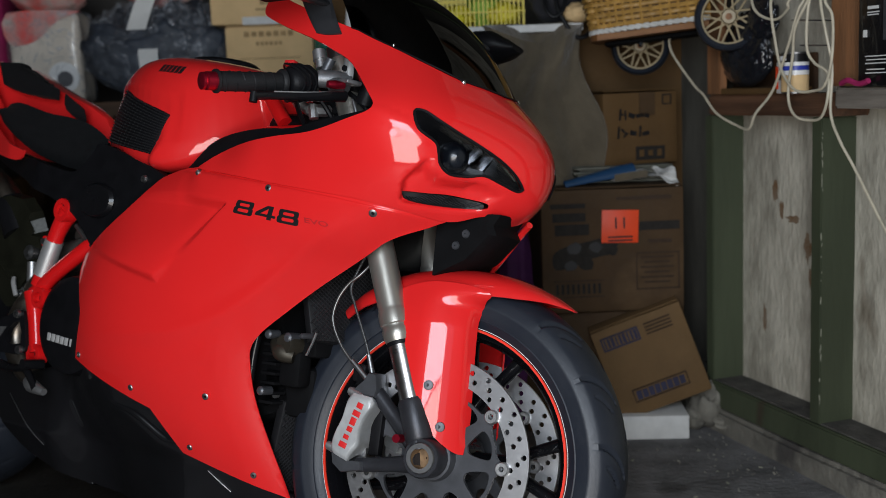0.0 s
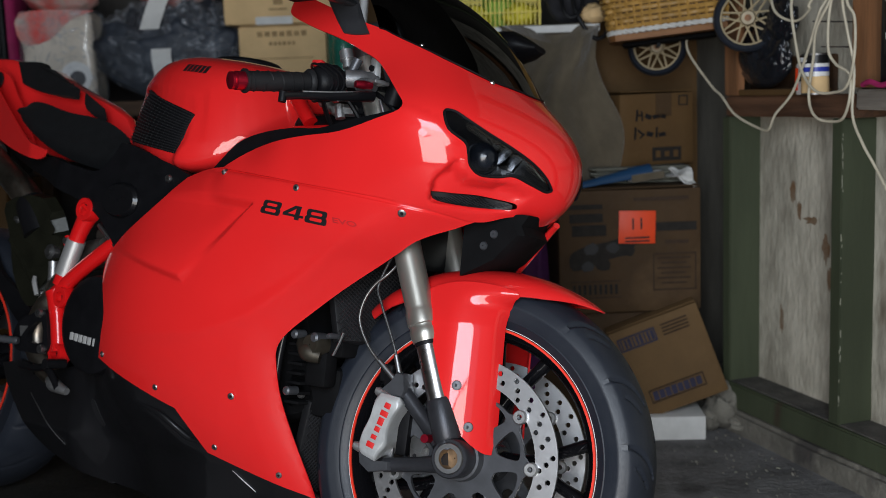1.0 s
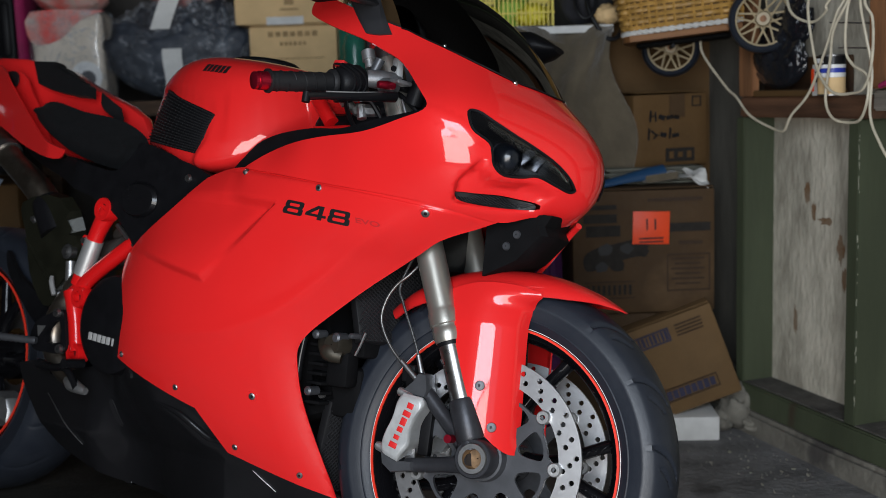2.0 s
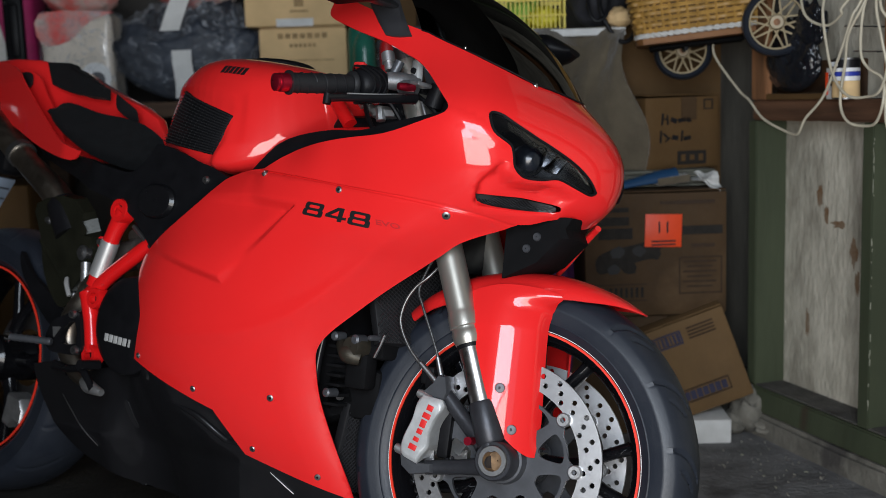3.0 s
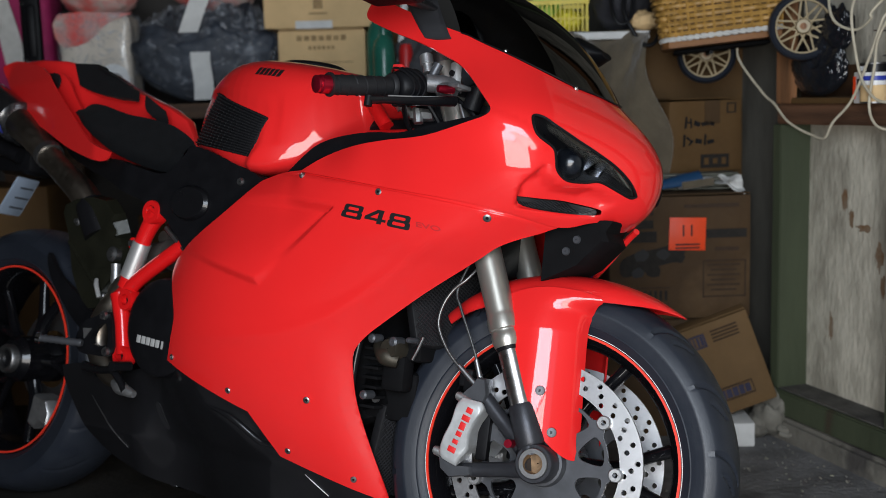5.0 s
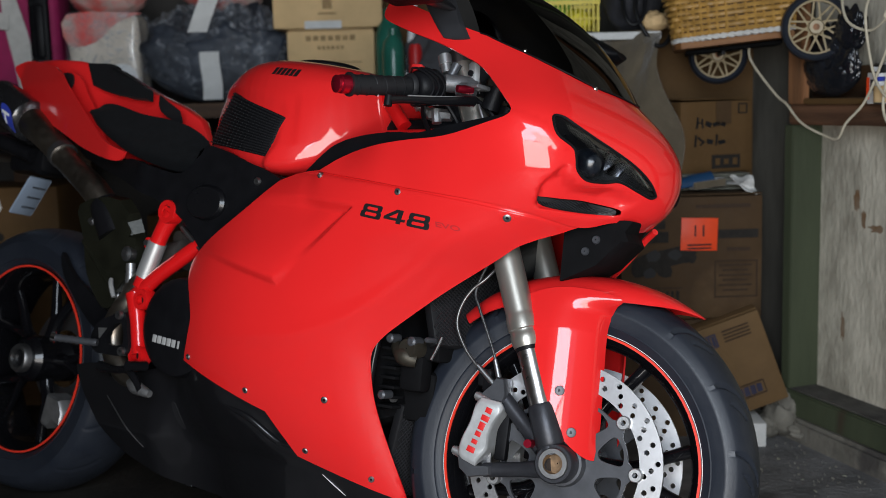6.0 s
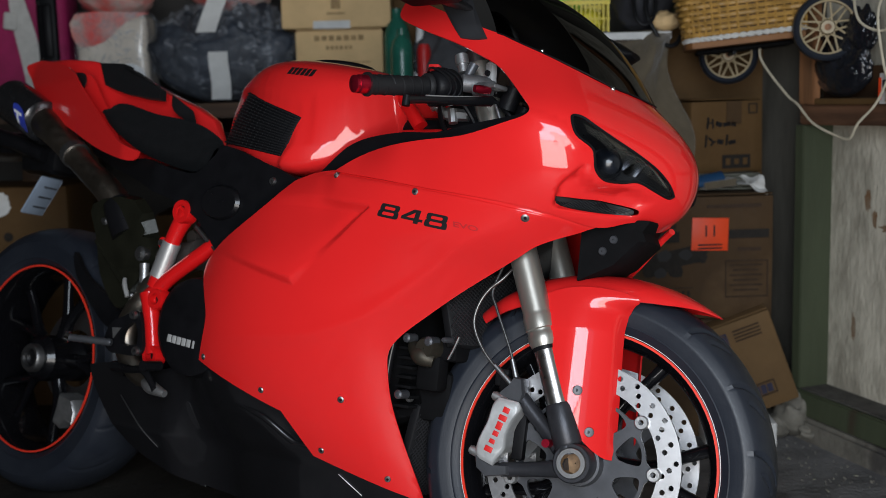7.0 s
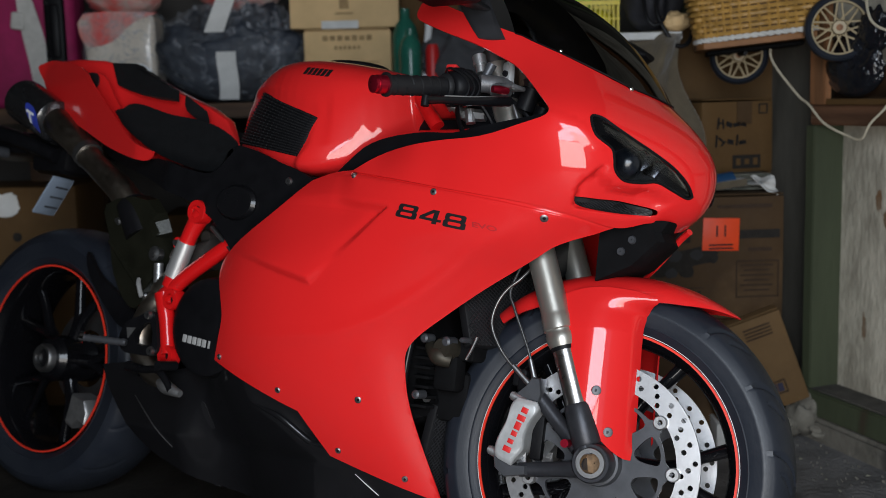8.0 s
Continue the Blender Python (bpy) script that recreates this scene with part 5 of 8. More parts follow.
part("hose_fitting", put(rod((-0.128, -0.098, 0.112), (-0.160, -0.100, 0.139), 0.0055, 0.0045), AXLE), STEEL, hose)
hose = tube([(-0.118, -0.100, 0.120), (-0.132, -0.100, 0.158), (-0.150, -0.100, 0.195), (-0.171, -0.100, 0.236), (-0.182, -0.098, 0.265), (-0.17, -0.085, 0.32)], 0.0025, 10)
hose = part("brake_hose", put(hose, AXLE), mat("braided_cable", (0.10, 0.10, 0.10), 0.4, metal=0.7, var=0.5, scale=260), BIKE, "braided steel brake hose")
part("hose_fitting", put(rod((-0.114, -0.099, 0.108), (-0.130, -0.100, 0.152), 0.0055, 0.0042), AXLE), STEEL, hose)
part("hose_mount", put(join(slab(-0.150, -0.105, -0.098, -0.072, 0.096, 0.122, 0.006), slab(-0.16, -0.135, -0.095, -0.075, 0.105, 0.135, 0.005)), AXLE), DARK_METAL, BIKE)

# front mudguard
def fender_top():
    rings = []
    for k in range(41):
        a = -35.5 + 79.5 * k / 40
        w = float(np.interp(a, [-35.5, -30, -22, -12, -4, 22, 34, 44], [0.010, 0.042, 0.067, 0.082, 0.088, 0.098, 0.085, 0.060]))
        drop = float(np.interp(a, [-35.5, -30, -22, -12, -4, 22, 44], [0.002, 0.012, 0.030, 0.044, 0.052, 0.05, 0.03]))
        rc = float(np.interp(a, [-35.5, 0, 44], [0.326, 0.317, 0.322]))
        row = []
        for j in range(25):
            s = -1 + 2 * j / 24
            r = rc - drop * abs(s) ** 2.4
            row.append(Vector((-r * math.sin(radians(a)), w * math.sin(s * 1.35) / math.sin(1.35), r * math.cos(radians(a)))))
        rings.append(row)
    return put(loft(rings, caps=False, closed=False), AXLE)


fender = part("front_mudguard", fender_top(), RED, BIKE, "glossy red front mudguard", solid=0.003)
FLAP = curve2([(-0.103, 0.225, 1), (-0.094, 0.262), (-0.04, 0.284), (0.02, 0.286), (0.066, 0.278, 1), (0.070, 0.270), (0.060, 0.262), (0.050, 0.246), (0.0465, 0.215), (0.050, 0.12), (0.0525, 0.06), (0.0515, 0.012, 1), (0.040, 0.013), (0.022, 0.024), (0.004, 0.040), (-0.036, 0.077), (-0.057, 0.122), (-0.079, 0.176)], 4)
FOLD = [(0.039, 0.02), (0.0395, 0.06), (0.036, 0.12), (0.032, 0.21), (0.034, 0.245)]
for s in (1, -1):
    def flap(u, v, s=s):
        bow = 6.4 - 4.6 * ease((v - 0.246) / 0.030)
        y = 0.1165 - bow * (max(0, u + 0.038) ** 2 - 0.45 * max(0, u + 0.002) ** 2) - 2.0 * max(0, -0.04 - u) ** 2
        edge = float(np.interp(v, [q[1] for q in FOLD], [q[0] for q in FOLD]))
        y -= 70 * max(0, min(u - edge, 0.008)) ** 2 * ease((0.262 - v) / 0.03) * ease((v - 0.01) / 0.05) + 1.1 * max(0, u - edge - 0.008) * ease((0.262 - v) / 0.03) * ease((v - 0.01) / 0.05)
        y -= 0.55 * max(0, v - 0.215) ** 1.25 + 0.01 * max(0, 0.06 - v)
        return Vector((u, -s * y, v))
    wing = shell("mudguard_side", FLAP, [lambda u, v: AXLE @ flap(u, v)], 0.005, 0.003, RED, fender, "glossy red mudguard flank", AXLE @ Vector((0, 0, 0.15)), creases=[there_and_back(FOLD)])
    for u, v in ((-0.008, 0.116), (0.016, 0.052)):
        p = flap(u, v)
        part("screw", put(join(lathe([(0.0005, -0.0035), (0.004, -0.0035), (0.0075, -0.0028), (0.0082, 0), (0.0082, 0.004)], 18, m=Matrix.Translation(p) @ Matrix.Diagonal((1, s, 1, 1)) @ pose(0, 0, 0, 0, 0, 20)), rod(p + Vector((0, -s * 0.0036, 0)), p + Vector((0, -s * 0.0042, 0)), 0.003, seg=6)), AXLE), GUNMETAL, wing)

# ---- fairing ----
NOSE = Skin([(0.075, 0, 0.698), (0.113, 0, 0.711), (0.133, 0, 0.763), (0.134, 0, 0.801), (0.122, 0, 0.829), (0.082, 0, 0.877), (0.038, 0, 0.914), (-0.017, 0, 0.975),
             (0.005, 0.196, 0.849), (0.116, 0.048, 0.75), (0.031, 0.174, 0.806), (0.069, 0.115, 0.764), (-0.012, 0.180, 0.724), (0.065, 0.079, 0.713), (-0.055, 0.232, 0.851), (0.012, 0.086, 0.919),
             (-0.093, 0.146, 0.972), (-0.2, 0.158, 1.012), (-0.4, 0.14, 1.065), (-0.254, 0.238, 0.728), (-0.429, 0.236, 0.75), (-0.2, 0.243, 0.79), (-0.3, 0.235, 0.81), (-0.39, 0.215, 0.79), (-0.1, 0.207, 0.706),
             (-0.1, 0.23, 0.77), (0, 0.115, 0.685), (-0.15, 0.19, 0.93)])
ARC = math.pi / 180 * 0.3


def chart(points, steps=4):
    """An outline given in degrees round the axis and metres up."""
    return curve2([(p[0] * ARC, *p[1:]) for p in points], steps)


def skin_sheet(skin, outline, step=0.012, out=0.0, holes=(), creases=(), side=-1):
    def lay(u, v):
        o = out(u / ARC, v) if callable(out) else out
        return skin.at(u / ARC, v, o, side)
    bm = sheet(outline, lay, step, holes=holes, creases=creases)
    for f in bm.faces:
        f.normal_update()
    c = sum((f.normal.dot(f.calc_center_median() - Vector((-0.3, 0, f.calc_center_median().z))) for f in bm.faces))
    if c < 0:
        bmesh.ops.reverse_faces(bm, faces=bm.faces)
    return bm


HEADLIGHT = chart([(33.2, 0.851), (30.6, 0.853), (27.2, 0.841), (22.0, 0.823), (17.7, 0.809), (12.6, 0.790), (8.6, 0.769), (5.9, 0.749, 1), (7.2, 0.745), (10.8, 0.753), (15.1, 0.763), (18.4, 0.759), (22.9, 0.759), (25.8, 0.772), (26.8, 0.790), (27.9, 0.806), (32.2, 0.824)], 4)
VENT = chart([(32.4, 0.725), (31.8, 0.728), (25.4, 0.7285), (20.0, 0.7295), (15.5, 0.7270), (11.9, 0.7230), (10.9, 0.7170), (11.8, 0.7115), (21.0, 0.710), (29.8, 0.714)], 3)
UPPER = chart([(0, 0.692, 1), (2.6, 0.696), (4.8, 0.705), (8.0, 0.704), (11.5, 0.699), (17.5, 0.687), (30.3, 0.697), (47.4, 0.712), (79.4, 0.729), (120.6, 0.752, 1), (118.7, 0.76), (109, 0.788), (81.7, 0.805), (62.2, 0.813), (48.9, 0.836), (43.6, 0.853), (44.6, 0.879),
               (50.3, 0.937), (60.3, 0.965), (73.9, 0.988), (95.7, 1.013), (119, 1.042), (124.6, 1.06, 1), (113.9, 1.078), (50.5, 1.004), (35.4, 0.968), (26.3, 0.944), (15.3, 0.921), (3, 0.911), (0, 0.910, 1)], 4)


def rim_gap(p, loop):
    """How far p lies from the nearest side of an outline."""
    a = np.array(loop)
    d = np.roll(a, -1, axis=0) - a
    t = np.clip(((np.array(p) - a) * d).sum(1) / np.maximum((d * d).sum(1), 1e-12), 0, 1)
    return float(np.min(np.linalg.norm(a + d * t[:, None] - np.array(p), axis=1)))


DISH = chart([(33.4, 0.713), (34.1, 0.736), (33.5, 0.752), (31.2, 0.768), (28.4, 0.780), (26.9, 0.766), (23.6, 0.7535), (18.6, 0.752), (15.2, 0.756), (10.8, 0.746), (8.0, 0.738), (10.0, 0.722), (12.0, 0.7055), (22.0, 0.7030), (30.3, 0.7045)], 3)


BROW = [(42.5 * ARC, 0.846), (36.0 * ARC, 0.830), (30.5 * ARC, 0.811), (36.0 * ARC, 0.830)]


def vent_dish(deg, z):
    """The hollow between the headlight and the air vent."""
    p = (deg * ARC, z)
    if not inside(p, DISH):
        return 0.0018 * max(0, 1 - (rim_gap(p, BROW) / 0.014) ** 2)
    return -0.019 * ease(rim_gap(p, DISH) / 0.013) * ease((deg - 7) / 10)


def lens_dome(deg, z):
    return 0.0006 + 0.0015 * ease(rim_gap((deg * ARC, z), HEADLIGHT) / 0.016)


nose = shell("upper_fairing", UPPER, [lambda u, v, s=s: NOSE.at(u / ARC, v, vent_dish(u / ARC, v), s) for s in (-1, 1)], 0.0075, 0.003, RED, BIKE, "glossy red nose fairing with two slanted headlights", Vector((-0.3, 0, 0.85)), holes=[HEADLIGHT, VENT])
for s in (-1, 1):
    lamp = part("headlight", skin_sheet(NOSE, HEADLIGHT, 0.006, lens_dome, side=s), LENS, BIKE, "dark slanted headlight behind a clear lens", solid=0.0015)
    part("lamp_bowl", skin_sheet(NOSE, HEADLIGHT, 0.012, lambda d, z: -0.005 - 0.030 * min(1, max(0, 1 - math.hypot((d - 22) / 11, (z - 0.79) / 0.05))), side=s), BLACK_GLOSS, lamp, "black headlight bowl")
    c = NOSE.at(21.3, 0.788, -0.020, s)
    part("projector", lathe([(0.001, -0.024), (0.010, -0.022), (0.018, -0.016), (0.024, -0.005), (0.025, 0.0), (0.028, 0.001), (0.029, 0.006), (0.029, 0.02)], 36, m=Matrix.Translation(c) @ pose(0, 0, 0, 0, 0, 48 if s < 0 else 132)), mat("dark_lens_glass", (0.006, 0.008, 0.012), 0.30, coat=0.25, var=0.1), lamp, "round dark projector lens")
    rim = [NOSE.at(u / ARC, v, 0.0012, s) for u, v in HEADLIGHT]
    part("lamp_gasket", tube(rim + rim[:1], 0.0022, 6, smooth=False), BLACK, lamp)
    part("reflector", skin_sheet(NOSE, chart([(20.0, 0.812), (13.8, 0.797), (8.4, 0.764), (10.6, 0.760), (15.0, 0.771), (18.4, 0.778)], 3), 0.006, lambda d, z: -0.011 + 0.003 * math.sin(d * 1.9 + z * 160), side=s), mat("smoked_reflector", (0.10, 0.10, 0.105), 0.22, metal=1.0, var=0.4, scale=30), lamp, "dark grey fluted reflector")
    part("lamp_strip", tube([NOSE.at(d, z, -0.004, s) for d, z in ((14.0, 0.795), (11.2, 0.780), (8.0, 0.761))], [0.0012, 0.0026, 0.0018], 8), CHROME, lamp, "bright side light strip")
    grille = part("air_vent", skin_sheet(NOSE, VENT, 0.012, lambda d, z: -0.010 + vent_dish(d, z), side=s), MESH_BLACK, BIKE, "black mesh covered air vent")
    bm = bmesh.new()
    for k in range(26):
        for d0, d1 in ((11.5 + k * 0.9 - 4, 11.5 + k * 0.9 + 4), (11.5 + k * 0.9 + 4, 11.5 + k * 0.9 - 4)):
            p = [(d0 + (d1 - d0) * t, 0.706 + 0.03 * t) for t in (0, 0.25, 0.5, 0.75, 1)]
            p = [q for q in p if inside((q[0] * ARC, q[1]), VENT)]
            if len(p) > 1:
                tube([NOSE.at(d, z, -0.006 + vent_dish(d, z), s) for d, z in p], 0.0009, 4, bm, smooth=False)
    part("wire_mesh", bm, BLACK, grille)

# the flank: an evenly bent panel, y over (x, z), rolled in along its front edge
BEND = (0.2267, 0.0649, -0.0105, -0.0259, -0.0225, -0.1041, 0.0868, 0.0811, -0.0285, -0.0913, 0.0301, 0.0283, -0.0123, 0.0187, -0.0291)


def bent(x, z):
    u, v = (x + 0.4) / 0.35, (z - 0.5) / 0.25
    return sum(c * p for c, p in zip(BEND, (u ** i * v ** j for i in range(5) for j in range(5 - i))))


LOWER = curve2([(-0.535, 0.735, 1), (-0.438, 0.756), (-0.255, 0.733), (-0.128, 0.716), (-0.029, 0.701), (0.013, 0.689, 1), (-0.016, 0.673), (-0.068, 0.648), (-0.10, 0.627), (-0.145, 0.598), (-0.203, 0.557), (-0.260, 0.512), (-0.302, 0.476),
                (-0.324, 0.446), (-0.328, 0.41), (-0.325, 0.36), (-0.311, 0.302), (-0.289, 0.236), (-0.272, 0.184, 1), (-0.289, 0.192), (-0.374, 0.214), (-0.474, 0.242, 1), (-0.499, 0.279), (-0.526, 0.317, 1), (-0.574, 0.332), (-0.69, 0.371), (-0.736, 0.386, 1),
                (-0.711, 0.46), (-0.721, 0.502), (-0.746, 0.557), (-0.715, 0.6), (-0.615, 0.668)], 4)
FRONT_EDGE = [tuple(p.xy) for p in smooth_line([(*q, 0) for q in ((0.04, 0.694), (-0.016, 0.673), (-0.068, 0.648), (-0.145, 0.598), (-0.203, 0.557), (-0.260, 0.512), (-0.302, 0.476), (-0.324, 0.446), (-0.328, 0.41), (-0.325, 0.36), (-0.311, 0.302), (-0.289, 0.236), (-0.272, 0.17))], 6)]
SWAGE = [(-0.769, 0.434), (-0.666, 0.441), (-0.544, 0.453), (-0.459, 0.463), (-0.404, 0.482), (-0.352, 0.504), (-0.301, 0.537), (-0.250, 0.575), (-0.199, 0.620), (-0.150, 0.653), (-0.07, 0.690)]
SCOOP = [(-0.590, 0.7135), (-0.452, 0.7095), (-0.3473, 0.6985), (-0.3367, 0.6885), (-0.461, 0.567), (-0.4785, 0.5434), (-0.491, 0.5414), (-0.74, 0.5975)]


def chain_gap(p, line):
    """How far p lies from an open line."""
    a = np.array(line)
    d = a[1:] - a[:-1]
    t = np.clip(((np.array(p) - a[:-1]) * d).sum(1) / (d * d).sum(1), 0, 1)
    return float(np.min(np.linalg.norm(a[:-1] + d * t[:, None] - np.array(p), axis=1)))


def nose_y(x, z):
    """The half width of the nose skin at (x, z)."""
    lo, hi = 0.0, 150.0
    for _ in range(22):
        mid = (lo + hi) / 2
        if -0.3 + NOSE.reach(mid, z) * math.cos(radians(mid)) > x:
            lo = mid
        else:
            hi = mid
    return NOSE.reach(lo, z) * math.sin(radians(lo))


def inward(p, a, b):
    """How far p lies to the inner side of the line a b."""
    ux, uy = b[0] - a[0], b[1] - a[1]
    return (uy * (p[0] - a[0]) - ux * (p[1] - a[1])) / math.hypot(ux, uy)


def flank_y(x, z):
    p = (x, z)
    y = bent(x, z)
    # flush with the nose along the seam, then lapping behind it
    seam = float(np.interp(x, [-0.438, -0.255, -0.128, -0.029, 0.011], [0.752, 0.729, 0.712, 0.697, 0.687]))
    k = ease(1 - (seam - z) / 0.12) * ease((x + 0.475) / 0.06)
    if k > 0:
        y += (nose_y(x, min(z, seam + 0.006)) - y) * k
    y -= 0.0046 * ease((z - seam + 0.0055) / 0.0050) * ease((x + 0.50) / 0.05)
    # the swage line: below it the panel turns in a little more
    line = float(np.interp(x, [q[0] for q in SWAGE], [q[1] for q in SWAGE]))
    fade = ease((x + 0.80) / 0.30) * ease((-0.06 - x) / 0.12)
    y += 0.0035 * fade * math.exp(-((z - line) / 0.016) ** 2)
    # the front edge rolls in
    g = chain_gap(p, FRONT_EDGE)
    y -= 0.010 * max(0, 1 - g / 0.060) ** 2
    # the scoop: sunk at its top, proud at its foot
    top, side, low = (inward(p, SCOOP[i], SCOOP[j]) for i, j in ((1, 2), (3, 4), (6, 7)))
    top = min(top, inward(p, SCOOP[0], SCOOP[1]))
    back = inward(p, SCOOP[7], SCOOP[0])
    if min(top, side, low) > 0 and back > 0:
        h = top / (top + low)
        level = -0.019 + 0.032 * h - 0.002 * (1 - ease(side / 0.034))
        y += level * min(ease(top / 0.026), ease(side / 0.016), ease(low / 0.020)) * ease(back / 0.13)
    return y


def on_flank(x, z, out=0.0, side=-1):
    return Vector((x, side * (flank_y(x, z) + out), z))


def flank_normal(x, z, side=-1):
    p = on_flank(x, z, 0, side)
    n = (on_flank(x + 0.004, z, 0, side) - p).cross(on_flank(x, z + 0.004, 0, side) - p).normalized()
    return n if n.y * side > 0 else -n


def moved(line, gap):
    """A line of the chart shifted to its side."""
    out = []
    for i, p in enumerate(line):
        a, b = line[max(i - 1, 0)], line[min(i + 1, len(line) - 1)]
        d = Vector((b[0] - a[0], b[1] - a[1])).normalized()
        out.append((p[0] - d.y * gap, p[1] + d.x * gap))
    return out


SEAM = [(-0.46, 0.7535), (-0.438, 0.752), (-0.255, 0.729), (-0.128, 0.712), (-0.029, 0.697), (0.004, 0.689)]
FOLDS = [there_and_back(moved(SEAM, -0.0055)), there_and_back(moved(SEAM, -0.003)), there_and_back(moved(SEAM, -0.0006)), SCOOP, there_and_back(SWAGE[1:-2])] + [there_and_back(moved(FRONT_EDGE[14:-2:2], -g)) for g in (0.008, 0.016, 0.026, 0.040)]
WALLS = [moved(SCOOP[0:3], -g) for g in (0.009, 0.017, 0.026)] + [moved(SCOOP[3:5], -g) for g in (0.005, 0.011, 0.016, 0.034)] + [moved(SCOOP[6:8], -g) for g in (0.007, 0.013, 0.020)]
for s in (-1, 1):
    flank = shell("side_fairing", LOWER, [lambda u, v: on_flank(u, v, 0, s)], 0.0065 if s < 0 else 0.02, 0.003, RED, BIKE, "glossy red side fairing with a moulded scoop", Vector((-0.4, 0, 0.5)), creases=FOLDS + [there_and_back(w) for w in WALLS] if s < 0 else ())
    for x, z, r in ((-0.07, 0.689, 0.0072), (-0.255, 0.7195, 0.0058), (-0.429, 0.7455, 0.0058), (-0.564, 0.350, 0.0058), (-0.716, 0.394, 0.0058), (-0.454, 0.255, 0.0058), (-0.331, 0.222, 0.0058), (-0.4045, 0.3532, 0.0065)):
        p, n = on_flank(x, z, 0, s), flank_normal(x, z, s)
        turn = n.to_track_quat("-Y", "Z").to_matrix().to_4x4()
        m = Matrix.Translation(p) @ turn
        screw = part("screw", lathe([(0.0004, -0.0006), (r * 0.42, -0.0006), (r * 0.46, -0.0024), (r * 0.80, -0.0022), (r, -0.0010), (r, 0.004)], 20, m=m), STEEL, flank, "button-head steel screw")
        part("socket", lathe([(0.0002, -0.0011), (r * 0.42, -0.0011)], 6, m=m), BLACK, screw, "dark hexagon socket")
        if r > 0.006:
            part("washer", lathe([(r * 0.95, -0.0012), (r * 1.45, -0.0010), (r * 1.5, 0.001)], 24, m=m), RED if r < 0.008 else STEEL, screw)


def glyph(shape, gap, x, z, w, h, lean, slope, out, parent, material, name):
    """One stencil-cut figure laid on the flank: its outline and holes in a unit box."""
    def lay(p):
        q = ((p[0] - 0.5) * w + lean * (p[1] - 0.5) * h, (p[1] - 0.5) * h)
        return (x + q[0], z + q[1] + q[0] * slope)
    return part(name, sheet([lay(p) for p in shape], lambda u, v: on_flank(u, v, out), 0.006, holes=[[lay(p) for p in g] for g in gap]), material, parent, "black figure of the model number")


def cut(x0, x1, z0, z1, c):
    return [(x0 + c, z0), (x1 - c, z0), (x1, z0 + c * 1.6), (x1, z1 - c * 1.6), (x1 - c, z1), (x0 + c, z1), (x0, z1 - c * 1.6), (x0, z0 + c * 1.6)]


EIGHT = [(0.10, 0), (0.90, 0), (0.97, 0.04), (1, 0.13), (1, 0.40), (0.97, 0.48), (0.92, 0.52), (0.955, 0.57), (0.97, 0.63), (0.97, 0.87), (0.94, 0.96), (0.87, 1), (0.13, 1), (0.06, 0.96), (0.03, 0.87), (0.03, 0.63), (0.045, 0.57), (0.08, 0.52), (0.03, 0.48), (0, 0.40), (0, 0.13), (0.03, 0.04)]
FOUR = [(0.60, 0), (0.82, 0), (0.82, 0.19), (1, 0.19), (1, 0.37), (0.82, 0.37), (0.82, 1), (0.50, 1), (0, 0.40), (0, 0.19), (0.60, 0.19)]
for shape, gap, x in ((EIGHT, [cut(0.22, 0.78, 0.18, 0.42, 0.04), cut(0.24, 0.76, 0.60, 0.82, 0.04)], -0.2985), (FOUR, [[(0.23, 0.37), (0.60, 0.37), (0.60, 0.80)]], -0.2545), (EIGHT, [cut(0.22, 0.78, 0.18, 0.42, 0.04), cut(0.24, 0.76, 0.60, 0.82, 0.04)], -0.2125)):
    glyph(shape, gap, x, 0.6783 - 0.13 * (x + 0.2561), 0.0385, 0.0235, 0.30, -0.13, 0.0011, BIKE, BLACK_INK, "number_figure")


def flank_words(text, size, material, parent, x0, z0, slope, stretch, name, shear=0.0, out=0.0010):
    """Lettering laid on the flank, read towards the nose."""
    cu = bpy.data.curves.new(name, "FONT")
    cu.body, cu.size, cu.align_x, cu.align_y, cu.shear, cu.offset = text, size, "CENTER", "CENTER", shear, size * 0.02
    tmp = bpy.data.objects.new(name, cu)
    me = bpy.data.meshes.new_from_object(tmp)
    bpy.data.objects.remove(tmp)
    bm = bmesh.new()
    bm.from_mesh(me)
    bpy.data.meshes.remove(me)
    bmesh.ops.subdivide_edges(bm, edges=[e for e in bm.edges if e.calc_length() > size * 0.25], cuts=2)
    for v in bm.verts:
        x = v.co.x * stretch
        v.co = on_flank(x0 + x, z0 + v.co.y + x * slope, out)
    return part(name, bm, material, parent)


flank_words("EVO", 0.0115, RED_DEEP, BIKE, -0.164, 0.6672, -0.13, 1.9, "small_lettering")

# smoked screen
def screen_point(s, t):
    """s: across, -1 to 1; t: from its foot up."""
    d = abs(s)
    foot = NOSE.at(d * 52, float(np.interp(d * 52, [0, 3, 15.3, 26.3, 35.4, 50.5], [0.910, 0.911, 0.9205, 0.9445, 0.968, 1.004])), 0.002, -1 if s < 0 else 1)
    head = Vector((-0.30 + 0.01 * (1 - d), s * 0.125, 1.155 - 0.03 * d * d))
    mid = foot.lerp(head, t)
    bulge = Vector((0.55, 0, 0.83)) * 0.046 * 4 * t * (1 - t) * (1 - 0.4 * d * d)
    return mid + bulge + Vector((0, s * 0.02 * math.sin(math.pi * t), 0))


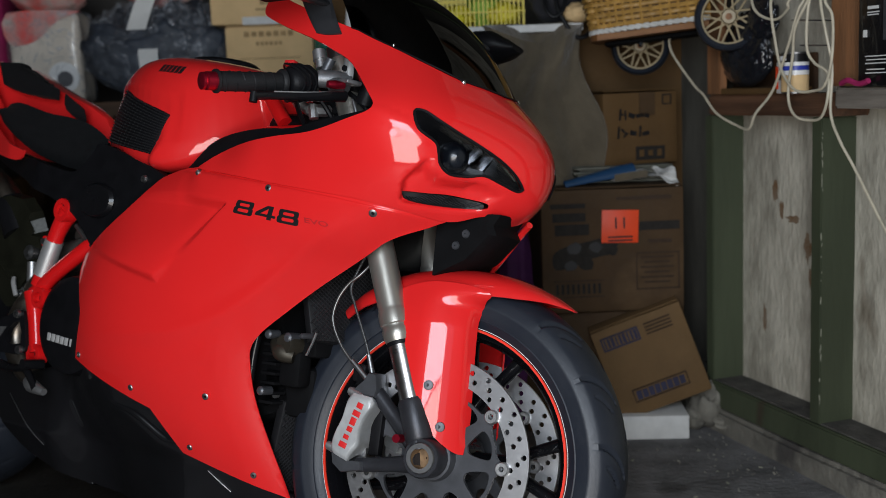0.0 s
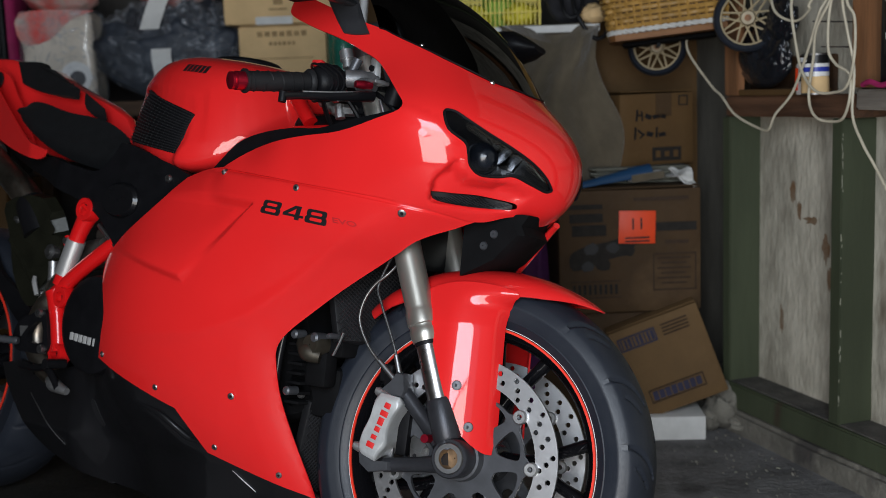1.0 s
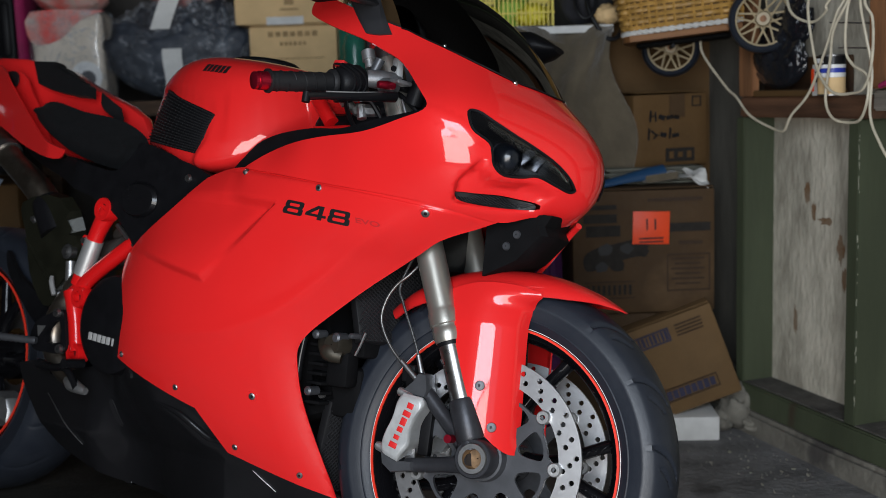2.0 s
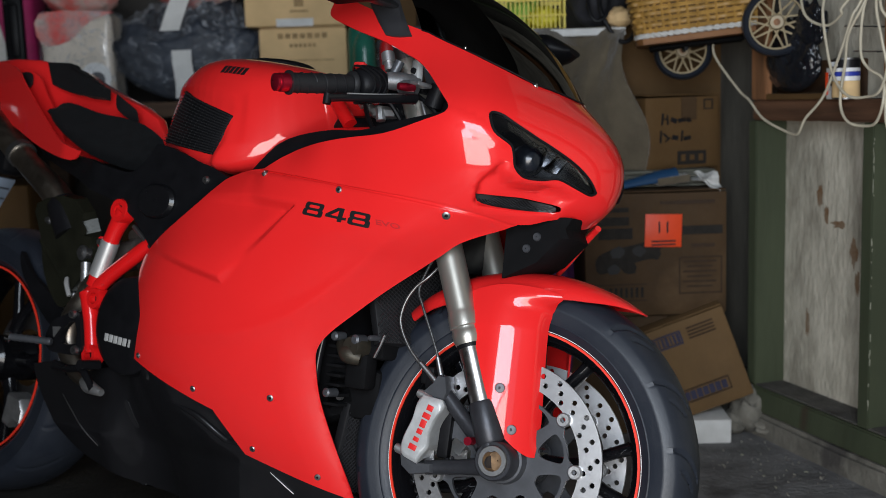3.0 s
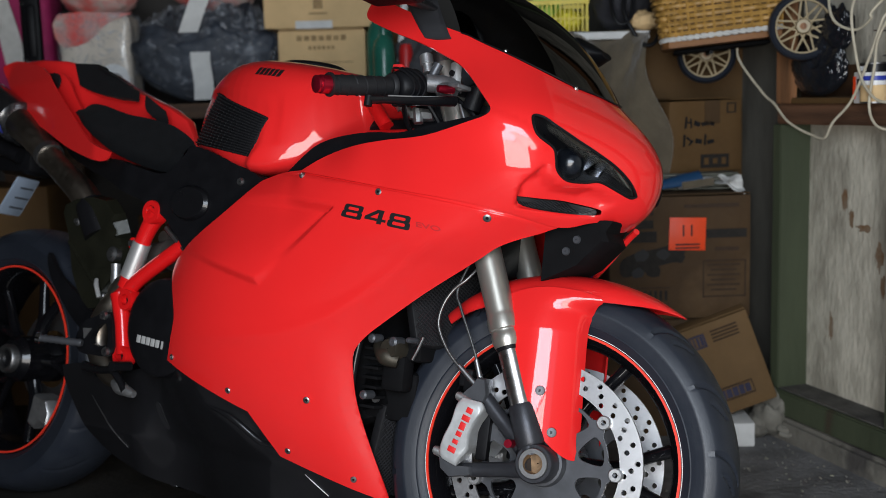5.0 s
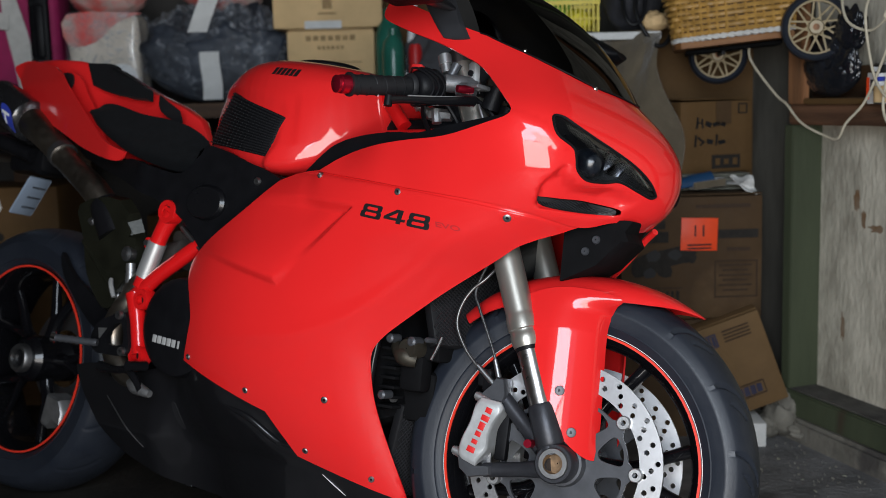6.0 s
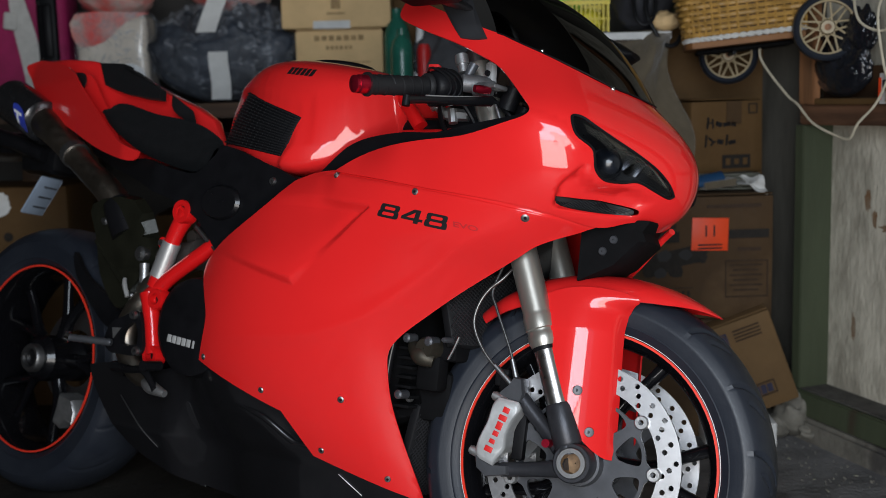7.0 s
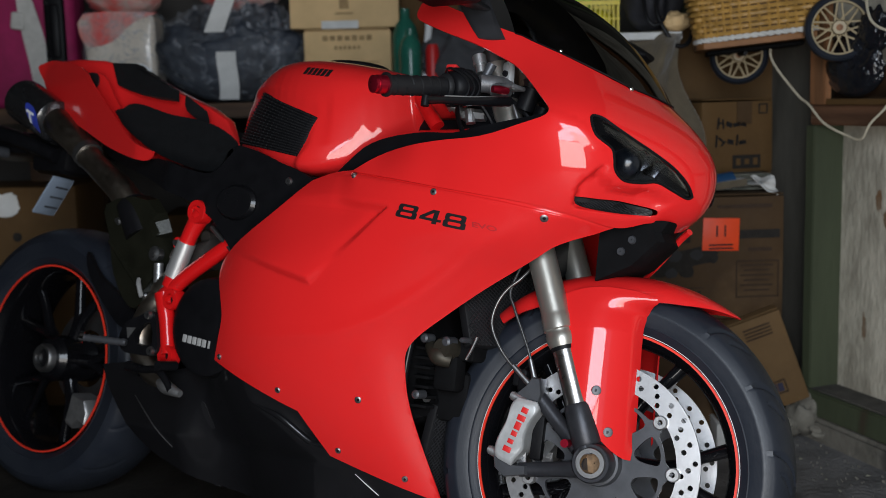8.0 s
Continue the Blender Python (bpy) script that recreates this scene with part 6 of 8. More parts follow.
rows = [[screen_point(-1 + 2 * j / 32, i / 16) for j in range(33)] for i in range(17)]
screen = part("windscreen", loft(rows, caps=False, closed=False), SMOKE, BIKE, "dark smoked windscreen", solid=0.003)
part("screen_edge", tube([screen_point(-1 + 2 * j / 32, 0.0) + Vector((0, 0, 0.001)) for j in range(33)], 0.0013, 6, smooth=False), BLACK, screen)
for s in (-1, 1):
    for p in ((-0.093, 0.146, 0.972), (0.012, 0.086, 0.919)):
        q = Vector((p[0], s * p[1], p[2])) + Vector((0.001, s * 0.0015, 0.0012))
        part("screen_screw", lathe([(0.0005, -0.0022), (0.003, -0.0018), (0.0045, 0), (0.0045, 0.004)], 16, m=Matrix.Translation(q) @ pose(0, 0, 0, -40 * (1 if s < 0 else -1), 0, 0) @ Matrix.Diagonal((1, -s, 1, 1))), CHROME, screen)

# ---- tank, seat and tail ----
TANK = np.array([(-0.30, 0.11, 0.835, 0.905), (-0.36, 0.14, 0.822, 0.935), (-0.42, 0.165, 0.80, 0.955), (-0.48, 0.195, 0.77, 0.968), (-0.54, 0.208, 0.745, 0.978), (-0.60, 0.208, 0.75, 0.987), (-0.67, 0.198, 0.765, 0.9925),
                 (-0.72, 0.178, 0.78, 0.99), (-0.76, 0.155, 0.787, 0.980), (-0.80, 0.133, 0.792, 0.957), (-0.84, 0.112, 0.797, 0.925), (-0.87, 0.085, 0.80, 0.89)])[::-1]


def tank_at(x):
    t = np.array([np.interp(x, TANK[:, 0], TANK[:, k]) for k in (1, 2, 3)])
    for d in (-0.05, -0.025, 0.025, 0.05):
        t += np.array([np.interp(x + d, TANK[:, 0], TANK[:, k]) for k in (1, 2, 3)])
    return t / 5


def tank_tuck(x, z):
    """The front of the tank draws in towards its foot."""
    w, zb, zt = tank_at(x)
    low = max(0, ((zb + zt) / 2 + 0.30 * (zt - zb) - z) / (zt - zb))
    return 1 - 0.60 * low * low / (low + 0.12) * ease((x + 0.60) / 0.20)


def knee(x, z):
    """The hollow for the rider's knee: a fold ahead of it and one above it."""
    fore = float(np.interp(z, [0.74, 0.78, 0.85, 0.905], [-0.598, -0.574, -0.528, -0.512]))
    over = float(np.interp(x, [-0.86, -0.76, -0.53], [0.93, 0.936, 0.893]))
    return 0.008 * ease((fore - x) / 0.022) * ease((over - z) / 0.026)


def lean(z, zb, zt):
    """The sides draw together towards the top."""
    return 1.05 - 0.20 * max(0, min(1, (z - zb) / (zt - zb))) ** 1.5


def tank_y(x, z):
    w, zb, zt = tank_at(x)
    q = min(0.9999, abs((z - (zb + zt) / 2) / ((zt - zb) / 2)))
    n = 4.5 if z > (zb + zt) / 2 else 9
    return w * lean(z, zb, zt) * (1 - q ** n) ** (1 / n) * tank_tuck(x, z) + 0.006 - knee(x, z)


rings = []
for k in (j / 3 for j in range(145)):
    x = -0.875 + 0.525 * k / 48
    w, zb, zt = tank_at(x)
    ends = min(1, ((k + 0.3) / 5) ** 0.5, ((48.3 - k) / 4) ** 0.5)
    row = []
    for j in range(144):
        a = 2 * math.pi * j / 144
        c, s = math.cos(a), math.sin(a)
        n = 2 / 4.5 if s > 0 else 2 / 9
        z = (zb + zt) / 2 + (zt - zb) / 2 * ends * math.copysign(abs(s) ** n, s)
        y = w * lean(z, zb, zt) * ends * math.copysign(abs(c) ** n, c) * tank_tuck(x, z)
        row.append(Vector((x, y + (0.006 - knee(x, z)) * max(-1, min(1, y / 0.06)), z)))
    rings.append(row)
tank = part("fuel_tank", loft(rings), RED, BIKE, "glossy red fuel tank", angle=60)
GRIPPAD = [(-0.744, 0.918), (-0.556, 0.855), (-0.587, 0.780), (-0.835, 0.822)]


def pad_at(g, f, s, out):
    q = Vector(GRIPPAD[0]).lerp(Vector(GRIPPAD[1]), g).lerp(Vector(GRIPPAD[3]).lerp(Vector(GRIPPAD[2]), g), f)
    return Vector((q.x, s * (tank_y(q.x, q.y) + out), q.y))


for s in (-1, 1):
    grid = [[pad_at(-0.02 + 1.04 * i / 24, -0.03 + 1.06 * j / 20, s, 0.0035 if 0 < i < 24 and 0 < j < 20 else -0.004) for i in range(25)] for j in range(21)]
    part("tank_pad", loft(grid, caps=False, closed=False), BLACK, tank, "black ribbed rubber tank grip", angle=60)
    bm = bmesh.new()
    for r in range(17):
        for c in range(13):
            g0, g1 = (c + 0.10) / 13, (c + 0.90) / 13
            tube([pad_at(g, (r + 0.5) / 17, s, 0.0042) for g in (g0, (g0 + g1) / 2, g1)], 0.0016, 5, bm, smooth=False)
    part("grip_ribs", bm, GRIP, tank)
    for k in range(6):
        bm = bmesh.new()
        x, z = -0.614 + k * 0.0112, 0.950 - k * 0.0014
        pts = [(x - 0.0045, z - 0.0075), (x + 0.0040, z - 0.0075), (x + 0.0055, z + 0.0075), (x - 0.0030, z + 0.0075)]
        vs = [bm.verts.new((a, s * (tank_y(a, b) + 0.0015), b)) for a, b in pts]
        bm.faces.new(vs)
        part("brand_mark", bm, BLACK_INK, tank, "black brand letter as a plain bar", solid=0.0006)
part("filler_cap", lathe([(0.001, 0.020), (0.045, 0.020), (0.066, 0.016), (0.074, 0.010), (0.076, 0.0), (0.07, -0.01)], 48, m=Matrix.Translation((-0.64, 0, 0.984)) @ pose(0, 0, 0, 90, 0, 0) @ pose(0, 0, 0, 0, 0, 0)), BLACK, tank, "round black filler cap")

# black strip between tank and fairing
INFILL = curve2([(-0.505, 0.752, 1), (-0.442, 0.799), (-0.393, 0.818), (-0.319, 0.827), (-0.25, 0.826), (-0.20, 0.838), (-0.115, 0.856), (-0.07, 0.866, 1), (-0.06, 0.846), (-0.115, 0.825), (-0.2, 0.800), (-0.293, 0.788), (-0.389, 0.77), (-0.457, 0.745)], 3)
for s in (-1, 1):
    part("cockpit_trim", sheet(INFILL, lambda u, v: Vector((u, s * (0.196 + 0.018 * math.sin((u + 0.5) * 6) - 0.4 * max(0, v - 0.80)), v)), 0.012), BLACK, BIKE, "matt black cockpit trim", solid=0.003)

SEAT = curve2([(-1.222, 0.909), (-1.175, 0.914), (-1.077, 0.890), (-0.985, 0.876), (-0.913, 0.857), (-0.852, 0.820), (-0.869, 0.788), (-0.906, 0.762), (-0.986, 0.773), (-1.09, 0.803), (-1.183, 0.851), (-1.220, 0.883)], 4)


def seat_y(u, v, s=-1):
    top = float(np.interp(u, [-1.22, -1.17, -1.08, -0.98, -0.91, -0.85], [0.905, 0.914, 0.89, 0.876, 0.857, 0.82]))
    low = float(np.interp(u, [-1.22, -1.18, -1.09, -0.99, -0.9, -0.85], [0.885, 0.85, 0.803, 0.773, 0.764, 0.80]))
    f = max(0, min(1, (v - low) / max(0.01, top - low)))
    return Vector((u, s * (0.138 - 0.040 * f ** 1.6 - 0.02 * (1 - f) ** 3), v))


seat = part("seat", sheet(SEAT, seat_y, 0.014), SUEDE, BIKE, "black suede-like rider seat", angle=60, solid=0.05)
part("seat", sheet(SEAT, lambda u, v: seat_y(u, v, 1), 0.014), SUEDE, BIKE, "black suede-like rider seat", angle=60, solid=0.05)

# tail
TAIL = ((-0.958, 0.020, 0.80, 0.850, 0.008), (-0.985, 0.035, 0.79, 0.893, 0.014), (-1.04, 0.046, 0.785, 0.922, 0.02), (-1.14, 0.055, 0.79, 0.957, 0.028), (-1.22, 0.068, 0.81, 0.986, 0.036), (-1.30, 0.080, 0.84, 1.018, 0.05), (-1.36, 0.088, 0.875, 1.031, 0.065),
        (-1.44, 0.092, 0.93, 1.036, 0.075), (-1.51, 0.088, 0.975, 1.037, 0.070), (-1.56, 0.075, 1.005, 1.036, 0.058), (-1.585, 0.055, 1.012, 1.030, 0.042))
rings = []
for x, w, zb, zt, tw in TAIL:
    half = [(0, zt), (tw * 0.8, zt - 0.002), (tw, zt - 0.008), (tw + (w - tw) * 0.35, zt - (zt - zb) * 0.30), (tw + (w - tw) * 0.75, zt - (zt - zb) * 0.62), (w, zb + (zt - zb) * 0.12), (w * 0.92, zb), (0, zb)]
    row = [Vector((x, -y, z)) for y, z in half] + [Vector((x, y, z)) for y, z in half[-2:0:-1]]
    rings.append(smooth_line(row, 3, closed=True))
tail = part("tail_fairing", loft(rings), RED, BIKE, "glossy red tail fairing", angle=50)
# flank of the tail below the seat
TAILSIDE = curve2([(-1.584, 1.012), (-1.574, 1.024), (-1.521, 1.028), (-1.387, 1.002), (-1.315, 0.974, 1), (-1.255, 0.930), (-1.168, 0.871), (-1.074, 0.814), (-0.995, 0.789, 1), (-1.023, 0.770), (-1.157, 0.800), (-1.277, 0.842), (-1.392, 0.883), (-1.455, 0.917), (-1.53, 0.969)], 4)
for s in (-1, 1):
    def tail_side(u, v, s=s):
        """The panel overhangs: its upper part stands further out."""
        over = 0.15 * (v - 0.785 + 0.38 * (u + 0.995))
        y = 0.094 + 0.106 * max(0, min(1, (u + 1.55) / 0.50)) - 0.25 * max(0, v - 0.96) + over
        return Vector((u + 1.4 * over, s * y, v))
    part("tail_flank", sheet(TAILSIDE, tail_side, 0.012), RED, tail, "glossy red tail side panel", solid=0.004)
part("tail_channel", sheet(curve2([(-1.372, 0.996), (-1.30, 0.980), (-1.262, 0.938), (-1.225, 0.898), (-1.188, 0.846), (-1.17, 0.815), (-1.255, 0.870), (-1.330, 0.940)], 3), lambda u, v: Vector((u, -0.106 - 0.02 * (0.95 - v), v)), 0.012), RED, tail, "red channel between tail and side panel", solid=0.003)
part("tail_vent", sheet(curve2([(-1.352, 0.982), (-1.318, 0.985), (-1.306, 0.966), (-1.318, 0.950)], 3), lambda u, v: Vector((u, -0.116, v)), 0.008), MESH_BLACK, tail, "dark opening in the tail", solid=0.003)
pad = [(-1.322, 1.020, 1), (-1.234, 1.014, 1), (-1.095, 0.950, 1), (-1.091, 0.928, 1), (-1.212, 0.943), (-1.29, 0.966, 1)]
part("tail_pad", sheet(curve2(pad, 3), lambda u, v: Vector((u, -0.070 - 0.06 * (1.02 + 0.40 * (u + 1.30) - v), v)), 0.012), SUEDE, tail, "black padded back rest", solid=0.02)
slot = [(-1.069, 0.939, 1), (-0.999, 0.902, 1), (-0.988, 0.872), (-1.058, 0.903)]
part("tail_slot", sheet(curve2(slot, 3), lambda u, v: Vector((u, -0.064 - 0.05 * (0.93 - v), v)), 0.010), MESH_BLACK, tail, "dark slot in the tail", solid=0.004)
COVER = curve2([(-0.540, 0.735, 1), (-0.62, 0.765), (-0.75, 0.803), (-0.775, 0.785), (-0.822, 0.748), (-0.90, 0.757), (-1.0, 0.778), (-1.08, 0.778), (-1.25, 0.822), (-1.36, 0.850, 1), (-1.30, 0.805), (-1.16, 0.765), (-1.03, 0.735), (-0.93, 0.705), (-0.875, 0.690), (-0.80, 0.655), (-0.73, 0.590, 1), (-0.66, 0.645)], 4)
for s in (-1, 1):
    cover = part("frame_cover", sheet(COVER, lambda u, v: Vector((u, s * (0.196 - 0.35 * max(0, -0.95 - u) + 0.05 * (0.80 - v)), v)), 0.014), BLACK, BIKE, "satin black side cover under the seat", solid=0.02)
    part("cover_boss", lathe([(0.001, -0.006), (0.030, -0.006), (0.034, 0.0), (0.034, 0.01)], 28, m=Matrix.Translation((-0.735, s * 0.208, 0.690)) @ Matrix.Diagonal((1.5, -s, 1, 1))), BLACK_GLOSS, cover)
    part("screw", lathe([(0.001, -0.004), (0.006, -0.004), (0.008, 0.0), (0.008, 0.006)], 16, m=Matrix.Translation((-0.612, s * 0.200, 0.735)) @ Matrix.Diagonal((1, -s, 1, 1))), STEEL, cover)

# ---- belly pan ----
def belly_y(u, v):
    """Continues the bend of the flank, a little sunk under its edge."""
    x, z = max(-0.86, min(-0.28, u)), max(0.22, v)
    rear = ease((-0.72 - u) / 0.16)
    return (bent(x, z) - 0.009) * (1 - rear) + 0.165 * rear - 0.45 * max(0, 0.22 - v) - 0.06 * max(0, -0.95 - u)


BELLY = curve2([(-1.128, 0.334, 1), (-1.036, 0.347), (-1.010, 0.322, 1), (-0.88, 0.352), (-0.775, 0.384, 1), (-0.70, 0.380), (-0.56, 0.338), (-0.520, 0.320, 1), (-0.494, 0.286), (-0.466, 0.246, 1), (-0.36, 0.219), (-0.265, 0.190, 1), (-0.27, 0.150), (-0.45, 0.115), (-0.62, 0.100), (-0.79, 0.118), (-0.893, 0.149), (-0.975, 0.181), (-1.046, 0.236), (-1.105, 0.294)], 4)
RIDGE = [(-0.665, 0.324), (-0.62, 0.313), (-0.580, 0.299), (-0.533, 0.266), (-0.510, 0.262), (-0.455, 0.262)]


def belly(u, v, s=-1):
    y = belly_y(u, v)
    line = float(np.interp(u, [p[0] for p in RIDGE], [p[1] for p in RIDGE]))
    if -0.66 < u < -0.45:
        y -= 0.018 * min(1, (u + 0.66) / 0.12) * ease((-0.452 - u) / 0.045) / (1 + math.exp(-(v - line) / 0.006))
    return Vector((u, s * y, v))


for s in (-1, 1):
    pan = part("belly_pan", sheet(BELLY, lambda u, v: belly(u, v, s), 0.008), PAN_BLACK, BIKE, "satin black belly fairing", angle=50, solid=0.004)
    part("slot", sheet(curve2([(-0.822, 0.290), (-0.812, 0.292), (-0.800, 0.262), (-0.795, 0.245), (-0.803, 0.243), (-0.815, 0.265)], 2), lambda u, v: belly(u, v, s) + Vector((0, s * 0.001, 0)), 0.008), MESH_BLACK, pan, "narrow drain slot", solid=0.003)
    # highlights along the panel edges, drawn as thin steel tubes
    for a, b, r in (((-1.008, 0.283), (-0.890, 0.193), 0.0013), ((-0.434, 0.214), (-0.392, 0.181), 0.0012)):
        pts = [belly(a[0] + (b[0] - a[0]) * t, a[1] + (b[1] - a[1]) * t, s) + Vector((0, s * 0.0015, 0)) for t in (0, 0.2, 0.4, 0.6, 0.8, 1)]
        part("edge", tube(pts, [r * 0.5, r, r, r * 0.6], 8), STEEL, pan, "thin steel line added as a highlight on the panel edge")
    lip = [belly(u, v - 0.003, s) + Vector((0, -s * 0.003, 0)) for u, v in RIDGE]
    part("lip", tube(lip, [0.002, 0.005, 0.007, 0.007, 0.005, 0.002], 14), PAN_BLACK, pan, "rounded glossy lip of the outlet")

# ---- engine, radiator and ducts ----
engine = part("engine", slab(-0.80, -0.40, -0.11, 0.11, 0.24, 0.50, 0.03), DARK_METAL, BIKE, "dark engine block behind the fairing")
part("cylinder", box(bmesh.new(), (0.24, 0.20, 0.24), pose(-0.42, 0, 0.42, 0, -20, 0), 0.02), MATT_BLACK, engine)
part("cylinder", box(bmesh.new(), (0.20, 0.20, 0.22), pose(-0.62, 0, 0.58, 0, 15, 0), 0.02), MATT_BLACK, engine)
for k in range(7):
    part("cooling_fin", slab(-0.335, -0.30, -0.13, 0.13, 0.35 + k * 0.017, 0.356 + k * 0.017, 0.002), MATT_BLACK, engine)
for x, y, z, r in ((-0.318, -0.10, 0.366, 0.007),):
    part("bolt", rod((x, y + 0.03, z), (x, y - 0.006, z), r), ALU, engine)
part("head_cover", join(slab(-0.31, -0.215, -0.125, 0.125, 0.44, 0.475, 0.008), slab(-0.29, -0.24, -0.135, -0.10, 0.385, 0.45, 0.01)), MATT_BLACK, engine)


def grille_panel(name, c, w, h, m, step, parent, label):
    """A black plate behind a woven wire mesh."""
    bm = box(bmesh.new(), (0.02, w, h), m, 0.004)
    ob = part(name, bm, MESH_BLACK, parent, label)
    bm = bmesh.new()
    n = int((w + h) / step)
    for k in range(n):
        a = -w / 2 - h + (k + 0.5) * step * 1.0
        for sgn in (1, -1):
            pts = []
            for t in np.linspace(-h / 2, h / 2, 12):
                y = (a + (t + h / 2)) * sgn
                if abs(y) < w / 2:
                    pts.append(m @ Vector((0.0125, y, t)))
            if len(pts) > 1:
                tube([pts[0], pts[-1]], 0.0011, 4, bm, smooth=False)
    part("wire_mesh", bm, DARK_PLASTIC, ob)
    return ob


grille_panel("radiator", None, 0.22, 0.17, pose(-0.215, -0.02, 0.545, 0, -24, -22), 0.009, BIKE, "black mesh over the radiator")
grille_panel("oil_cooler", None, 0.20, 0.17, pose(-0.300, 0.0, 0.275, 0, 12, -12), 0.009, BIKE, "black mesh over the oil cooler")
bm = loft([[Vector((x, y, z)) for x, z in ((-0.03, 0.70), (0.090 + k, 0.706), (0.078 + k, 0.688), (0.086 + k, 0.672), (0.045 + k, 0.630), (-0.03, 0.60))] for y, k in ((-0.064, -0.012), (-0.055, -0.002), (-0.02, 0.0), (0.055, -0.022))])
duct = part("air_duct", bm, MATT_BLACK, BIKE, "black air duct under the nose")
bm = sheet(curve2([(-0.10, 0.705, 1), (0.0, 0.700), (0.068, 0.712), (0.078, 0.705), (0.064, 0.69), (0.072, 0.683, 1), (0.04, 0.668), (-0.06, 0.66)], 3), lambda u, v: Vector((u, -0.062 + 0.4 * max(0, u), v)), 0.012)
for x, z in ((0.030, 0.672), (0.012, 0.652)):
    part("screw", lathe([(0.001, -0.004), (0.006, -0.004), (0.008, 0.0), (0.008, 0.02)], 16, m=Matrix.Translation((x, -0.063, z))), GUNMETAL, duct)
part("chin_strip", tube([(0.085, 0.045, 0.700), (0.060, 0.06, 0.682), (0.025, 0.065, 0.640), (-0.007, 0.08, 0.612)], [0.006, 0.006, 0.005, 0.004], 8), RED, BIKE, "red lip of the far fairing")
part("headstock", join(slab(-0.26, -0.16, -0.10, 0.10, 0.60, 0.80, 0.02), slab(-0.30, -0.06, -0.17, 0.17, 0.74, 0.775, 0.02)), BLACK, BIKE, "black inner fairing and headstock")
part("airbox_lid", join(slab(-0.40, -0.14, -0.118, 0.118, 0.80, 0.872, 0.02), slab(-0.30, -0.20, -0.11, 0.11, 0.86, 0.905, 0.015)), BLACK, BIKE, "black airbox lid under the handlebar")
part("instrument_panel", slab(-0.17, -0.10, -0.10, 0.10, 0.90, 0.985, 0.015), BLACK, BIKE, "black instrument panel")

for x, z, r in ((-0.311, 0.458, 0.009), (-0.276, 0.454, 0.011), (-0.239, 0.458, 0.005)):
    part("bolt", rod((x, -0.08, z), (x, -0.108, z), r, r * 0.8, 12), ALU, engine)
BRASS = mat("tarnished_alloy", (0.045, 0.039, 0.029), 0.5, metal=0.6, var=0.25, scale=30)
pump = part("water_pump", join(tube([(-0.300, -0.135, 0.462), (-0.272, -0.148, 0.446), (-0.250, -0.140, 0.440)], [0.010, 0.017, 0.012], 14), lathe([(0.001, -0.008), (0.016, -0.008), (0.020, 0.0), (0.020, 0.03)], 20, m=Matrix.Translation((-0.262, -0.150, 0.460)))), BRASS, engine, "dull tan alloy pump housing")
for x, z, r in ((-0.300, 0.474, 0.008), (-0.254, 0.472, 0.009), (-0.222, 0.478, 0.005), (-0.306, 0.375, 0.008)):
    part("pump_bolt", lathe([(0.0005, -0.008), (r * 0.6, -0.008), (r, -0.005), (r, 0.02)], 14, m=Matrix.Translation((x, -0.152, z))), GUNMETAL, pump)
part("hose_stub", tube([(-0.330, -0.15, 0.47), (-0.336, -0.15, 0.43), (-0.338, -0.15, 0.39)], 0.007, 10), BLACK_GLOSS, pump, "black rubber hose")
part("cable_clip", tube([(-0.196, -0.15, 0.486), (-0.204, -0.15, 0.466), (-0.214, -0.15, 0.446)], 0.0025, 8), STEEL, engine)
part("engine_cover", slab(-0.36, -0.235, -0.10, 0.10, 0.330, 0.420, 0.012), MATT_BLACK, engine, "matt black engine cover")

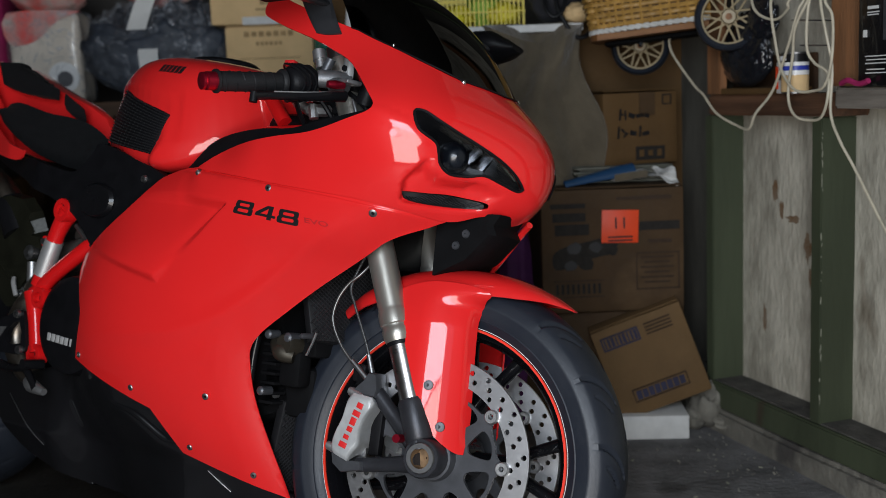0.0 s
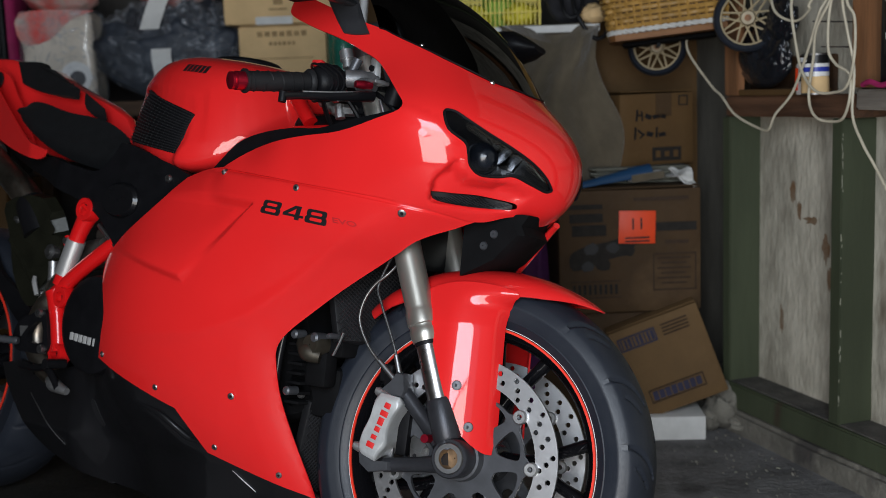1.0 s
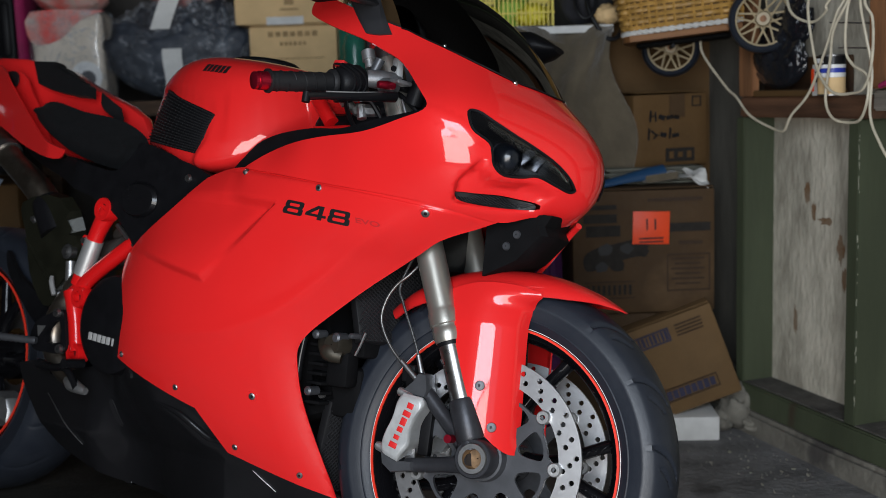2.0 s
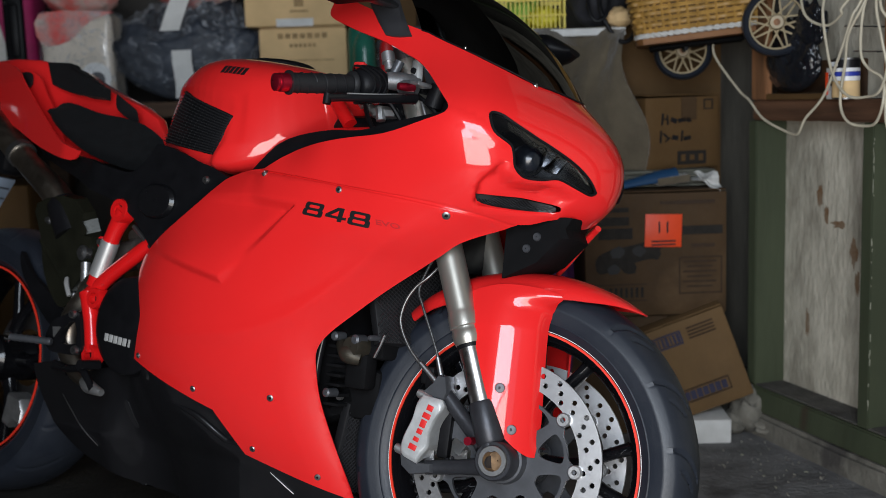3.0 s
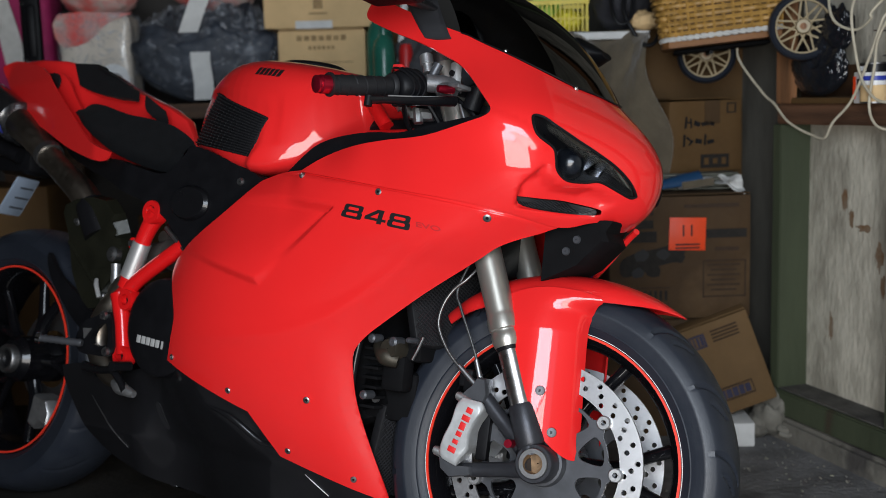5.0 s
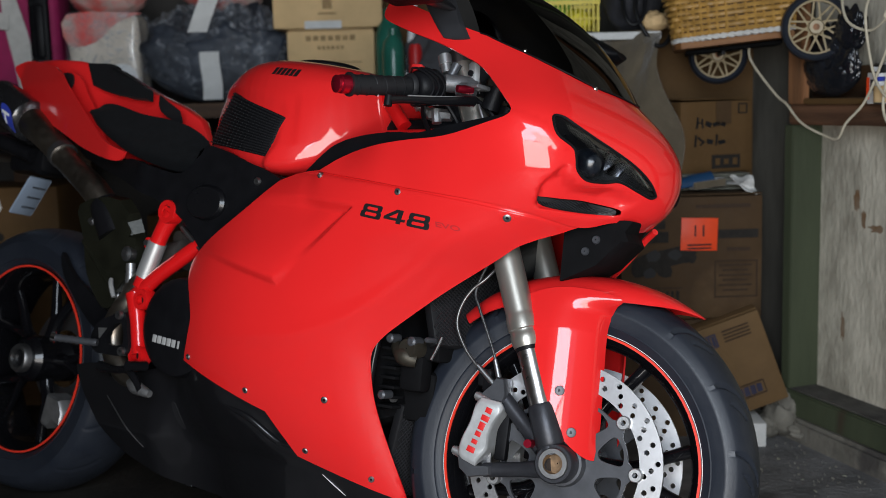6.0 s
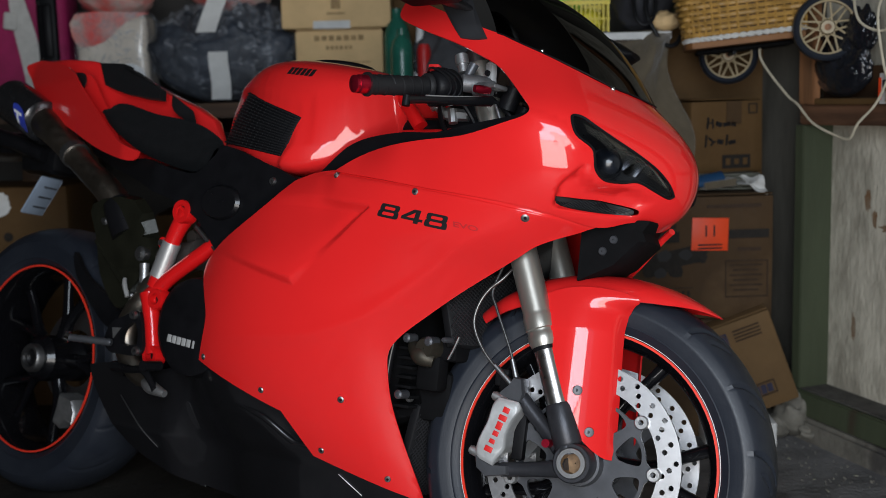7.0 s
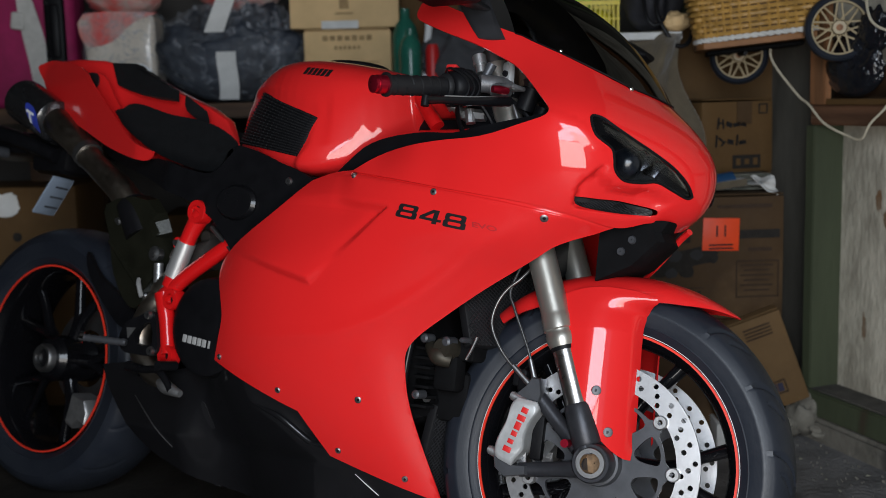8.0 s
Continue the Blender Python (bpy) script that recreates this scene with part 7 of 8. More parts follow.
# ---- frame ----
for s in (-1, 1):
    fr = part("trellis_frame", join(tube([(-0.395, s * 0.125, 0.915), (-0.337, s * 0.128, 0.85)], 0.0135, 14, smooth=False), tube([(-0.37, s * 0.13, 0.832), (-0.26, s * 0.122, 0.836), (-0.17, s * 0.11, 0.846)], 0.0125, 14)), FRAME_RED, BIKE, "red steel trellis frame tubes")
    part("frame_tube", tube([(-0.845, s * 0.185, 0.669), (-0.872, s * 0.188, 0.622), (-0.912, s * 0.19, 0.515)], [0.021, 0.0165, 0.0165], 16), FRAME_RED, fr)
    part("sleeve", rod((-0.8775, s * 0.189, 0.607), (-0.9040, s * 0.190, 0.536), 0.0190), BARE_ALU, fr, "bare aluminium sleeve")
    part("frame_tube", tube([(-0.935, s * 0.187, 0.488), (-0.86, s * 0.187, 0.545), (-0.76, s * 0.180, 0.612)], [0.017, 0.0155, 0.0155], 16), FRAME_RED, fr)
    part("frame_tube", tube([(-0.925, s * 0.19, 0.50), (-0.905, s * 0.192, 0.44), (-0.891, s * 0.192, 0.381)], [0.020, 0.0155, 0.0155], 16), FRAME_RED, fr)
    part("frame_tube", tube([(-0.90, s * 0.186, 0.505), (-0.872, s * 0.186, 0.47), (-0.868, s * 0.186, 0.44)], 0.010, 12), FRAME_RED, fr)
    for x, z, r in ((-0.845, 0.669, 0.024), (-0.892, 0.490, 0.021), (-0.888, 0.378, 0.021)):
        part("frame_eye", lathe([(r * 0.55, -0.014), (r * 0.95, -0.014), (r, -0.010), (r, 0.012), (r * 0.55, 0.012)], 24, closed=True, m=Matrix.Translation((x, s * 0.192, z))), FRAME_RED, fr)
        part("eye_plug", lathe([(0.0005, -0.010 if z > 0.6 else 0.0), (r * 0.54, -0.010 if z > 0.6 else 0.0)], 20, m=Matrix.Translation((x, s * 0.192, z))), FRAME_RED if z > 0.6 else DARK_METAL, fr)
    part("stay", join(rod((-0.825, s * 0.17, 0.650), (-0.765, s * 0.165, 0.606), 0.007), rod((-0.815, s * 0.175, 0.638), (-0.775, s * 0.17, 0.613), 0.010)), BLACK_GLOSS, fr)
    part("lug", rod((-0.895, s * 0.175, 0.604), (-0.895, s * 0.199, 0.604), 0.012), FRAME_RED, fr)
    part("bolt", rod((-0.895, s * 0.199, 0.604), (-0.895, s * 0.205, 0.604), 0.007, seg=6), STEEL, fr)
    part("brace", rod((-0.812, s * 0.19, 0.640), (-0.748, s * 0.19, 0.596), 0.0045), STEEL, fr, "bare steel brace rod")
    part("brace", rod((-0.800, s * 0.19, 0.652), (-0.748, s * 0.19, 0.614), 0.0060), BLACK_GLOSS, fr, "black brace rod")
    part("lug", rod((-0.79, s * 0.15, 0.612), (-0.765, s * 0.16, 0.60), 0.02), FRAME_RED, fr)
part("shock", join(rod((-0.985, -0.10, 0.570), (-0.885, -0.10, 0.590), 0.033), rod((-0.92, -0.10, 0.625), (-0.92, -0.055, 0.625), 0.014)), TAUPE, BIKE, "grey shock absorber body")
part("clutch_cover", join(lathe([(0.001, -0.012), (0.080, -0.012), (0.094, -0.004), (0.098, 0.012), (0.098, 0.06)], 56, m=Matrix.Translation((-0.775, -0.205, 0.445))), slab(-0.83, -0.70, -0.21, -0.15, 0.36, 0.52, 0.03)), BLACK, BIKE, "satin black round clutch cover")
for k in range(6):
    x, z = -0.822 + k * 0.0135, 0.4185 - k * 0.0012
    part("brand_mark", box(bmesh.new(), (0.0105 if k != 5 else 0.005, 0.002, 0.015), pose(x, -0.2185, z, 0, 4, 0), 0.0008), SILVER_INK, BIKE, "silver brand letter as a plain bar")

# footrest hanger, pedal
bm = sheet(curve2([(-1.003, 0.434), (-0.965, 0.450), (-0.939, 0.462), (-0.919, 0.455), (-0.910, 0.42), (-0.902, 0.386), (-0.923, 0.373), (-0.965, 0.372), (-1.003, 0.374), (-1.021, 0.397)], 3), lambda u, v: Vector((u, -0.212, v)), 0.01, holes=[curve2([(-0.965, 0.422), (-0.932, 0.440), (-0.921, 0.396), (-0.970, 0.394)], 2)])
hanger = part("footrest_hanger", bm, BLACK, BIKE, "black pierced footrest hanger", solid=0.012)
part("plate", sheet([(-0.998, 0.423), (-0.972, 0.425), (-0.992, 0.402)], lambda u, v: Vector((u, -0.214, v)), 0.01), ALU, hanger, "small bright three-cornered plate", solid=0.002)
for x, z in ((-0.936, 0.454), (-0.918, 0.383)):
    part("bolt", lathe([(0.0035, -0.004), (0.008, -0.004), (0.009, 0), (0.009, 0.01)], 16, m=Matrix.Translation((x, -0.216, z))), STEEL, hanger)
bm = bmesh.new()
n = 15
pts = [Vector((-0.985, -0.222, 0.393)).lerp(Vector((-1.068, -0.262, 0.394)), k / n) for k in range(n + 1)]
bm = tube(pts, [0.0085 if k % 2 else 0.0068 for k in range(n + 1)], 14, smooth=False)
part("footrest", bm, GUNMETAL, hanger, "knurled dark aluminium footrest")
part("footrest_end", tube([pts[-1], pts[-1] + Vector((-0.006, -0.006, 0.001))], [0.0125, 0.010], 16, smooth=False), CHROME, hanger)
part("brake_pedal", join(tube([(-0.995, -0.20, 0.345), (-0.93, -0.215, 0.345), (-0.875, -0.225, 0.348), (-0.83, -0.232, 0.315)], [0.011, 0.008, 0.008, 0.007], 10), rod((-0.86, -0.20, 0.36), (-0.86, -0.245, 0.36), 0.010)), BLACK_GLOSS, BIKE, "black brake pedal")
part("pedal_tip", tube([(-0.880, -0.215, 0.325), (-0.85, -0.225, 0.319), (-0.810, -0.225, 0.311)], [0.009, 0.014, 0.007], 10), ALU, BIKE, "bare aluminium toe piece")
part("exhaust_header", tube([(-0.93, -0.14, 0.315), (-0.980, -0.150, 0.338), (-1.016, -0.155, 0.385), (-1.016, -0.155, 0.43), (-0.985, -0.15, 0.482), (-0.95, -0.12, 0.53)], 0.026, 18), PIPE, BIKE, "bare metal exhaust header")
part("exhaust_header", tube([(-0.985, -0.150, 0.500), (-0.97, -0.150, 0.517), (-0.955, -0.148, 0.530)], 0.021, 14), PIPE, BIKE, "bare metal exhaust link")
shield = part("heat_shield", put(sheet(curve2([(-1.176, 0.685), (-1.041, 0.698), (-0.997, 0.590), (-1.015, 0.487), (-1.056, 0.455), (-1.137, 0.525), (-1.168, 0.615)], 3), lambda u, v: Vector((u, -0.135 + 0.5 * max(0, u + 1.03) ** 1.5 + 0.02 * math.sin((v - 0.45) * 12), v)), 0.015), Matrix()), SHIELD, BIKE, "dark olive heat shield", solid=0.03)
for x, z, r in ((-1.015, 0.580, 0.016), (-1.139, 0.645, 0.010), (-1.03, 0.49, 0.008)):
    part("shield_bolt", lathe([(0.0005, -0.012), (r * 0.5, -0.012), (r * 0.55, -0.008), (r, -0.005), (r, 0.01)], 20, m=Matrix.Translation((x, -0.145, z))), STEEL, shield, "domed steel bolt")
part("clip", tube([(-1.035, -0.165, 0.525), (-1.030, -0.168, 0.512), (-1.017, -0.168, 0.487)], [0.004, 0.0055, 0.005], 8), BARE_ALU, shield, "bright bent clip")
part("fold", tube([(-1.17, -0.14, 0.60), (-1.10, -0.145, 0.545), (-1.04, -0.15, 0.50)], 0.006, 8), SHIELD, shield)
part("hugger", sheet(curve2([(-1.27, 0.572), (-1.218, 0.520), (-1.095, 0.455), (-1.118, 0.413), (-1.175, 0.443), (-1.255, 0.52)], 3), lambda u, v: Vector((u, -0.118, v)), 0.015), BLACK, BIKE, "black wheel hugger", solid=0.012)
part("linkage", join(rod((-0.975, -0.16, 0.47), (-0.945, -0.165, 0.56), 0.006), rod((-0.98, -0.16, 0.52), (-0.985, -0.16, 0.56), 0.010)), ALU, BIKE)
part("swingarm", join(tube([(-0.93, 0.08, 0.40), (-1.10, 0.12, 0.38), (-1.30, 0.13, 0.34), (-1.431, 0.12, 0.315)], [0.06, 0.055, 0.05, 0.06], 16), rod((-0.93, -0.16, 0.41), (-0.93, 0.16, 0.41), 0.035)), DARK_METAL, BIKE, "dark single-sided swingarm")

# ---- rear wheel and exhaust ----
rear_wheel = wheel("rear_wheel", REAR, 0.198, 0.072, -0.012, 5, 0.055, 0.07, "glossy black cast rear wheel")
part("tyre", put(tyre_mesh(0.315, 0.090, 0.221, grooves=14, turn=-1, deep=0.3), REAR), RUBBER, rear_wheel, "wide black road tyre")
part("red_stripe", put(ring(0.2165, 0.2205, -0.0790, -0.0760), REAR), RED_LINE, rear_wheel, "red rim tape")
part("hub_nut", put(lathe([(0.024, -0.088), (0.030, -0.088), (0.034, -0.082), (0.034, -0.05), (0.024, -0.05)], 40, closed=True), REAR), STEEL, rear_wheel, "bright ring of the hub nut")
part("hub_nut", put(lathe([(0.001, -0.078), (0.020, -0.078), (0.024, -0.070)], 32), REAR), BLACK_GLOSS, rear_wheel, "dark hub plug")
part("rear_caliper", put(join(slab(0.09, 0.16, 0.02, 0.08, -0.10, 0.0, 0.012), slab(0.05, 0.14, 0.0, 0.06, -0.14, -0.09, 0.01)), REAR), ALU, BIKE, "grey rear brake caliper seen through the wheel")
part("brake_bracket", prism([(-0.03, 0.03), (0.02, 0.02), (0.035, -0.01), (0.03, -0.04), (0.0, -0.03), (-0.02, -0.05), (-0.045, -0.04), (-0.035, 0.0)], ((-0.075, 0.85), (-0.068, 1.0), (-0.02, 1.0)), (0, 0)), ALU, BIKE, "grey rear brake bracket").matrix_local = Matrix.Translation((-1.295, 0, 0.215))
part("rear_disc", put(ring(0.07, 0.12, 0.045, 0.05), REAR), STEEL, rear_wheel)
part("stand", join(rod((-0.80, 0.16, 0.25), (-0.72, 0.32, 0.085), 0.012), rod((-0.74, 0.325, 0.082), (-0.69, 0.33, 0.078), 0.014)), BLACK, BIKE, "black side stand")
for s in (-1, 1):
    a, b = Vector((-1.425, s * 0.125, 0.868)), Vector((-1.57, s * 0.118, 0.925))
    can = part("silencer", tube([a, a.lerp(b, 0.06), a.lerp(b, 0.94), b, b + (b - a) * 0.03], [0.036, 0.050, 0.053, 0.052, 0.036], 28, smooth=False), CARBON, BIKE, "dark carbon silencer under the tail")
    part("outlet", tube([b + (b - a) * 0.02, b + (b - a) * 0.12], [0.030, 0.028], 20, smooth=False), PIPE, can)
    part("exhaust_pipe", tube([a + (b - a) * 0.03, (-1.355, s * 0.128, 0.832), (-1.265, s * 0.13, 0.772), (-1.165, s * 0.13, 0.713), (-1.10, s * 0.12, 0.650)], [0.036, 0.033, 0.027, 0.031, 0.031], 20), PIPE, can, "bare titanium exhaust pipe")
    part("clamp", tube([(-1.305, s * 0.128, 0.799), (-1.290, s * 0.129, 0.789)], 0.033, 20, smooth=False), STEEL, can)
    part("pipe_shield", tube([(-1.125, s * 0.130, 0.685), (-1.11, s * 0.13, 0.665), (-1.085, s * 0.125, 0.62)], [0.034, 0.037, 0.037], 20), BLACK_GLOSS, can, "black pipe shield")
    d = (b - a).normalized()
    up = Vector((0, -0.75 * -s, 0.2)).normalized()
    bm = sheet(curve2([(-0.028, -0.030), (-0.006, -0.022), (0.014, -0.008), (0.026, 0.022), (0.010, 0.030), (-0.020, 0.022), (-0.030, 0.0)], 3), lambda u, v: a.lerp(b, 0.22) + d * (u + v * 0.2) + Vector((0, s * 0.0530 * math.cos(v / 0.06 - 0.15), 0.0530 * math.sin(v / 0.06 - 0.15))), 0.008)
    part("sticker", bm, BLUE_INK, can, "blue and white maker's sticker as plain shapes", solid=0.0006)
    for k, (u, v, w, h) in enumerate(((0.0, 0.010, 0.034, 0.007), (0.002, -0.004, 0.008, 0.024))):
        bm = sheet([(u - w / 2, v - h / 2), (u + w / 2, v - h / 2), (u + w / 2, v + h / 2), (u - w / 2, v + h / 2)], lambda p, q: a.lerp(b, 0.22) + d * (p + q * 0.2) + Vector((0, s * 0.0545 * math.cos(q / 0.06 - 0.15), 0.0545 * math.sin(q / 0.06 - 0.15))), 0.008)
        part("sticker_bar", bm, WHITE_PAINT, can, solid=0.0006)
bm = join(slab(-1.86, -1.52, -0.07, 0.07, 0.80, 0.86, 0.02), slab(-1.62, -1.48, -0.05, 0.05, 0.76, 0.86, 0.02), tube([(-1.50, -0.06, 0.80), (-1.60, -0.08, 0.83), (-1.75, -0.09, 0.86)], 0.02, 10))
hang = part("plate_hanger", bm, BLACK, BIKE, "black plate hanger behind the seat")
part("plate", box(bmesh.new(), (0.005, 0.085, 0.105), pose(-1.55, -0.02, 0.705, 0, 28, 18), 0.004), mat("pale_blue_plate", (0.24, 0.29, 0.36), 0.35, var=0.1), hang, "pale label plate with plain bars")
for k in range(3):
    part("plate_bar", box(bmesh.new(), (0.002, 0.05, 0.004), pose(-1.55, -0.02, 0.705, 0, 28, 18) @ pose(0.0035, 0.01, -0.03 + k * 0.028)), GUNMETAL, hang)
part("indicator", join(tube([(-1.66, -0.09, 0.80), (-1.66, -0.15, 0.80)], 0.014, 12, smooth=False), rod((-1.66, -0.15, 0.80), (-1.66, -0.19, 0.80), 0.022, 0.014)), GUNMETAL, hang)

# ---- handlebar and mirrors ----
for s in (-1, 1):
    e, i = Vector((-0.371, s * 0.335, 0.555)), Vector((-0.240, s * 0.103, 0.618))
    at = lambda t: e.lerp(i, t)
    bar = part("handlebar", put(tube([at(0.05), at(1.0)], 0.011, 16, smooth=False), AXLE), BLACK, BIKE, "black clip-on handlebar")
    n = 60
    pts = [at(0.075 + 0.43 * k / n) for k in range(n + 1)]
    bm = tube(pts, [0.0200 if k < 3 else 0.0165 for k in range(n + 1)], 24, smooth=False)
    ax = (i - e).normalized()
    u = ax.orthogonal().normalized()
    w = ax.cross(u)
    for k in range(5):
        tube([at(0.12 + 0.075 * k + 0.05 * t) + (u * math.cos(6.0 * t + k) + w * math.sin(6.0 * t + k)) * 0.0164 for t in np.linspace(0, 1, 14)], 0.0016, 5, bm, smooth=False)
    part("grip", put(bm, AXLE), GRIP, bar, "black rubber grip")
    part("bar_end", put(tube([at(-0.02), at(-0.012), at(0.005), at(0.012), at(0.02), at(0.075)], [0.010, 0.0145, 0.0145, 0.0125, 0.0155, 0.0155], 20, smooth=False), AXLE), RED_ANOD, bar, "red anodised bar end")
    part("grip_flange", put(tube([at(0.50), at(0.515), at(0.53), at(0.545)], [0.020, 0.023, 0.023, 0.018], 24, smooth=False), AXLE), GRIP, bar)
    bm = tube([at(0.545), at(0.56), at(0.60), at(0.70), at(0.74)], [0.021, 0.0265, 0.0305, 0.0315, 0.024], 24, smooth=False)
    tube([at(0.57) + Vector((0, 0, 0.016)), at(0.66) + Vector((0.01, 0, -0.024))], [0.012, 0.014], 10, bm, smooth=False)
    part("switch_housing", put(bm, AXLE), BLACK, bar, "black throttle housing")
    part("kill_switch", put(box(bmesh.new(), (0.02, 0.016, 0.012), Matrix.Translation(at(0.60) + Vector((-0.01, 0, 0.033))), 0.003), AXLE), RED_INK, bar, "red switch")
    lever = [Vector((-0.200, s * 0.175, 0.575)), Vector((-0.215, s * 0.205, 0.567)), Vector((-0.245, s * 0.240, 0.557)), Vector((-0.275, s * 0.275, 0.548)), Vector((-0.293, s * 0.300, 0.540))]
    part("brake_lever", put(tube(lever, [0.0105, 0.0095, 0.0082, 0.0072, 0.008], 12, flat=0.75), AXLE), BLACK_GLOSS, bar, "black brake lever")
    part("lever_rail", put(tube([p + Vector((0.004, -0.003, 0.006)) for p in lever[:4]], 0.0016, 6), AXLE), ALU, bar)
    part("lever_end", put(rod(lever[-1] + Vector((0, 0, -0.010)), lever[-1] + Vector((0, 0, 0.007)), 0.0068), AXLE), BLACK, bar)
    part("lever_adjuster", put(tube([(-0.222, s * 0.200, 0.590), (-0.213, s * 0.188, 0.592), (-0.205, s * 0.175, 0.594)], [0.006, 0.0075, 0.006], 10), AXLE), RED_ANOD, bar, "red lever adjuster")
    bm = tube([(-0.258, s * 0.178, 0.606), (-0.236, s * 0.160, 0.609), (-0.215, s * 0.140, 0.612)], [0.015, 0.0165, 0.012], 18)
    tube([(-0.236, s * 0.165, 0.600), (-0.205, s * 0.165, 0.596)], [0.014, 0.011], 12, bm, smooth=False)
    part("master_cylinder", put(bm, AXLE), CAST_GREY, bar, "cast silver brake master cylinder")
    part("lever_bracket", put(box(bmesh.new(), (0.05, 0.03, 0.008), Matrix.Translation((-0.205, s * 0.165, 0.603)) @ pose(0, 0, 0, 0, 8, 30 * s), 0.003), AXLE), CAST_GREY, bar, "bright lever bracket")
    part("banjo", put(rod((-0.254, s * 0.165, 0.620), (-0.244, s * 0.165, 0.644), 0.0085), AXLE), GUNMETAL, bar)
    part("clamp_plate", put(join(box(bmesh.new(), (0.022, 0.012, 0.044), Matrix.Translation((-0.221, s * 0.142, 0.634)) @ pose(0, 0, 0, 0, -8, 35 * s), 0.003)), AXLE), CALIPER, bar, "bright clamp plate")
    part("clamp_hole", put(rod((-0.224, s * 0.154, 0.632), (-0.220, s * 0.140, 0.632), 0.005), AXLE), BLACK, bar)
    part("reservoir_cap", put(join(rod((-0.262, s * 0.165, 0.628), (-0.266, s * 0.165, 0.642), 0.0085), rod((-0.266, s * 0.165, 0.642), (-0.2665, s * 0.165, 0.6435), 0.0125, seg=20), rod((-0.2665, s * 0.165, 0.6435), (-0.271, s * 0.165, 0.658), 0.0118, seg=20), rod((-0.271, s * 0.165, 0.658), (-0.2715, s * 0.165, 0.6595), 0.0105, seg=20)), AXLE), ALU, bar, "ribbed metal cap")
    part("fork_cap", put(join(rod(LEG(0.655, s * 0.103), LEG(0.685, s * 0.103), 0.022), rod(LEG(0.68, s * 0.103), LEG(0.70, s * 0.103), 0.013, seg=6)), AXLE), STEEL, BIKE, "steel fork cap")
    part("fluid_pot", put(join(rod((-0.190, s * 0.125, 0.575), (-0.178, s * 0.13, 0.612), 0.017), rod((-0.165, s * 0.12, 0.55), (-0.155, s * 0.125, 0.58), 0.014)), AXLE), BLACK, bar)
    part("hose_fitting", put(tube([(-0.206, s * 0.14, 0.580), (-0.199, s * 0.14, 0.566), (-0.190, s * 0.14, 0.546)], [0.002, 0.0032, 0.0026], 10), AXLE), ALU, bar, "bright hose fitting")
    part("cable_fitting", put(join(rod((-0.338, s * 0.13, 0.590), (-0.302, s * 0.12, 0.562), 0.0085), rod((-0.328, s * 0.13, 0.588), (-0.320, s * 0.125, 0.576), 0.014, seg=10)), AXLE), ALU, bar, "cast cable fitting")
    part("cable_fitting", put(join(rod((-0.304, s * 0.12, 0.566), (-0.262, s * 0.12, 0.564), 0.0125, 0.010, seg=6), rod((-0.292, s * 0.128, 0.572), (-0.286, s * 0.128, 0.548), 0.009, seg=8)), AXLE), ALU, bar, "cast cable fitting")
    for f in (0.585, 0.625, 0.665):
        part("housing_rib", put(tube([at(f) + (u * math.cos(a) + w * math.sin(a)) * 0.0318 + ax * 0.010 * math.sin(a * 2) for a in (2 * math.pi * k / 28 for k in range(29))], 0.0022, 6, smooth=False), AXLE), BLACK_GLOSS, bar)
    part("top_clamp", put(slab(-0.29, -0.21, min(0, s * 0.13), max(0, s * 0.13), 0.600, 0.622, 0.006), AXLE), BLACK_GLOSS, BIKE)
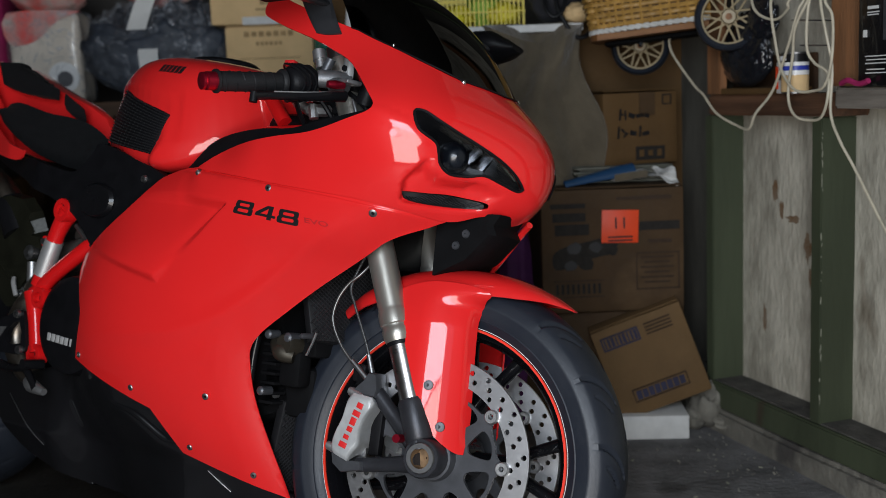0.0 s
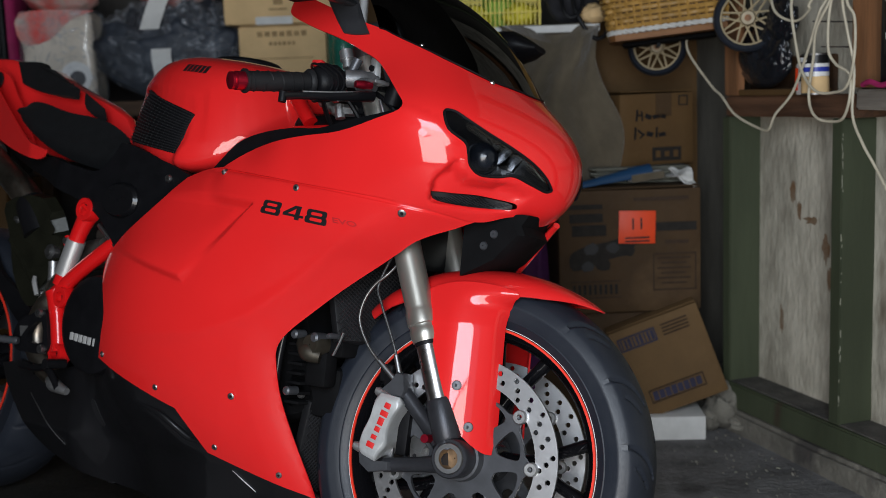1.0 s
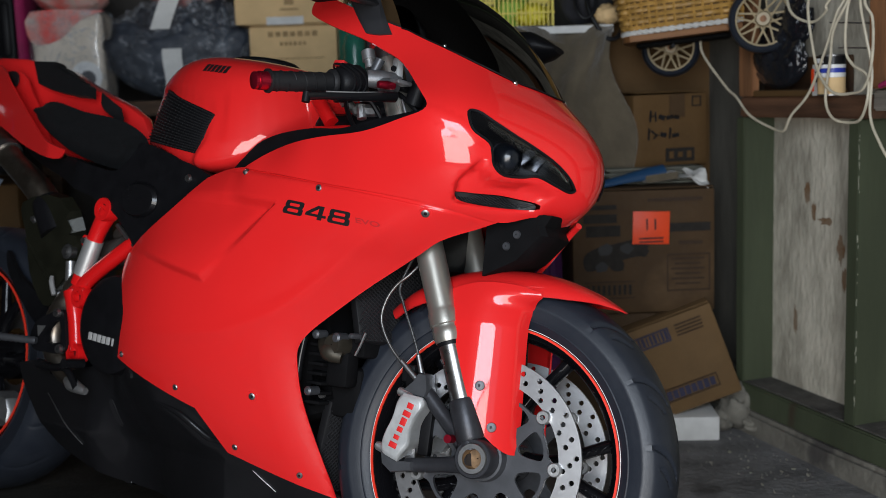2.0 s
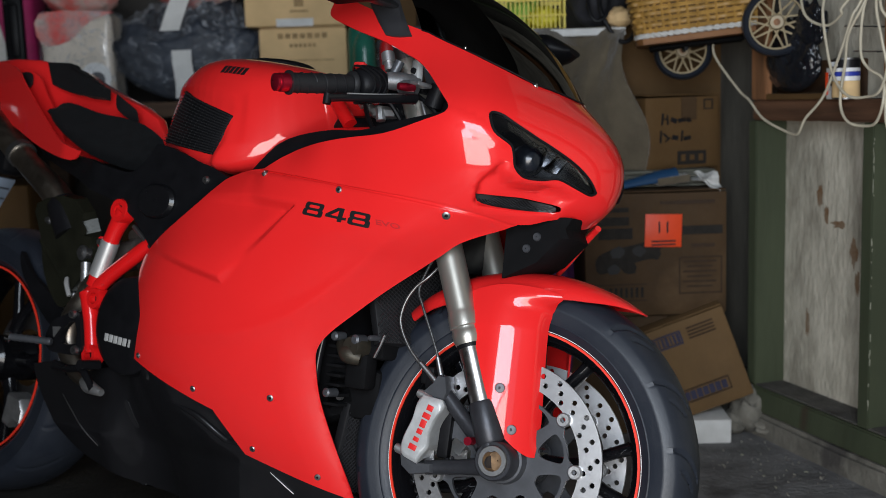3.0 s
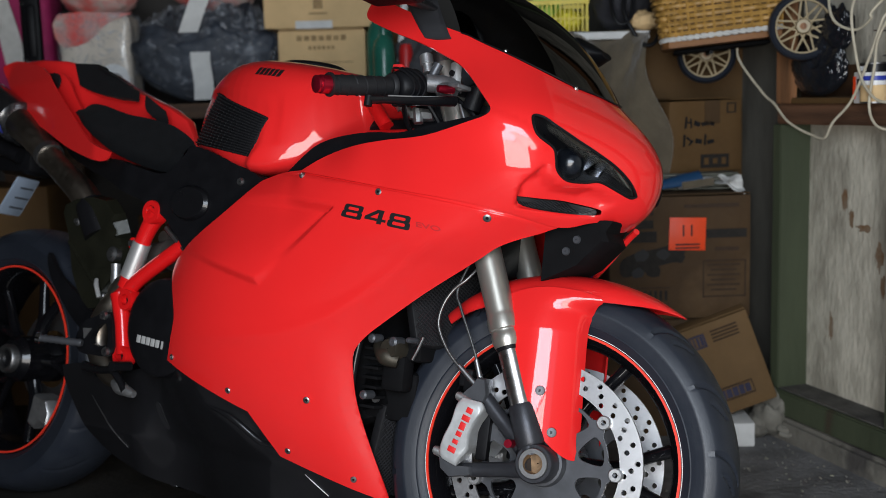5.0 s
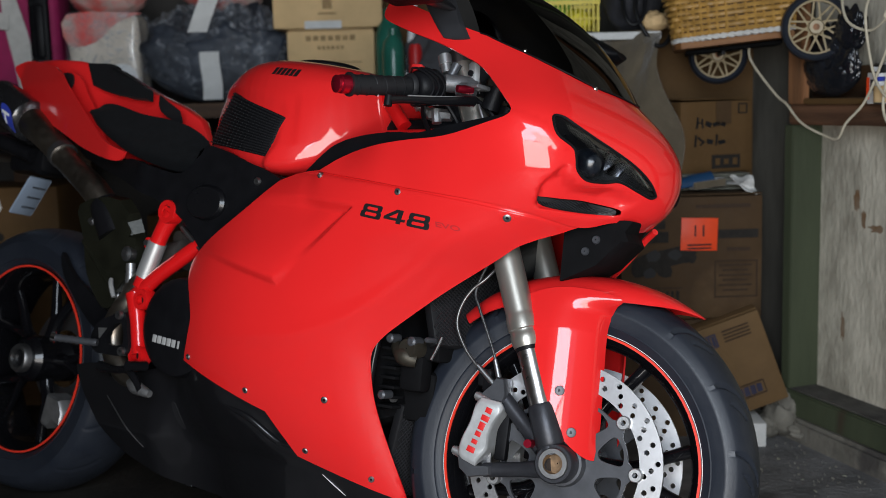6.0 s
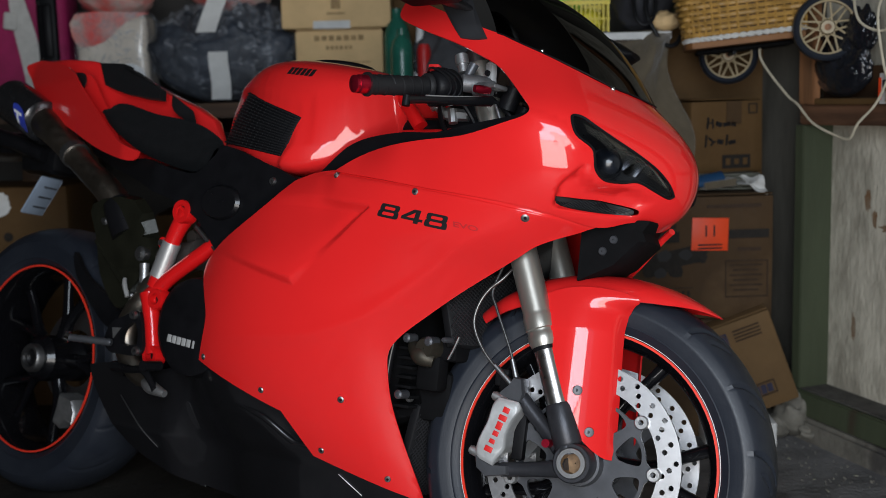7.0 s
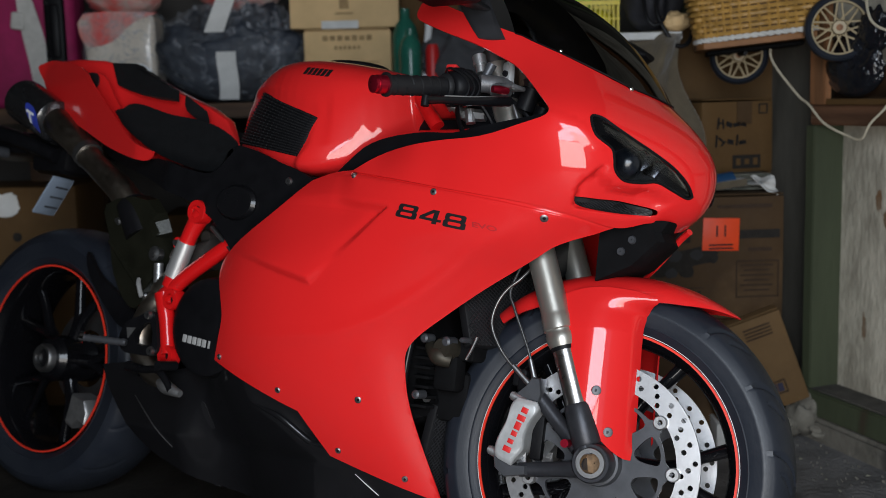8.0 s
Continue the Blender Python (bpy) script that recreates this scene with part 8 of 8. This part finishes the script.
    for line in ([at(0.9) + Vector((0.02, 0, -0.01)), (-0.18, s * 0.12, 0.56), (-0.17, s * 0.08, 0.50)], [at(0.7), (-0.24, s * 0.15, 0.55), (-0.22, s * 0.10, 0.48)], [at(0.55) + Vector((0.02, 0, -0.02)), (-0.30, s * 0.14, 0.54), (-0.26, s * 0.09, 0.47)]):
        part("cable", put(tube(line, 0.0045, 8), AXLE), BLACK, bar)
    if s > 0:
        rings = []
        for x, y0, y1, zc, h in ((-0.262, 0.31, 0.35, 1.088, 0.022), (-0.235, 0.285, 0.37, 1.088, 0.036), (-0.205, 0.28, 0.375, 1.088, 0.034), (-0.175, 0.285, 0.37, 1.085, 0.022), (-0.146, 0.31, 0.35, 1.083, 0.006)):
            rings.append(smooth_line([Vector((x, y0, zc - h * 0.4)), Vector((x, y0, zc + h * 0.6)), Vector((x, (y0 + y1) / 2, zc + h)), Vector((x, y1, zc + h * 0.6)), Vector((x, y1, zc - h * 0.5)), Vector((x, (y0 + y1) / 2, zc - h))], 3, closed=True))
        bm = loft(rings)
    else:
        bm = slab(-0.296, -0.185, -0.335, -0.245, 1.029, 1.090, 0.014, seg=3)
    mir = part("mirror", bm, BLACK, BIKE, "black angular rear-view mirror")
    foot = chart([(56.6, 0.994, 1), (63.2, 0.992), (70.6, 0.995, 1), (79.0, 1.027), (87.0, 1.056), (92.0, 1.072, 1), (69.1, 1.076, 1), (63.0, 1.038)], 3)
    part("mirror_foot", skin_sheet(NOSE, foot, 0.010, lambda d, z: 0.004 + 0.006 * ease(rim_gap((d * ARC, z), foot) / 0.008) * ease((z - 0.99) / 0.03), side=s), DARK_PLASTIC, mir, "flat dark grey mirror foot", solid=0.004)
    rings = []
    for t in (0, 0.3, 0.7, 1.0):
        q = NOSE.at(78, 1.062, 0.0, s).lerp(Vector((-0.245, s * 0.285, 1.045) if s < 0 else (-0.215, s * 0.30, 1.09)), t)
        rings.append([q + Vector((0.036 * math.cos(a), -s * 0.008 * math.sin(a), 0.010 * math.sin(a) - 0.012 * math.cos(a))) for a in (2 * math.pi * k / 20 for k in range(20))])
    part("mirror_stalk", loft(rings), DARK_PLASTIC, mir, "dark grey mirror stalk")
